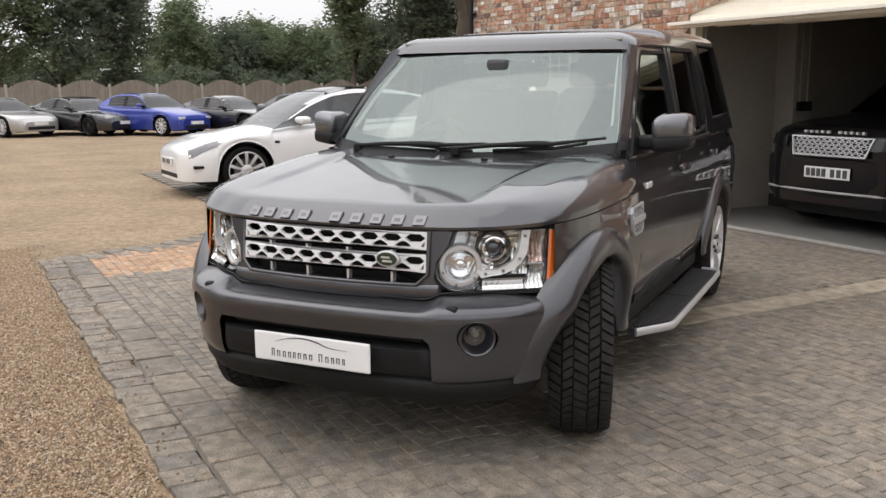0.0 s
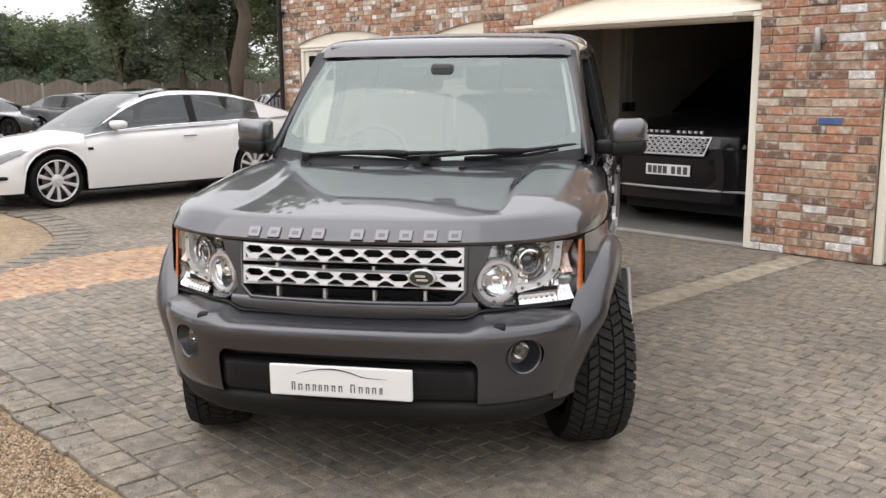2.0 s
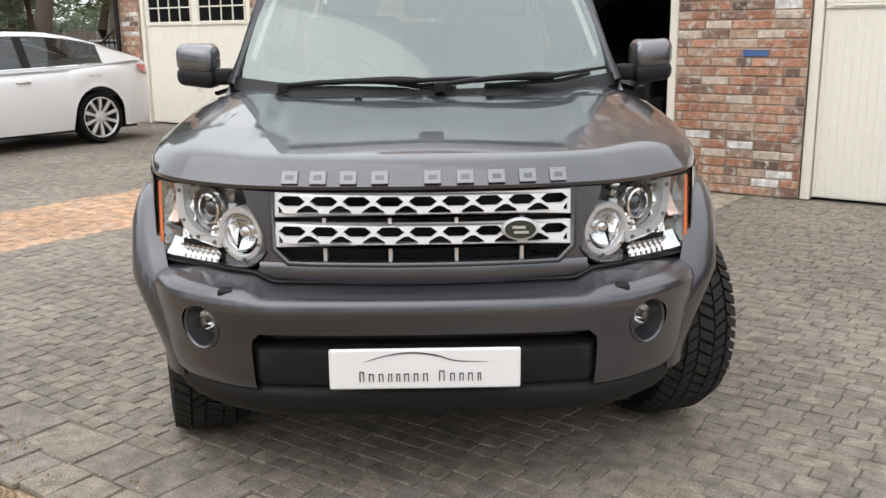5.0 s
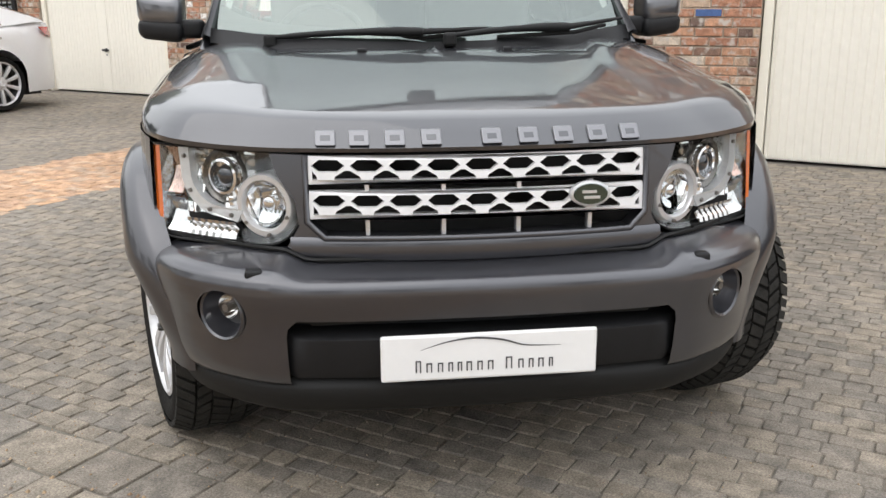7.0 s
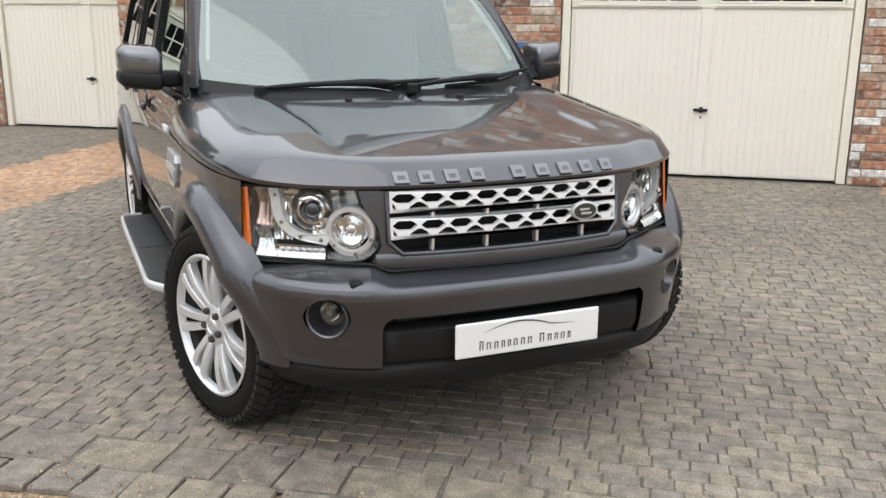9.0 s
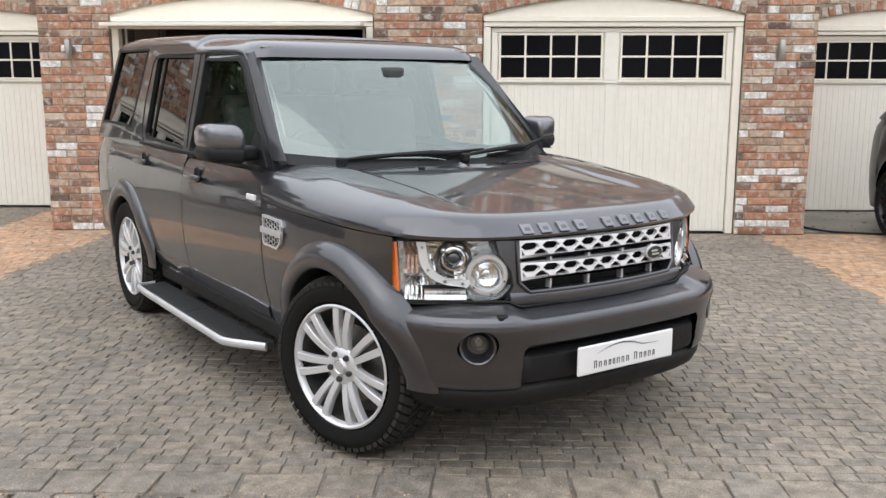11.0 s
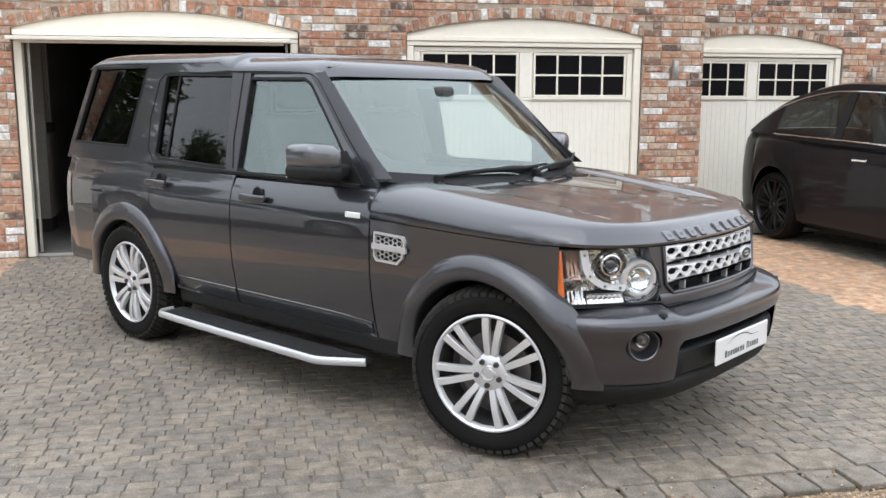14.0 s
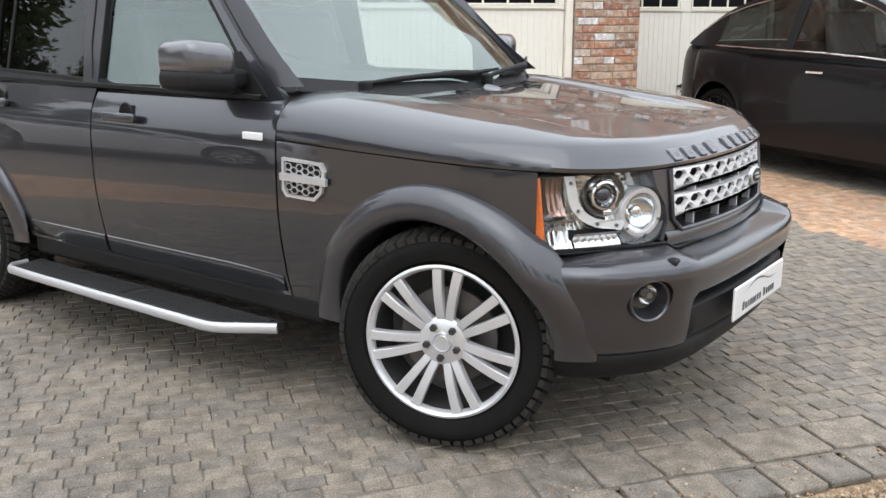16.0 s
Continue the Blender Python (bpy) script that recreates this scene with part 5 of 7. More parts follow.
for a, b in ((-1.0, -0.965), (0.965, 1.0)):
    sheet([[WS(u, v) + Vector((0, 0.006, -0.003)) for u in (a, b)] for v in np.linspace(0, 1, 11)], bm)
part("windscreen_band", bm, TRIM, CAR)
bm = bmesh.new()
sheet([[WS(u, v) + Vector((0, 0.012, -0.004)) for u in np.linspace(-0.30, 0.30, 9)] for v in (0.88, 0.96)], bm)
part("sensor_band", bm, TRIM, CAR)
for sgn in (-1, 1):
    bm = sheet([[WS(sgn * u, v) + Vector((0, 0.022 + (1 - u) * 0.5, -0.006)) for u in (0.935, 0.968)] for v in np.linspace(0.02, 0.94, 9)])
    part("pillar_trim", bm, PILLAR_TRIM, CAR, "pale inner pillar trim")
part("mirror_mount", boxes((-0.035, 0.085, 1.02, 1.10, 1.515, 1.595), bevel=0.02), CABIN, CAR)
# scuttle below the glass
rows = []
for u in np.linspace(-1, 1, 25):
    p = WS(u, 0)
    rows.append([p + Vector((0, -0.055 - 0.02 * (1 - abs(u)), -0.045)), p + Vector((0, -0.03, -0.022)), p + Vector((0, 0.002, 0.004))])
part("scuttle", sheet(rows), PLASTIC, CAR, smooth=50)
for sgn in (-1, 1):
    rows = []
    for v in np.linspace(-0.06, 1.07, 13):
        p = WS(1.0, v)
        z = p.z
        yy = lerp([(1.08, 0.70), (1.27, 0.955), (1.62, 1.33), (1.70, 1.42)], z)
        ox = upper_x(max(z, 1.1), yy - 0.1)
        rows.append([(sgn * (p.x - 0.012), p.y + 0.004, z + 0.002), (sgn * (p.x + 0.015), p.y + 0.006, z + 0.012), (sgn * (ox - 0.012), yy - 0.165, z + 0.004), (sgn * (ox + 0.003), yy - 0.10, z), (sgn * (ox + 0.002), yy - 0.03, z)])
    part("windscreen_pillar", sheet(rows), PILLAR, CAR, smooth=50)
# roof: a step up over the rear seats
ZR = [(1.150, 1.640), (1.170, 1.668), (1.20, 1.694), (1.26, 1.722), (1.40, 1.749), (1.85, 1.762), (1.94, 1.766), (1.955, 1.775), (1.975, 1.792), (2.00, 1.796), (2.4, 1.804), (3.3, 1.820), (3.48, 1.812), (3.57, 1.785), (3.60, 1.760)]
# where the roof meets the window frames
ROOF_FOOT = [(1.15, 1.600), (1.235, 1.628), (1.30, 1.656), (1.40, 1.666), (1.95, 1.680), (1.98, 1.681), (2.06, 1.728), (3.47, 1.742), (3.60, 1.712)]
rows = []
for y in [1.150, 1.16, 1.17, 1.185, 1.20, 1.225, 1.26, 1.32, 1.40, 1.55, 1.7, 1.85, 1.94, 1.955, 1.975, 2.00, 2.1, 2.25, 2.4, 2.7, 3.0, 3.3, 3.42, 3.48, 3.53, 3.57, 3.60]:
    row = []
    for u in (-1, -0.995, -0.98, -0.955, -0.925, -0.89, -0.85, -0.8, -0.65, -0.5, -0.3, 0, 0.3, 0.5, 0.65, 0.8, 0.85, 0.89, 0.925, 0.955, 0.98, 0.995, 1):
        a = abs(u)
        front = min(1, max(0, (1.42 - y) / 0.25))
        yy = y + 0.085 * a ** 2.2 * front
        foot = curve(ROOF_FOOT, yy)
        half, t = upper_x(foot, yy) + 0.004, max(0, (a - 0.80) / 0.20)
        top = curve(ZR, y) - 0.018 * a ** 2 + 0.020 * front * a ** 2
        row.append((u * half, yy, top + (min(foot, top) - top) * (1 - math.sqrt(1 - t * t))))
    rows.append(row)
part("roof", sheet(rows), PAINT, CAR, "stepped roof", smooth=40)
for y0, y1, off in ((1.36, 1.82, 0.004),):
    rows = [[(x, y, lerp(ZR, y) - 0.018 * (x / 0.715) ** 2 + off) for x in np.linspace(-0.56, 0.56, 13)] for y in np.linspace(y0, y1, 5)]
    part("sunroof", sheet(rows), PANE_DARK, CAR, "black glass sunroof")
# side windows and the frame between them
FW = [(0.985, 1.135), (1.70, 1.132), (1.775, 1.150), (1.775, 1.636), (1.345, 1.628), (1.29, 1.600), (0.99, 1.272), (0.955, 1.19)]
RW = [(1.865, 1.148), (2.57, 1.172), (2.622, 1.195), (2.632, 1.652), (2.61, 1.668), (1.945, 1.656)]
DW = [(2.965, 1.228), (3.650, 1.240), (3.51, 1.722), (2.865, 1.720)]
frame_loop = [(0.70, 1.102), (1.77, 1.102), (2.60, 1.118), (3.73, 1.132), (3.71, 1.25), (3.565, 1.738), (3.47, 1.750), (2.06, 1.736), (1.98, 1.684), (1.40, 1.664), (1.30, 1.652), (0.955, 1.30)]
for sgn in (-1, 1):
    f = lambda u, v, d, s=sgn: (s * (upper_x(v, u) - d), u, v)
    part("upper_side", plate(frame_loop, [FW, RW, DW], f, 0.03), PAINT, CAR, "window surround")
    for nm, lp, g in (("front_door_glass", FW, FRONT_GLASS), ("rear_door_glass", RW, CAR_GLASS), ("rear_side_glass", DW, CAR_GLASS)):
        c = (sum(p[0] for p in lp) / len(lp), sum(p[1] for p in lp) / len(lp))
        big = [(c[0] + (u - c[0]) * 1.03, c[1] + (v - c[1]) * 1.03) for u, v in lp]
        small = [(c[0] + (u - c[0]) * 0.982, c[1] + (v - c[1]) * 0.975) for u, v in lp]
        part(nm, plate(big, [], lambda u, v, d, s=sgn: (s * (upper_x(v, u) - 0.016 - d), u, v), 0.003), g, CAR)
        part("window_seal", plate(big, [small], lambda u, v, d, s=sgn: (s * (upper_x(v, u) + 0.003 - d), u, v), 0.022), TRIM, CAR)
    part("door_post", plate([(1.770, 1.125), (1.872, 1.128), (1.950, 1.672), (1.776, 1.664)], [], lambda u, v, d, s=sgn: (s * (upper_x(v, u) + 0.006 - d), u, v), 0.01), PILLAR, CAR, "dark door post")
    part("glass_bar", plate([(2.500, 1.172), (2.516, 1.172), (2.505, 1.662), (2.489, 1.662)], [], lambda u, v, d, s=sgn: (s * (upper_x(v, u) - 0.008 - d), u, v), 0.008), TRIM, CAR)
    part("mirror_sail", plate([(0.80, 1.118), (1.02, 1.122), (1.0, 1.27), (0.965, 1.275)], [], lambda u, v, d, s=sgn: (s * (upper_x(v, u) + 0.010 - d), u, v), 0.02), TRIM, CAR)
    # shut lines round the door frames
    for line in ([(0.735, 1.125), (0.955, 1.325), (1.245, 1.628), (1.285, 1.650), (1.33, 1.657), (1.842, 1.668), (1.838, 1.30), (1.80, 1.115)],
                 [(1.842, 1.668), (2.56, 1.680), (2.65, 1.672), (2.70, 1.635), (2.74, 1.40), (2.71, 1.22), (2.61, 1.12)]):
        part("door_gap", tube([(sgn * (upper_x(v, u) + 0.0065 * (1.77 < u < 1.93)), u, v) for (a, c), (e, g) in zip(line, line[1:]) for u, v in [(a + (e - a) * k / 5, c + (g - c) * k / 5) for k in range(5)]], 0.0042, 6), TRIM, CAR)
    # belt line strip
    rows = [[(sgn * (0.872 + o), y, 1.108 + 0.010 * (y - 0.7) + z) for o, z in ((-0.012, 0.0), (0.004, 0.002), (0.004, 0.016), (-0.012, 0.020))] for y in np.linspace(0.78, 2.66, 20)]
    part("waist_seal", sheet(rows), TRIM, CAR, smooth=60)
    # door handles with their recesses
    for y, z in ((1.545, 1.015), (2.50, 1.035)):
        bm = boxes((-0.012, 0.030, y - 0.108, y + 0.108, z - 0.022, z + 0.016), bevel=0.012, seg=3)
        for v in bm.verts:
            v.co.x = sgn * (side_x(y, z) + 0.022 + v.co.x * 0.6)
        handle = part("door_handle", bm, PAINT, CAR, smooth=40)
        bm = ring([(0.0, 0.0), (0.003, 0.040), (0.006, 0.046), (0.002, 0.050)], 28)
        for v in bm.verts:
            v.co = Vector((sgn * (side_x(y, z) + v.co.x - 0.002), y - 0.015 + v.co.y * 0.95, z + v.co.z * 1.15))
        part("handle_recess", bm, TRIM, handle, smooth=50)
    # door mirrors
    def mirror_shell(z0, z1, bevel, x0=0.895):
        bm = boxes((x0, 1.072, 0.850, 1.040, z0, z1), bevel=bevel, seg=5)
        for v in bm.verts:
            k = (v.co.x - 0.895) / 0.18
            v.co.y += k * 0.060 + 0.05 * max(0, k - 0.6) ** 2
            mid = 1.215
            v.co.z = mid + (v.co.z - mid) * (1 - 0.10 * k * k) + 0.010 * k - (0.030 * max(0, 0.93 - v.co.y) / 0.1 if v.co.z > 1.26 else 0)
        return flip(bm, sgn)
    # the cap's paler colour stands in for sky mirrored in body paint
    mir = part("door_mirror", mirror_shell(1.186, 1.318, 0.040), SKYLIT_CAP, CAR, "body-coloured mirror, its cap lightened for reflected sky, with a black lower half", smooth=60)
    part("mirror_base", mirror_shell(1.130, 1.212, 0.032), PLASTIC, mir, smooth=60)
    bm = boxes((0.82, 0.95, 0.885, 0.965, 1.145, 1.215), bevel=0.020, seg=3)
    part("mirror_arm", flip(bm, sgn), PLASTIC, mir, smooth=50)
    bm = boxes((0.912, 1.055, 0.0, 0.004, 1.150, 1.300), bevel=0.001)
    for v in bm.verts:
        v.co.y += 1.040 + (v.co.x - 0.895) / 0.18 * 0.060
    part("mirror_glass", flip(bm, sgn), CHROME, mir)
    # badge and side vent
    part("side_repeater", flip(boxes((0.905, 0.920, 0.735, 0.835, 0.972, 1.000), bevel=0.005), sgn), PLATE_WHITE, CAR, "small clear side repeater")
    at_side = lambda u, v, d, s=sgn: (s * (side_x(u, v) + 0.012 - d), u, v)
    vent_loop = [(0.628, 0.925), (0.440, 0.918), (0.425, 0.890), (0.440, 0.815), (0.475, 0.785), (0.610, 0.788), (0.630, 0.81)]
    vent_hole = [(0.617, 0.914), (0.452, 0.908), (0.438, 0.887), (0.452, 0.820), (0.481, 0.796), (0.603, 0.798), (0.618, 0.815)]
    vent = part("side_vent", plate(vent_loop, [vent_hole], at_side, 0.020), SATIN, CAR, "silver side vent with mesh")
    part("vent_backing", plate(vent_hole, [], lambda u, v, d, s=sgn: (s * (side_x(u, v) + 0.001 - d), u, v), 0.001), TRIM, vent)
    part("vent_bar", plate([(0.632, 0.872), (0.415, 0.868), (0.415, 0.843), (0.632, 0.846)], [], lambda u, v, d, s=sgn: (s * (side_x(u, v) + 0.020 - d), u, v), 0.012), SATIN, vent)
    bm = bmesh.new()
    for k in range(6):
        for r in range(5):
            cy, cz = 0.466 + k * 0.0270, 0.812 + r * 0.0235 - 0.01175 * (k % 2)
            if cz < 0.806 or cz > 0.905 or (k == 0 and r == 0):
                continue
            outer, inner = ([(cy + ry * math.cos(a), cz + rz * math.sin(a)) for a in np.linspace(0, 2 * math.pi, 6, endpoint=False)] for ry, rz in ((0.0185, 0.0139), (0.0150, 0.0108)))
            plate(outer, [inner], lambda u, v, d, s=sgn: (s * (side_x(u, v) + 0.008 - d), u, v), 0.005, bm)
    part("vent_mesh", bm, SATIN, vent)
    # side step
    out = [(0.84, 2.40), (1.005, 2.36), (1.010, 0.95), (0.880, 0.745), (0.84, 0.745)]
    bm = plate(out, [], lambda u, v, d, s=sgn: (s * u, v, 0.283 - d), 0.03)
    step = part("side_step", bm, STEP_RUBBER, CAR, "side step with ribbed rubber tread and bright edge")
    for k in range(9):
        x = 0.862 + k * 0.0155
        front = 0.775 + max(0, x - 0.88) / 0.13 * 0.20
        for y0, y1 in ((front, 1.52), (1.56, 2.33)):
            part("tread_rib", flip(boxes((x, x + 0.0075, y0, y1, 0.283, 0.289)), sgn), STEP_RUBBER, step)
    pts = [(0.900, 2.415, 0.270), (0.985, 2.405, 0.270), (1.010, 2.375, 0.270), (1.017, 2.20, 0.269), (1.017, 1.6, 0.266), (1.017, 1.00, 0.265), (1.012, 0.955, 0.265), (0.990, 0.910, 0.265), (0.880, 0.742, 0.265)]
    part("step_edge", flip(tube(pts, 0.0125, 12, flat=1.7), sgn), BRIGHT_EDGE, step, "brushed aluminium edge", smooth=60)
    # tail lamps
    bm = bmesh.new()
    rim_x = lambda z: (side_x(3.62, z) if z < 1.1 else upper_x(z) * wide(3.62)) + 0.002
    rows = [[(sgn * x, y, z) for x, y in ((0.64, 3.785), (0.74, 3.78), (0.81, 3.757), (rim_x(z) - 0.020, 3.70), (rim_x(z), 3.64))] for z in (0.80, 0.9, 1.0, 1.1, 1.215)]
    part("tail_lamp", sheet(rows), RED_LENS, CAR, "red tail lamp", smooth=50)
    part("fuel_flap", plate([(3.17, 0.93), (3.33, 0.93), (3.34, 1.07), (3.18, 1.07)], [], lambda u, v, d, s=sgn: (s * (side_x(u, v) + 0.003 - d), u, v), 0.003), PAINT, CAR) if sgn < 0 else None

# wipers
for p0, p1, p2 in (((-0.555, 0.560, 1.158), (-0.03, 0.452, 1.176), (0.20, 0.470, 1.186)), ((0.060, 0.432, 1.162), (0.50, 0.520, 1.186), (0.735, 0.655, 1.212))):
    p0, p1, p2 = Vector(p0), Vector(p1), Vector(p2)
    pts = [p0.lerp(p1, k / 6) + Vector((0, -0.012, 0.008)) * math.sin(math.pi * k / 6) for k in range(7)]
    wiper = part("wiper", tube(pts, [0.007, 0.010, 0.011, 0.011, 0.013, 0.017, 0.015], 8), TRIM, CAR, "black windscreen wiper", smooth=60)
    part("wiper_arm", tube([p1, p1.lerp(p2, 0.5), p2], [0.011, 0.0075, 0.006], 8), TRIM, wiper, smooth=60)
    lo = Vector((0.02, 0.014, -0.016))
    part("wiper_blade", tube([p0.lerp(p1, 0.35) + lo, p1 + lo * 1.2, p1.lerp(p2, 0.6) + lo * 0.8], 0.008, 6), TRIM, wiper, smooth=60)
    part("wiper_knuckle", boxes((p0.x - 0.022, p0.x + 0.022, p0.y - 0.02, p0.y + 0.02, p0.z - 0.035, p0.z + 0.012), bevel=0.010), TRIM, wiper)

# rear end, underside and cabin
part("tailgate", boxes((-0.80, 0.80, 3.70, 3.755, 0.62, 1.18), bevel=0.03), PAINT, CAR)
part("tailgate_glass", sheet([[(u * 0.70, 3.735 - 0.17 * v, 1.18 + 0.56 * v) for u in (-1, 1)] for v in (0, 1)]), CAR_GLASS, CAR)
part("rear_bumper", boxes((-0.86, 0.86, 3.40, 3.80, 0.42, 0.64), bevel=0.05), PAINT, CAR)
part("underbody", boxes((-0.62, 0.62, -0.50, 3.55, 0.26, 0.52), (-0.84, 0.84, 0.46, 2.42, 0.34, 0.60), (-0.50, 0.50, -0.40, 0.45, 0.50, 0.93), (-0.62, 0.62, 2.4, 3.65, 0.5, 0.9), (-0.72, 0.72, -0.34, -0.30, 0.42, 0.92)), TRIM, CAR)
part("dashboard", boxes((-0.74, 0.74, 0.62, 1.10, 0.80, 1.125), bevel=0.05, seg=3), CABIN, CAR, smooth=50)
part("cabin_floor", boxes((-0.82, 0.82, 0.6, 3.68, 0.60, 0.64)), CABIN, CAR)
part("headlining", boxes((-0.64, 0.64, 1.25, 3.50, 1.690, 1.70)), CABIN_LIGHT, CAR)
for sgn in (-1, 1):
    part("door_lining", boxes((min(sgn * 0.80, sgn * 0.83), max(sgn * 0.80, sgn * 0.83), 0.75, 3.6, 0.62, 1.10)), CABIN, CAR)
bm = bmesh.new()
for a in np.linspace(0, 2 * math.pi, 28, endpoint=False):
    b = a + 2 * math.pi / 28
    tube([(-0.38 + 0.185 * math.cos(t), 1.13 + 0.08 * math.sin(t), 1.10 + 0.165 * math.sin(t)) for t in (a, b)], 0.015, 6, bm)
wheel_ob = part("steering_wheel", bm, CABIN, CAR, smooth=60)
part("steering_boss", boxes((-0.47, -0.29, 1.10, 1.16, 1.04, 1.14), bevel=0.03), CABIN, wheel_ob)


def car_seat(parent, x, y, w, material, h=0.62):
    s = part("seat", boxes((x - w / 2, x + w / 2, y - 0.52, y + 0.02, 0.74, 0.92), bevel=0.05, seg=3), material, parent, smooth=50)
    bm = boxes((x - w / 2, x + w / 2, y - 0.06, y + 0.09, 0.86, 0.86 + h), bevel=0.05, seg=3)
    for v in bm.verts:
        v.co.y += (v.co.z - 0.86) * 0.22
    part("backrest", bm, material, s, smooth=50)
    bm = boxes((x - 0.14, x + 0.14, y + 0.06, y + 0.17, 0.885 + h, 1.06 + h), bevel=0.04, seg=3)
    part("headrest", bm, material, s, smooth=50)


for x in (-0.37, 0.37):
    car_seat(CAR, x, 1.72, 0.50, SEAT, 0.58)
for x in (-0.45, 0.0, 0.45):
    car_seat(CAR, x, 2.70, 0.43, SEAT, 0.56)


# ---------------------------------------------------------------- wheels
def tyre_mesh(R=0.374, W=0.255, rim_r=0.262, chunky=True):
    h = W / 2
    prof = [(-h + 0.030, rim_r - 0.006), (-h + 0.010, rim_r + 0.010), (-h, rim_r + 0.045), (-h + 0.004, R - 0.045), (-h + 0.022, R - 0.022), (-h + 0.05, R - 0.012), (0, R - 0.009)]
    prof = prof + [(-o, r) for o, r in reversed(prof[:-1])]
    bm = ring(prof, 72)
    tread = bmesh.new()
    if chunky:
        n = 56
        for i in range(n):
            a0 = 2 * math.pi * i / n
            for k, (o0, o1, da) in enumerate(((-h + 0.004, -h + 0.050, 0.0), (-h + 0.058, -0.032, 0.5), (-0.026, 0.026, 0.15), (0.032, h - 0.058, 0.5), (h - 0.050, h - 0.004, 0.0))):
                a = a0 + da * 2 * math.pi / n
                wd = 2 * math.pi / n * (0.33 + 0.10 * ((i * 7 + k * 3) % 5) / 5)
                sk = (0.03, -0.03, 0.035, -0.03, 0.03)[k]
                vs = []
                for r0 in (R - 0.018, R - 0.0005):
                    for o, s in ((o0, -1), (o1, 1)):
                        drop = 0.020 if (k == 0 and s < 0) or (k == 4 and s > 0) else 0.0
                        for t in (-wd, wd):
                            an = a + t + sk * s
                            vs.append(tread.verts.new((o, (r0 - drop) * math.cos(an), (r0 - drop) * math.sin(an))))
                for q in ((4, 5, 7, 6), (0, 1, 5, 4), (2, 6, 7, 3), (0, 4, 6, 2), (1, 3, 7, 5)):
                    tread.faces.new([vs[j] for j in q])
    return make("tyre", bm, RUBBER, 35), make("tread", tread, TREAD)


def rim_mesh(r=0.262, pairs=7, W=0.255, double=True, face=0.004, material=None, slim=(0.022, 0.020)):
    """A spoked alloy wheel; its outer face looks to -x."""
    h = W / 2
    bm = ring([(-h + 0.012, r - 0.002), (-h + 0.008, r - 0.010), (-h + 0.014, r - 0.018), (-h + 0.036, r - 0.024)], 64)
    for i in range(pairs):
        a = 2 * math.pi * i / pairs + math.pi / 2
        legs = (-1, 1) if double else (0,)
        for s in legs:
            wi, wo = (0.0135, 0.0165) if double else slim
            rows = []
            for k in range(6):
                t = k / 5
                rad = 0.062 + (r - 0.016 - 0.062) * t
                off = s * (0.0125 + 0.0235 * t)
                w = wi + (wo - wi) * t
                xo = -h + 0.028 - 0.018 * t - 0.012 * math.sin(math.pi * t) + face
                ring_pts = []
                for u, d in ((-w, 0.030), (-w, 0.0025), (-w * 0.86, 0.0), (w * 0.86, 0.0), (w, 0.0025), (w, 0.030)):
                    tt = off + u
                    ring_pts.append((xo + d, rad * math.cos(a) - tt * math.sin(a), rad * math.sin(a) + tt * math.cos(a)))
                rows.append(ring_pts)
            sheet(rows, bm)
    ring([(-h + 0.020, 0.0), (-h + 0.020, 0.026), (-h + 0.014, 0.030), (-h + 0.022, 0.036), (-h + 0.026, 0.072), (-h + 0.034, 0.082), (-h + 0.060, 0.084)], 40, bm=bm)
    return make("rim", bm, material or ALLOY, 40)


BARREL = mat("grey_wheel_barrel", (0.085, 0.083, 0.08), 0.5, 0.4, 0.3, 12)
NUT = mat("dark_wheel_nut", (0.07, 0.068, 0.066), 0.4, 0.7, 0.2, 40)


def wheel_parts(parent, places, tyre, rim, R, disc=True, nuts=5):
    disc_me = make("brake_disc", ring([(-0.03, 0.0), (-0.03, 0.165), (-0.012, 0.165), (-0.012, 0.0)], 40), STEEL, 40)
    barrel_me = make("wheel", ring([(0.06, 0.0), (0.06, 0.200), (0.045, 0.228), (-0.085, 0.240)], 48), BARREL, 40)
    nut_me = make("wheel_nut", ring([(-0.119, 0.0), (-0.119, 0.0105), (-0.112, 0.013), (-0.095, 0.013)], 6), NUT)
    cap_me = make("hub_cap", ring([(-0.1115, 0.0), (-0.1115, 0.022), (-0.108, 0.026), (-0.10, 0.026)], 30), SATIN, 40)
    for m in places:
        w = part("wheel", barrel_me, TRIM, parent)
        w.matrix_basis = m
        ty = part("tyre", tyre[0], RUBBER, w, "chunky all-terrain tyre" if nuts else "")
        if nuts:
            tagged(part("tread", tyre[1], TREAD, ty), kind="stuff")
        part("rim", rim, ALLOY, w, "silver alloy wheel with paired spokes" if nuts else "")
        if disc:
            part("brake_disc", disc_me, STEEL, w)
        for k in range(nuts):
            a = 2 * math.pi * k / nuts + math.pi / 2 + math.pi
            o = part("wheel_nut", nut_me, NUT, w)
            o.location = (0, 0.054 * math.cos(a), 0.054 * math.sin(a))
        if nuts:
            part("hub_cap", cap_me, SATIN, w)


steer = Matrix.Rotation(radians(18), 4, "Z")
flipped = Matrix.Rotation(math.pi, 4, "Z")
T = Matrix.Translation
wheel_parts(CAR, [T((-0.790, 0, 0.374)) @ steer @ Matrix.Rotation(radians(5), 4, "X"), T((0.800, 0.085, 0.374)) @ steer @ flipped, T((-0.795, 2.89, 0.374)) @ Matrix.Rotation(radians(20), 4, "X"), T((0.795, 2.89, 0.374)) @ flipped],
            tyre_mesh(), rim_mesh(), 0.374)


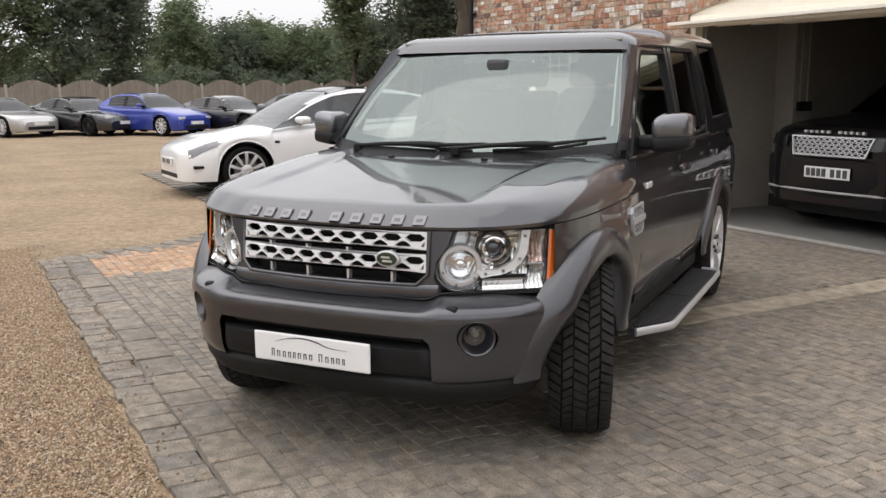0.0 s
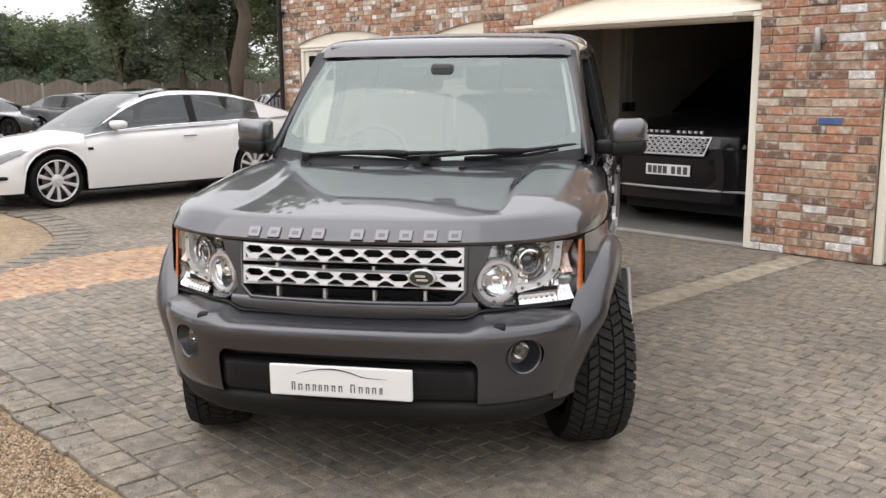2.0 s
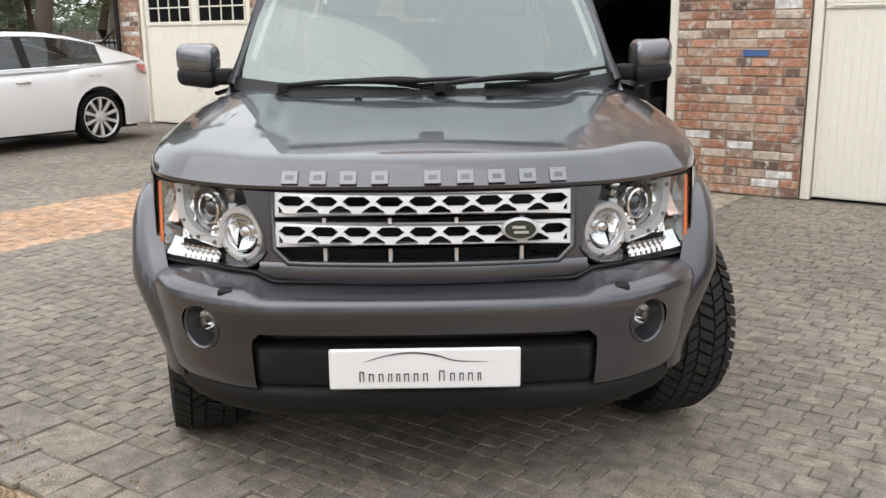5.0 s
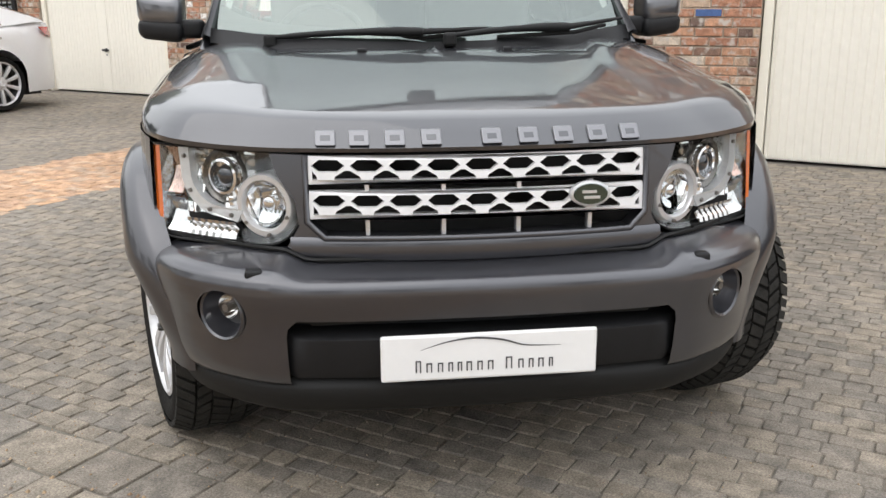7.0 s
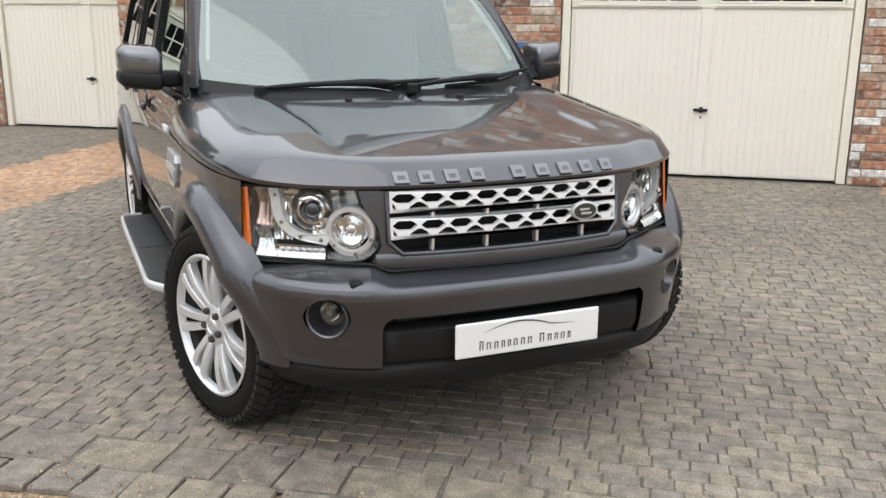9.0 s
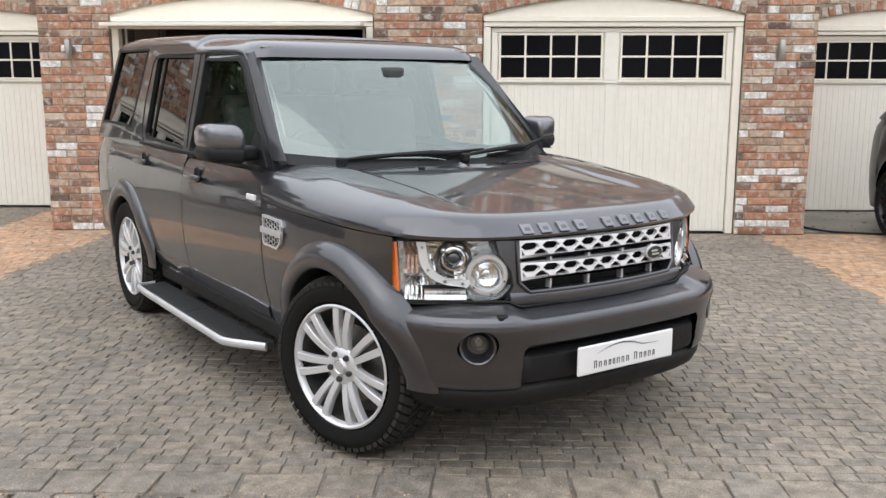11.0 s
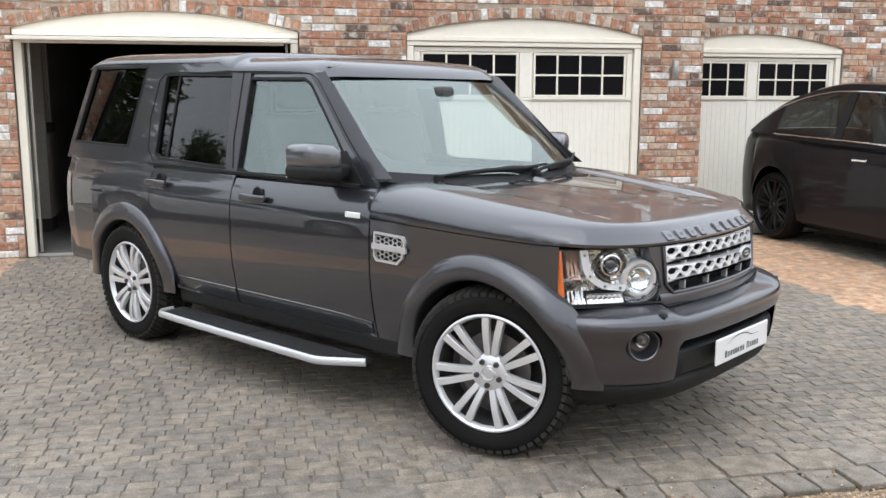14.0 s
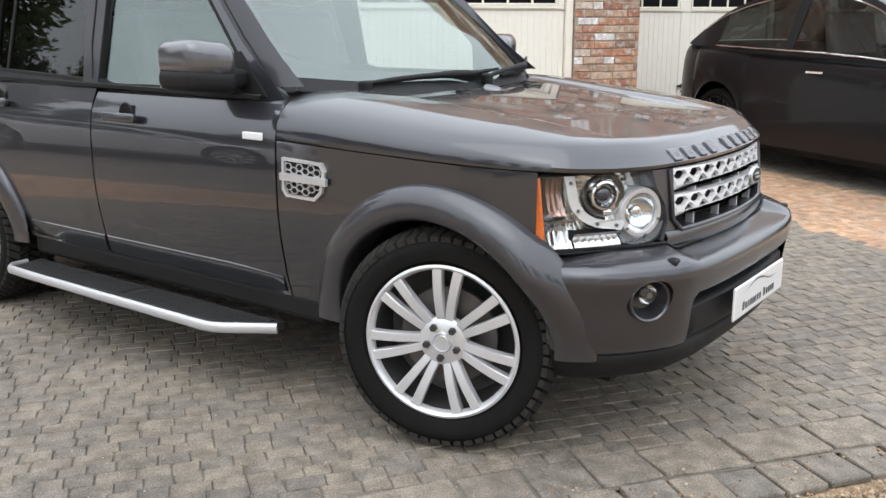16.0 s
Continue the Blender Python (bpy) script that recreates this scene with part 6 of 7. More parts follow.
# ---------------------------------------------------------------- other cars
PLAIN_TYRE = tyre_mesh(0.340, 0.235, 0.262, False)
DARK_ALLOY = mat("dark_alloy", (0.03, 0.03, 0.032), 0.3, 0.8, 0.1, 12)
TEN_SPOKE = rim_mesh(0.262, 10, 0.235, False, 0.006, None, (0.013, 0.024))
BLACK_SPOKE = rim_mesh(0.262, 7, 0.235, True, 0.006, DARK_ALLOY)
FIVE_SPOKE = rim_mesh(0.262, 5, 0.235, True, 0.0, SATIN)
DARK_GLASS = glass("dark_car_glass", (0.20, 0.21, 0.22), 0.05)


def plain_car(name, label, m, half, deck, low, width, cabin, roof, base, track, paint, rims, roof_mat=None, R=0.340, group="", trim=None, win=(0.30, 0.86), clear=None, handles=(0.36, 0.72)):
    """A car from its lines. deck: height of bonnet, waist and boot along it; low: its underside; width: half width along it, as a share;
    cabin: (y, z) of the windscreen's foot, roof front, roof rear and the rear glass's foot; roof: the same line in full."""
    car = thing(name, label, "car", m, group)
    y0, y1 = deck[0][0], deck[-1][0]
    arches = lambda y: max([low] + [R + 0.015 + math.sqrt(max(0, (R + 0.042) ** 2 - (y - c) ** 2)) if abs(y - c) < R + 0.042 else low for c in (0.0, base)])
    ys = sorted(set(list(y0 + (y1 - y0) * (0.5 - 0.5 * np.cos(np.linspace(0, math.pi, 80)))) + [c + d for c in (0.0, base) for d in np.linspace(-R - 0.06, R + 0.06, 25)]))
    rows = []
    for y in ys:
        if not y0 <= y <= y1:
            continue
        w, zt, zl = half * curve(width, y), curve(deck, y), arches(y)
        zl = min(zl, zt - 0.06)
        h = zt - zl
        r = [(w * (0.955 if zl == low else 1.0), y, zl), (w * 0.985, y, zl + h * 0.18), (w * 1.0, y, zl + h * 0.42), (w * 0.995, y, zl + h * 0.62), (w * 0.978, y, zl + h * 0.80), (w * 0.950, y, zl + h * 0.91), (w * 0.905, y, zl + h * 0.975), (w * 0.82, y, zt + 0.006), (w * 0.62, y, zt + 0.018), (w * 0.32, y, zt + 0.025), (0.0, y, zt + 0.027)]
        rows.append([(-a, b, c) for a, b, c in r] + [q for q in reversed(r[:-1])])
    bm = sheet(rows)
    for end in (rows[0], rows[-1]):
        bm.faces.new([bm.verts.new(p) for p in end])
    body = part("body", bm, paint, car, smooth=48)
    part("underside", boxes((-half * 0.72, half * 0.72, y0 + 0.25, y1 - 0.25, 0.16, 0.55), (-half * 0.93, half * 0.93, R + 0.1, base - R - 0.1, low - 0.02, 0.5)), TRIM, car)
    # cabin: glass shell, roof skin and pillars
    a, b, c, d = cabin
    rows, skin = [], []
    for y in np.linspace(a[0], d[0], 60):
        zr = curve(roof, y)
        zb = curve(deck, y) - 0.01
        w = half * curve(width, y)
        k = max(0.0, (zr - zb)) / max(0.2, (b[1] - zb))
        row = []
        for v in (0.0, 0.30, 0.62, 0.88, 0.97, 1.0):
            x = w * (0.935 - 0.235 * v * min(1, k))
            row.append((x, y, zb + (zr - zb) * v - 0.015 * (v > 0.98)))
        for u in (0.75, 0.4, 0.0):
            row.append((row[5][0] * u, y, zr + 0.018 * (1 - u * u)))
        rows.append([(-p, q, s) for p, q, s in row] + [q for q in reversed(row[:-1])])
    part("cabin_glass", sheet(rows), clear or DARK_GLASS, car, "car windows", smooth=50)
    up = Vector((0, 0, 0.006))
    top = [[Vector(p) * 1.0 + up for p in r[4:13]] for r in rows if b[0] - 0.05 <= r[0][1] <= c[0] + 0.1]
    part("roof", sheet(top), roof_mat or paint, car, smooth=50)
    # side window outline: pillars and roof rails lie over the glass
    for sgn in (-1, 1):
        bm = bmesh.new()
        line = [r for r in rows]
        at = lambda r, v: Vector((sgn * abs(lerp([(0, r[0][0]), (0.30, r[1][0]), (0.62, r[2][0]), (0.88, r[3][0]), (1.0, r[5][0])], v)) * 1.006 + sgn * 0.003, r[0][1], lerp([(0, r[0][2]), (0.30, r[1][2]), (0.62, r[2][2]), (0.88, r[3][2]), (1.0, r[5][2])], v)))
        sheet([[at(r, v) for v in (win[1], 0.94, 1.0)] for r in line], bm)
        sheet([[at(r, v) for v in (0.0, 0.06)] for r in line], bm)
        post = (b[0] + c[0]) / 2 + 0.05
        part("window_frame", bm, paint, car)
        bm = bmesh.new()
        sheet([[at(r, v) for v in np.linspace(0.06, win[1], 4)] for r in line if post - 0.09 < r[0][1] < post + 0.09] or [[at(line[30], v) for v in (0.1, 0.8)], [at(line[31], v) for v in (0.1, 0.8)]], bm)
        part("door_post", bm, TRIM, car)
        rear = [r for r in line if r[0][1] > c[0] + (d[0] - c[0]) * 0.42]
        if len(rear) > 1:
            bm = bmesh.new()
            sheet([[at(r, v) for v in np.linspace(0.0, win[1], 4)] for r in rear], bm)
            part("rear_pillar", bm, paint, car)
        if trim:
            part("window_trim", tube([at(r, win[1]) for r in line[5:-4]], 0.008, 6), trim, car, smooth=60)
            part("window_trim", tube([at(r, 0.075) + Vector((sgn * 0.004, 0, 0)) for r in line if r[0][1] < rear[0][0][1] + 0.05] if rear else [at(r, 0.075) for r in line], 0.009, 6), trim, car, smooth=60)
        # mirror, handles, door lines
        ym = a[0] + 0.42
        zm = curve(deck, ym) + 0.075
        bm = boxes((half * 0.925, half * 1.10, ym - 0.07, ym + 0.075, zm - 0.035, zm + 0.065), bevel=0.045, seg=4)
        for v in bm.verts:
            v.co.y += (v.co.x - half) * 0.5
        box(bm, half * 0.86, half * 0.97, ym - 0.02, ym + 0.03, zm - 0.05, zm - 0.025, bevel=0.008)
        part("door_mirror", flip(bm, sgn), paint, car, smooth=50)
        for k in handles:
            yh = a[0] + 0.45 + (d[0] - a[0] - 0.5) * k
            zh = curve(deck, yh) - 0.13
            part("door_handle", flip(boxes((half * curve(width, yh) * 0.985, half * curve(width, yh) * 0.985 + 0.014, yh - 0.10, yh + 0.10, zh - 0.012, zh + 0.012), bevel=0.005), sgn), trim or paint, car)
    sc = R / 0.340
    S = Matrix.Scale(sc, 4)
    places = []
    for y in (0.0, base):
        places += [T((-track, y, R)) @ S @ Matrix.Rotation(radians(17), 4, "X"), T((track, y, R)) @ S @ flipped]
    wheel_parts(car, places, PLAIN_TYRE, rims, 0.340, True, 0)
    return car


# the white saloon beside the wing
WID = [(-0.84, 0.48), (-0.82, 0.62), (-0.77, 0.745), (-0.68, 0.845), (-0.5, 0.925), (-0.2, 0.975), (0.3, 1.0), (2.8, 1.0), (3.3, 0.965), (3.6, 0.90), (3.78, 0.80), (3.85, 0.70)]
WDECK = [(-0.84, 0.46), (-0.82, 0.56), (-0.76, 0.625), (-0.66, 0.675), (-0.5, 0.735), (-0.2, 0.80), (0.2, 0.855), (0.55, 0.90), (1.2, 0.935), (2.4, 0.975), (3.1, 1.02), (3.5, 1.05), (3.78, 1.045), (3.85, 0.80)]
white = plain_car("saloon", "white electric saloon with a black glass roof parked on the paving", pose(-9.43, -3.38, 0, rz=1.5), 0.925,
                  WDECK, 0.21, WID,
                  ((0.38, 0.86), (1.35, 1.39), (2.45, 1.40), (3.66, 1.07)),
                  [(0.38, 0.87), (0.75, 1.10), (1.10, 1.29), (1.40, 1.395), (1.75, 1.44), (2.2, 1.432), (2.6, 1.385), (3.0, 1.29), (3.35, 1.175), (3.66, 1.07)], 2.875, 0.80, WHITE_PAINT, TEN_SPOKE, DARK_GLASS, clear=glass("pale_tinted_glass", (0.34, 0.36, 0.36), 0.06), trim=CHROME)
for sgn in (-1, 1):
    hug = lambda y, f, dz: (sgn * (0.925 * lerp(WID, y) * f + 0.006), y - 0.004, lerp(WDECK, y) + dz)
    rows = [[hug(y, 0.985, -0.050 - 0.075 * k), hug(y, 0.972, -0.040 - 0.045 * k), hug(y, 0.952, -0.028 - 0.012 * k), hug(y, 0.925, -0.010)] for k, y in ((0.0, -0.30), (0.25, -0.40), (0.5, -0.50), (0.8, -0.60), (1.0, -0.68), (0.9, -0.735))]
    part("headlamp", sheet(rows), mat("smoked_lamp", (0.20, 0.20, 0.21), 0.15, 0.2, 0.3, 30, coat=1), white, "slim swept headlamp")
    part("bumper_vent", flip(boxes((0.68, 0.835, -0.700, -0.560, 0.385, 0.428), bevel=0.012), sgn), PLASTIC, white)
    rows = [[(sgn * x, y, z) for x, y, z in r] for r in (((0.60, 3.82, 0.97), (0.75, 3.74, 0.98), (0.86, 3.50, 0.99)), ((0.62, 3.825, 0.87), (0.78, 3.745, 0.86), (0.865, 3.60, 0.89)))]
    part("tail_lamp", sheet(rows), RED_LENS, white)
    part("wing_camera", flip(boxes((0.905, 0.925, 0.40, 0.47, 0.70, 0.735), bevel=0.008), sgn), PLASTIC, white)
part("front_intake", boxes((-0.46, 0.46, -0.845, -0.78, 0.24, 0.315), bevel=0.02), PLASTIC, white)
part("number_plate", boxes((-0.26, 0.26, -0.868, -0.845, 0.40, 0.51), bevel=0.004), PLATE_WHITE, white)
for x in (-0.18, -0.08, 0.06, 0.16):
    part("plate_bar", boxes((x - 0.035, x + 0.035, -0.872, -0.868, 0.425, 0.485)), INK, white)

# the black crossover by the far wing
WID2 = [(-0.92, 0.60), (-0.82, 0.80), (-0.6, 0.92), (-0.2, 0.98), (0.3, 1.0), (2.9, 1.0), (3.2, 0.97), (3.5, 0.915), (3.7, 0.85), (3.86, 0.70)]
black = plain_car("crossover", "black electric crossover with chrome window trim parked by the garages", pose(5.13, -3.22, 0, rz=4), 0.985,
                  [(-0.92, 0.62), (-0.8, 0.76), (-0.4, 0.90), (0.2, 1.00), (0.6, 1.05), (1.4, 1.075), (2.6, 1.11), (3.3, 1.15), (3.66, 1.165), (3.78, 1.12), (3.84, 0.95), (3.86, 0.62)], 0.26, WID2,
                  ((0.30, 1.0), (1.35, 1.60), (2.6, 1.66), (3.62, 1.165)),
                  [(0.30, 1.02), (0.8, 1.32), (1.3, 1.58), (1.7, 1.67), (2.2, 1.685), (2.7, 1.625), (3.1, 1.50), (3.38, 1.345), (3.62, 1.180)], 2.965, 0.83, DULL_BLACK, BLACK_SPOKE, DARK_GLASS, 0.375, trim=CHROME, clear=glass("crossover_glass", (0.24, 0.26, 0.26), 0.05), handles=(0.31,))
car_seat(black, -0.38, 1.75, 0.5, SEAT_WHITE, 0.60)
car_seat(black, 0.38, 1.75, 0.5, SEAT_WHITE, 0.60)

# the black off-roader inside the open garage
WID3 = [(-0.86, 0.62), (-0.80, 0.76), (-0.66, 0.88), (-0.4, 0.965), (0.0, 1.0), (3.4, 1.0), (3.9, 0.97), (4.1, 0.9)]
dark_offroader = plain_car("off_roader", "black luxury off-roader with a silver mesh grille standing in the garage", pose(-2.28, 1.38, 0), 0.98,
                  [(-0.86, 0.86), (-0.82, 0.96), (-0.7, 1.02), (-0.3, 1.07), (0.4, 1.12), (0.7, 1.15), (3.9, 1.20), (4.1, 1.0)], 0.30, WID3,
                  ((0.55, 1.13), (1.35, 1.74), (3.6, 1.80), (4.0, 1.25)),
                  [(0.55, 1.15), (1.0, 1.50), (1.35, 1.74), (1.8, 1.82), (3.5, 1.80), (3.8, 1.6), (4.0, 1.25)], 2.92, 0.84, DULL_BLACK, FIVE_SPOKE, None, 0.38)
gr = [(-0.47, 0.955), (-0.41, 0.768), (0.41, 0.768), (0.47, 0.955)]
gi = [(-0.452, 0.945), (-0.400, 0.779), (0.400, 0.779), (0.452, 0.945)]
front_face = lambda u, v, d: (u, -0.925 + 0.10 * u * u + (v - 0.8) * 0.22 + d, v)
part("grille_frame", plate(gr, [gi], front_face, 0.03), SATIN, dark_offroader, "silver grille frame")
part("grille_backing", plate(gr, [], lambda u, v, d: front_face(u, v, d + 0.02), 0.01), TRIM, dark_offroader)
bm = bmesh.new()
for r in range(5):
    for k in range(14):
        cx, cz = -0.44 + k * 0.068 + 0.034 * (r % 2), 0.796 + r * 0.033
        if abs(cx) > 0.380 + (cz - 0.78) * 0.3:
            continue
        six = lambda a, b: [(cx - a, cz), (cx - a * 0.5, cz - b), (cx + a * 0.5, cz - b), (cx + a, cz), (cx + a * 0.5, cz + b), (cx - a * 0.5, cz + b)]
        plate(six(0.036, 0.0155), [six(0.029, 0.0105)], lambda u, v, d: front_face(u, v, d + 0.004), 0.008, bm)
part("grille_mesh", bm, SATIN, dark_offroader, "silver hexagon mesh")
rp = part("number_plate", boxes((-0.26, 0.26, -0.915, -0.90, 0.555, 0.665), bevel=0.004), PLATE_WHITE, dark_offroader, "white number plate with dark bars")
for x in (-0.21, -0.15, -0.09, -0.03, 0.07, 0.14, 0.21):
    part("plate_bar", boxes((x - 0.023, x + 0.023, -0.919, -0.915, 0.572, 0.648)), INK, rp)
part("bumper_strip", sheet([[(x, -0.893 + 0.12 * x * x + 0.45 * max(0, abs(x) - 0.5) ** 2 + o, z) for o, z in ((0.0, 0.437), (-0.014, 0.430), (-0.014, 0.420), (0.0, 0.412))] for x in np.linspace(-0.82, 0.82, 25)]), SATIN, dark_offroader, "bright strip along the bumper")
part("bumper", sheet([[(x, -0.890 + 0.12 * x * x + 0.45 * max(0, abs(x) - 0.5) ** 2 + o, z) for o, z in ((0.10, 0.78), (0.0, 0.74), (-0.005, 0.55), (0.01, 0.44), (0.02, 0.38), (0.10, 0.30))] for x in np.linspace(-0.84, 0.84, 25)]), DULL_BLACK, dark_offroader, smooth=50)
for k, x in enumerate((-0.30, -0.235, -0.17, -0.105, -0.04, 0.09, 0.155, 0.22, 0.285, 0.35)):
    part("raised_block", boxes((x - 0.016, x + 0.016, -0.878, -0.85, 0.985, 1.010), bevel=0.002), SATIN, dark_offroader)
for sgn in (-1, 1):
    rows = [[(sgn * x, y, z) for x, y, z in r] for r in (((0.46, -0.855, 0.945), (0.66, -0.80, 0.955), (0.82, -0.70, 0.96), (0.90, -0.52, 0.97)), ((0.44, -0.885, 0.835), (0.66, -0.835, 0.84), (0.84, -0.73, 0.85), (0.915, -0.55, 0.90)))]
    part("headlamp", sheet(rows), DARK_GLASS, dark_offroader, "dark headlamp")

# the row by the fence, and cars behind
SALOON = [(-0.80, 0.55), (-0.7, 0.68), (-0.3, 0.80), (0.3, 0.90), (0.7, 0.94), (2.6, 0.98), (3.3, 1.03), (3.7, 1.02), (3.82, 0.75)]
SAL_ROOF = [(0.55, 0.94), (1.35, 1.38), (1.7, 1.42), (2.3, 1.41), (2.7, 1.32), (3.25, 1.05)]
COUPE = [(-0.85, 0.48), (-0.72, 0.62), (-0.2, 0.74), (0.5, 0.82), (2.2, 0.90), (3.0, 0.95), (3.5, 0.90), (3.65, 0.68)]
COU_ROOF = [(0.6, 0.84), (1.35, 1.22), (1.75, 1.28), (2.2, 1.24), (3.1, 0.96)]
WIDS = [(-0.82, 0.65), (-0.7, 0.82), (-0.4, 0.94), (0.1, 1.0), (2.9, 1.0), (3.5, 0.93), (3.82, 0.78)]
for nm, lb, x, y, rz, paint, low_car in (("sports_car", "silver sports car parked by the fence", -28.0, -4.65, 120, SILVER_PAINT, True), ("coupe", "dark grey coupe parked by the fence", -27.3, -2.25, 120, BLACK_PAINT, True),
                                         ("saloon", "blue saloon car parked by the fence", -25.9, -0.35, 120, BLUE_PAINT, False), ("coupe", "black coupe parked by the fence", -25.2, 2.1, 122, BLACK_PAINT, True),
                                         ("estate_car", "dark grey car parked behind the white saloon", -22.6, 4.0, 116, GREY_PAINT, False), ("saloon", "grey car parked behind the wing", -20.5, 6.6, 110, GREY_PAINT, False), ("hatchback", "silver car parked behind the railing", -15.2, 5.0, 70, SILVER_PAINT, False)):
    if low_car:
        c = plain_car(nm, lb, pose(x, y, 0, rz=rz) @ Matrix.Scale(0.92, 4), 0.93, COUPE, 0.18, WIDS, ((0.6, 0.84), (1.35, 1.22), (2.2, 1.24), (3.1, 0.96)), COU_ROOF, 2.55, 0.80, paint, TEN_SPOKE if "silver" in lb else BLACK_SPOKE, group="cars along the fence")
    else:
        c = plain_car(nm, lb, pose(x, y, 0, rz=rz) @ Matrix.Scale(0.90, 4), 0.91, SALOON, 0.20, WIDS, ((0.55, 0.94), (1.35, 1.38), (2.3, 1.41), (3.25, 1.05)), SAL_ROOF, 2.80, 0.78, paint, TEN_SPOKE, group="cars along the fence")
    part("number_plate", boxes((-0.26, 0.26, -0.875, -0.80, 0.38, 0.49)), PLATE_WHITE, c)
    part("front_intake", boxes((-0.5, 0.5, -0.868, -0.78, 0.24, 0.34)), PLASTIC, c)
    for sgn in (-1, 1):
        part("headlamp", flip(boxes((0.46, 0.72, -0.78, -0.62, 0.55, 0.64), bevel=0.03), sgn), LENS if "silver" in lb else SATIN, c)

# cars across the yard, mirrored in the doors of the grey one
for nm, lb, x, y, rz, paint in (("estate_car", "dark grey car parked across the yard", -8.6, -17.5, 205, GREY_PAINT), ("hatchback", "silver car parked across the yard", -12.6, -15.2, 215, SILVER_PAINT), ("saloon", "black car parked across the yard", -16.4, -12.6, 220, BLACK_PAINT)):
    plain_car(nm, lb, pose(x, y, 0, rz=rz), 0.91, SALOON, 0.20, WIDS, ((0.55, 0.94), (1.35, 1.38), (2.3, 1.41), (3.25, 1.05)), SAL_ROOF, 2.80, 0.78, paint, TEN_SPOKE, group="cars across the yard")

# ---------------------------------------------------------------- fence, railing, trees
fence = thing("fence", "weathered timber fence with bowed tops between concrete posts", "fence", pose(0, 0, 0))
P0, P1 = Vector((-33.0, -22.0, 0)), Vector((-39.5, 26.0, 0))
run = (P1 - P0)
count = int(run.length / 1.93)
board_me = []
for k in range(15):
    zt = 1.48 + 0.30 * math.sin(math.pi * (k + 0.5) / 15)
    board_me.append(make("fence_board", boxes((k * 0.122, k * 0.122 + 0.116, -0.008 + 0.010 * (k % 2), 0.012 + 0.010 * (k % 2), 0.05, zt)), FENCE_WOOD))
rail_me = make("fence_rail", boxes((0, 1.83, 0.024, 0.054, 1.2, 1.28)), FENCE_WOOD)
post_me = make("fence_post", boxes((-0.05, 0.05, -0.05, 0.05, 0, 1.62), bevel=0.01), CONCRETE)
turn = math.atan2(run.y, run.x)
for k in range(count):
    m = T(P0 + run * (k / count)) @ Matrix.Rotation(turn, 4, "Z")
    part("fence_post", post_me, CONCRETE, fence).matrix_basis = m
    panel = part("fence_panel", rail_me, FENCE_WOOD, fence)
    panel.matrix_basis = m @ T((0.05, 0, 0))
    for me in board_me:
        part("fence_board", me, FENCE_WOOD, panel)

rail = thing("railing", "black iron stair railing beside the building", "railing", pose(-13.6, 2.5, 0))
part("top_rail", tube([(0, 0, 0.75), (2.4, 0, 2.15)], 0.025, 8), IRON, rail)
part("bottom_rail", tube([(0, 0, 0.15), (2.4, 0, 0.9)], 0.015, 8), IRON, rail)
for k in range(17):
    x = 0.08 + k * 0.14
    part("baluster", boxes((x - 0.008, x + 0.008, -0.008, 0.008, 0.0, 0.74 + x * 0.583)), IRON, rail)


def leaves(rnd, n_clumps, centre, radii, per, size, bm_v, bm_f, hollow=0.55, flat=1.0):
    for _ in range(n_clumps):
        while True:
            p = Vector((rnd.uniform(-1, 1), rnd.uniform(-1, 1), rnd.uniform(-1, 1)))
            if hollow < p.length < 1.0 + 0.10 * rnd.random():
                break
        k = 0.78 + 0.34 * noise.noise(Vector((p.x * 2.2 + centre[0], p.y * 2.2 + centre[1], p.z * 2.2)))
        c = Vector((centre[0] + p.x * radii[0] * k, centre[1] + p.y * radii[1] * k, centre[2] + p.z * radii[2] * k))
        rr = max(size, 0.24) * rnd.uniform(1.2, 2.8)
        for _ in range(per):
            q = c + Vector((rnd.gauss(0, rr * 0.55), rnd.gauss(0, rr * 0.55), rnd.gauss(0, rr * 0.4)))
            a, b = rnd.uniform(0, 6.28), rnd.uniform(-0.9, 0.9)
            u = Vector((math.cos(a), math.sin(a), b * 0.5)) * size * rnd.uniform(0.5, 1.0)
            v = Vector((-math.sin(a) * 0.4, math.cos(a) * 0.4, rnd.uniform(-1, 1))) * size * rnd.uniform(0.3, 0.6)
            o = len(bm_v)
            bm_v += [tuple(q - u), tuple(q + v * 0.8), tuple(q + u), tuple(q - v)]
            bm_f.append((o, o + 1, o + 2, o + 3))


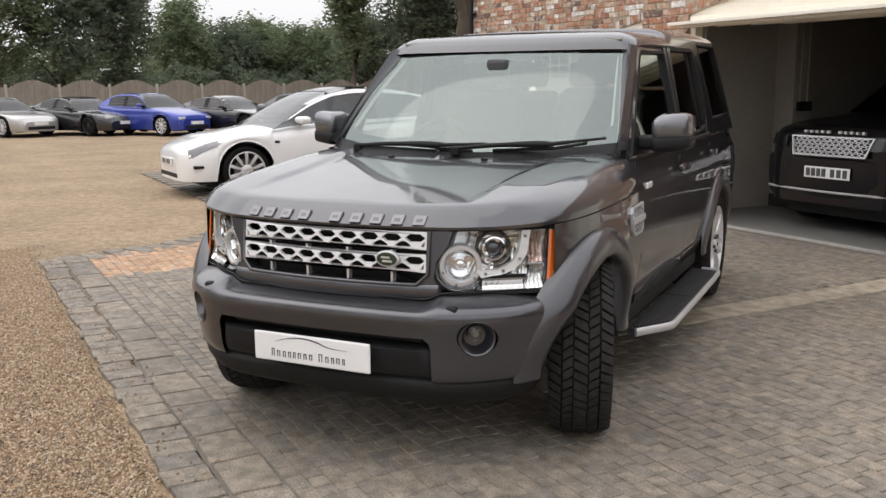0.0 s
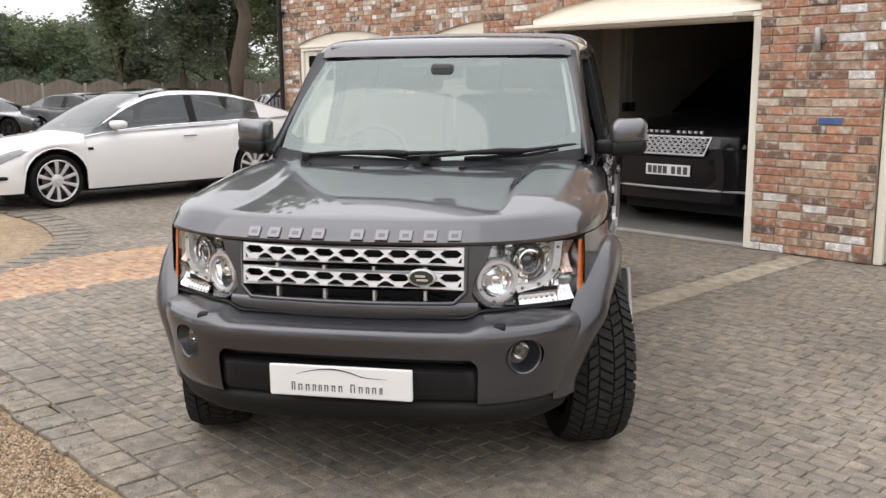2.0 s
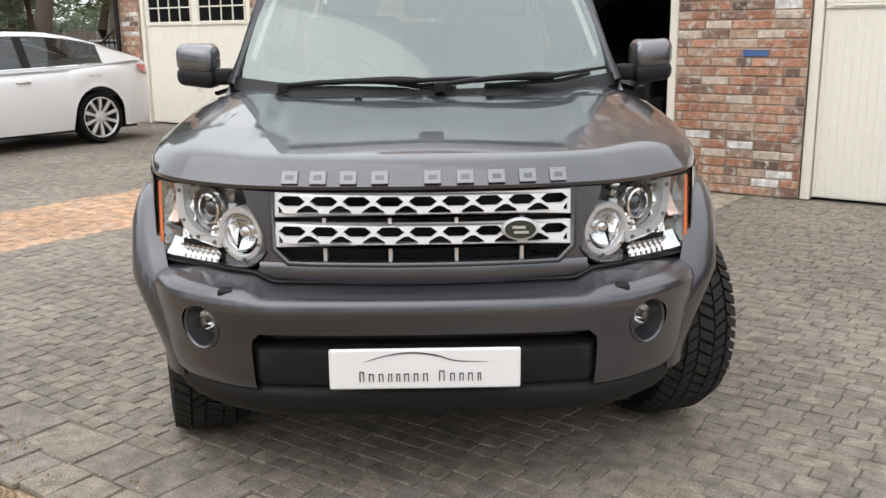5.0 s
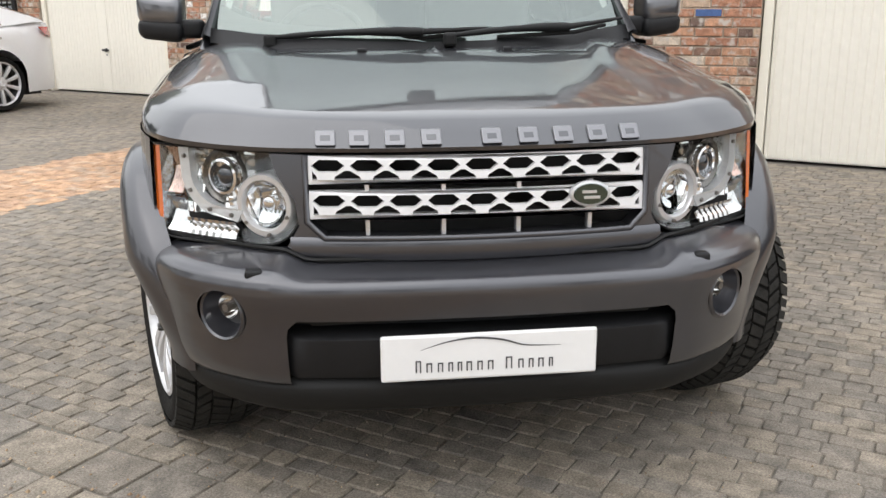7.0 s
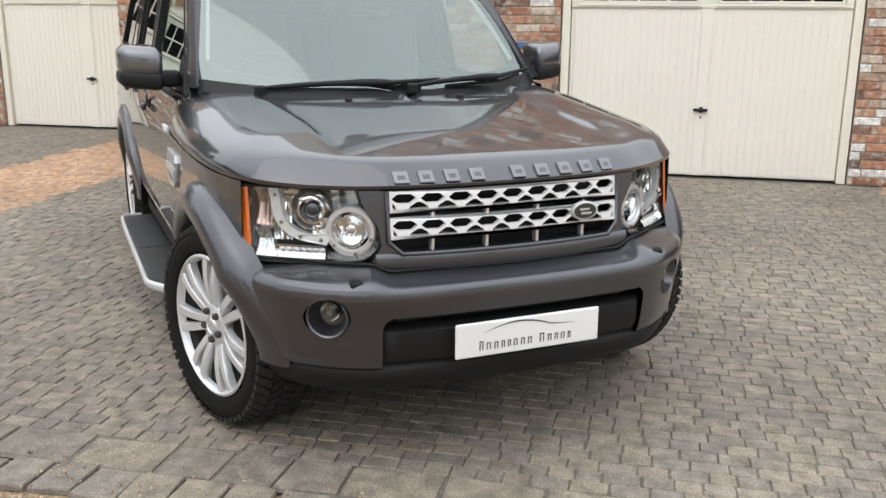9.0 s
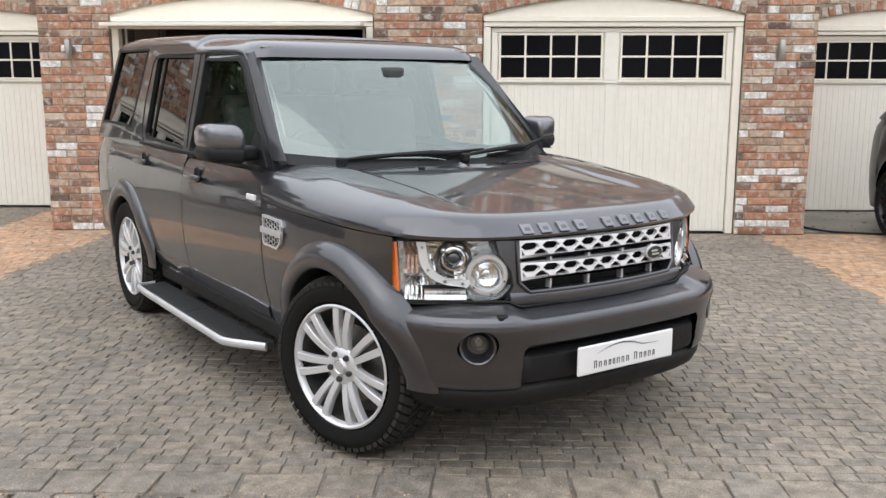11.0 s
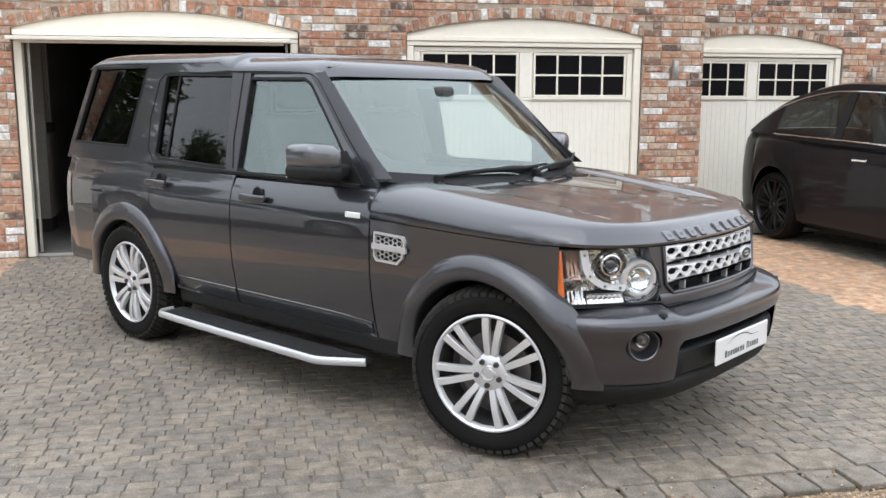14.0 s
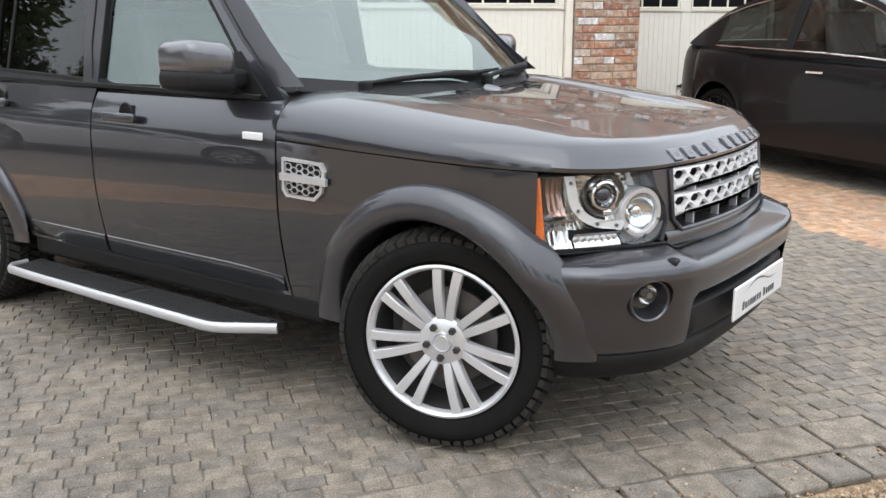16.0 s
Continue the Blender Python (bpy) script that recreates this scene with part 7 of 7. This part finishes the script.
def tree(x, y, h, r, material, label, seed, trunk=0.22, slim=False, low=0.22, dens=1.0, size=0.20):
    rnd = random.Random(seed)
    t = thing("tree", label, "tree", pose(x, y, 0))
    bend = [Vector((rnd.uniform(-0.15, 0.15) * k, rnd.uniform(-0.15, 0.15) * k, h * 0.9 * k / 6)) for k in range(7)]
    bm = tube(bend, [trunk * (1.15 - 0.16 * k) for k in range(7)], 9)
    for _ in range(9):
        k = rnd.uniform(0.25, 0.85)
        s = bend[int(k * 6)]
        a = rnd.uniform(0, 6.28)
        e = s + Vector((math.cos(a) * r * 0.6, math.sin(a) * r * 0.6, h * (0.22 if slim else 0.14)))
        tube([s, s.lerp(e, 0.5) + Vector((0, 0, 0.2)), e], [trunk * 0.4, trunk * 0.25, trunk * 0.1], 6, bm)
    part("trunk", bm, BARK, t, smooth=60)
    vs, fs = [], []
    zc, rz = h * (0.5 + low / 2), h * (0.5 - low / 2)
    leaves(rnd, int(150 * dens), (0, 0, zc), (r, r, rz), 60 if size < 0.2 else 34, size, vs, fs, 0.35)
    for _ in range(3):
        a = rnd.uniform(0, 6.28)
        leaves(rnd, int(30 * dens), (math.cos(a) * r * 0.5, math.sin(a) * r * 0.5, rnd.uniform(zc - rz * 0.4, zc + rz * 0.7)), (r * 0.6, r * 0.6, rz * 0.35), 34, size, vs, fs, 0.2)
    mass("crown", vs, fs, material, t)
    return t


rt = random.Random(11)
spots = [(-42, -18, 10, 3.8), (-42, -12.5, 9.5, 3.8), (-41.5, -8, 9.6, 3.4), (-42, -4.6, 9.4, 3.0), (-43, -1.8, 9.2, 2.6), (-44, 0.9, 9.0, 1.9), (-50, 5.4, 7.1, 1.7), (-52, 8.4, 6.0, 2.4), (-54, 11.2, 6.4, 2.4), (-51, 12.6, 5.8, 2.4), (-55, 16.0, 6.0, 2.8), (-46, 15.2, 6.4, 2.2),
         (-38, 10.6, 10.5, 0.95), (-36, 12.9, 10.5, 1.9), (-36.5, 15.6, 10.5, 2.4), (-33, 16.8, 11, 2.4), (-30, 19, 11, 2.8), (-27, 17, 11, 2.4), (-24.5, 20, 11, 2.8), (-21, 17, 11, 2.6), (-18, 21, 12, 4.0), (-37, 26, 12, 4.2), (-46, 20, 9, 4.0)]
tree(-25.4, 9.3, 12.5, 2.6, LEAF_MID, "tall tree with bare forked trunk by the yard", 91, 0.27, True, 0.45, 0.8, 0.24)
tree(-24.2, 11.0, 12.5, 2.6, LEAF_MID, "tall tree with bare forked trunk by the yard", 92, 0.22, True, 0.40, 0.8, 0.24)
for k, (x, y, h, r) in enumerate(spots):
    tree(x, y, h, r, LEAF_DARK if k % 3 and k != 8 else LEAF_MID, "tall leafy tree behind the fence", 100 + k, 0.2, h > 9.9, 0.06 if h < 9.9 else 0.14, 1.25, 0.155)
# tall trees across the yard, behind the camera
for k, (x, y, h, r) in enumerate([(-30, -36, 12, 4.5), (-20, -40, 13, 5), (-9, -38, 11, 4.2), (2, -42, 13, 5), (13, -38, 12, 4.6), (25, -40, 13, 5), (-38, -26, 12, 4.6), (34, -28, 12, 4.5)]):
    tree(x, y, h, r, LEAF_DARK, "tall leafy tree across the yard", 300 + k, 0.25, False, 0.1, 0.7, 0.34)
vs, fs = [], []
for k in range(70):
    a = k / 69
    c = P0.lerp(P1, a) * 1.10 + Vector((-5 - rt.uniform(0, 6), 0, 1.2))
    leaves(rt, 16, c, (2.6, 2.6, 1.9 + rt.uniform(-0.5, 0.7)), 70, 0.17, vs, fs, 0.2)
mass("hedge", vs, fs, LEAF_DARK, None, "dense dark undergrowth and wood behind the fence", "bushes", "stuff")
vs, fs = [], []
for k in range(60):
    c = Vector((-95 + rt.uniform(-6, 6), -60 + k * 2.6, 2.4))
    leaves(rt, 20, c, (5, 5, 3.8 + rt.uniform(-1, 1.2)), 40, 0.50, vs, fs, 0.2)
mass("distant_woods", vs, fs, LEAF_MID, None, "distant woodland on rising ground", "woods", "stuff")

# bricks of the pier between the two garages, one by one
for wall, s, z, w in single_bricks:
    ob = part("brick", brick_mesh(w), BRICK, wall)
    key = round(w * 50) / 50
    ob.location = (s, 0, z)
    ob.scale = (w / key, 1, 1)
blue = [b for b in single_bricks if b[1] <= -0.465 - LEFT <= b[1] + b[3] and b[2] <= 1.192 <= b[2] + 0.076]
for wall, s, z, w in blue[:1]:
    part("brick", boxes((s + 0.004, s + w - 0.004, -0.009, 0.0, z + 0.005, z + 0.060), bevel=0.003), BLUE_BRICK, wall, "blue painted brick")
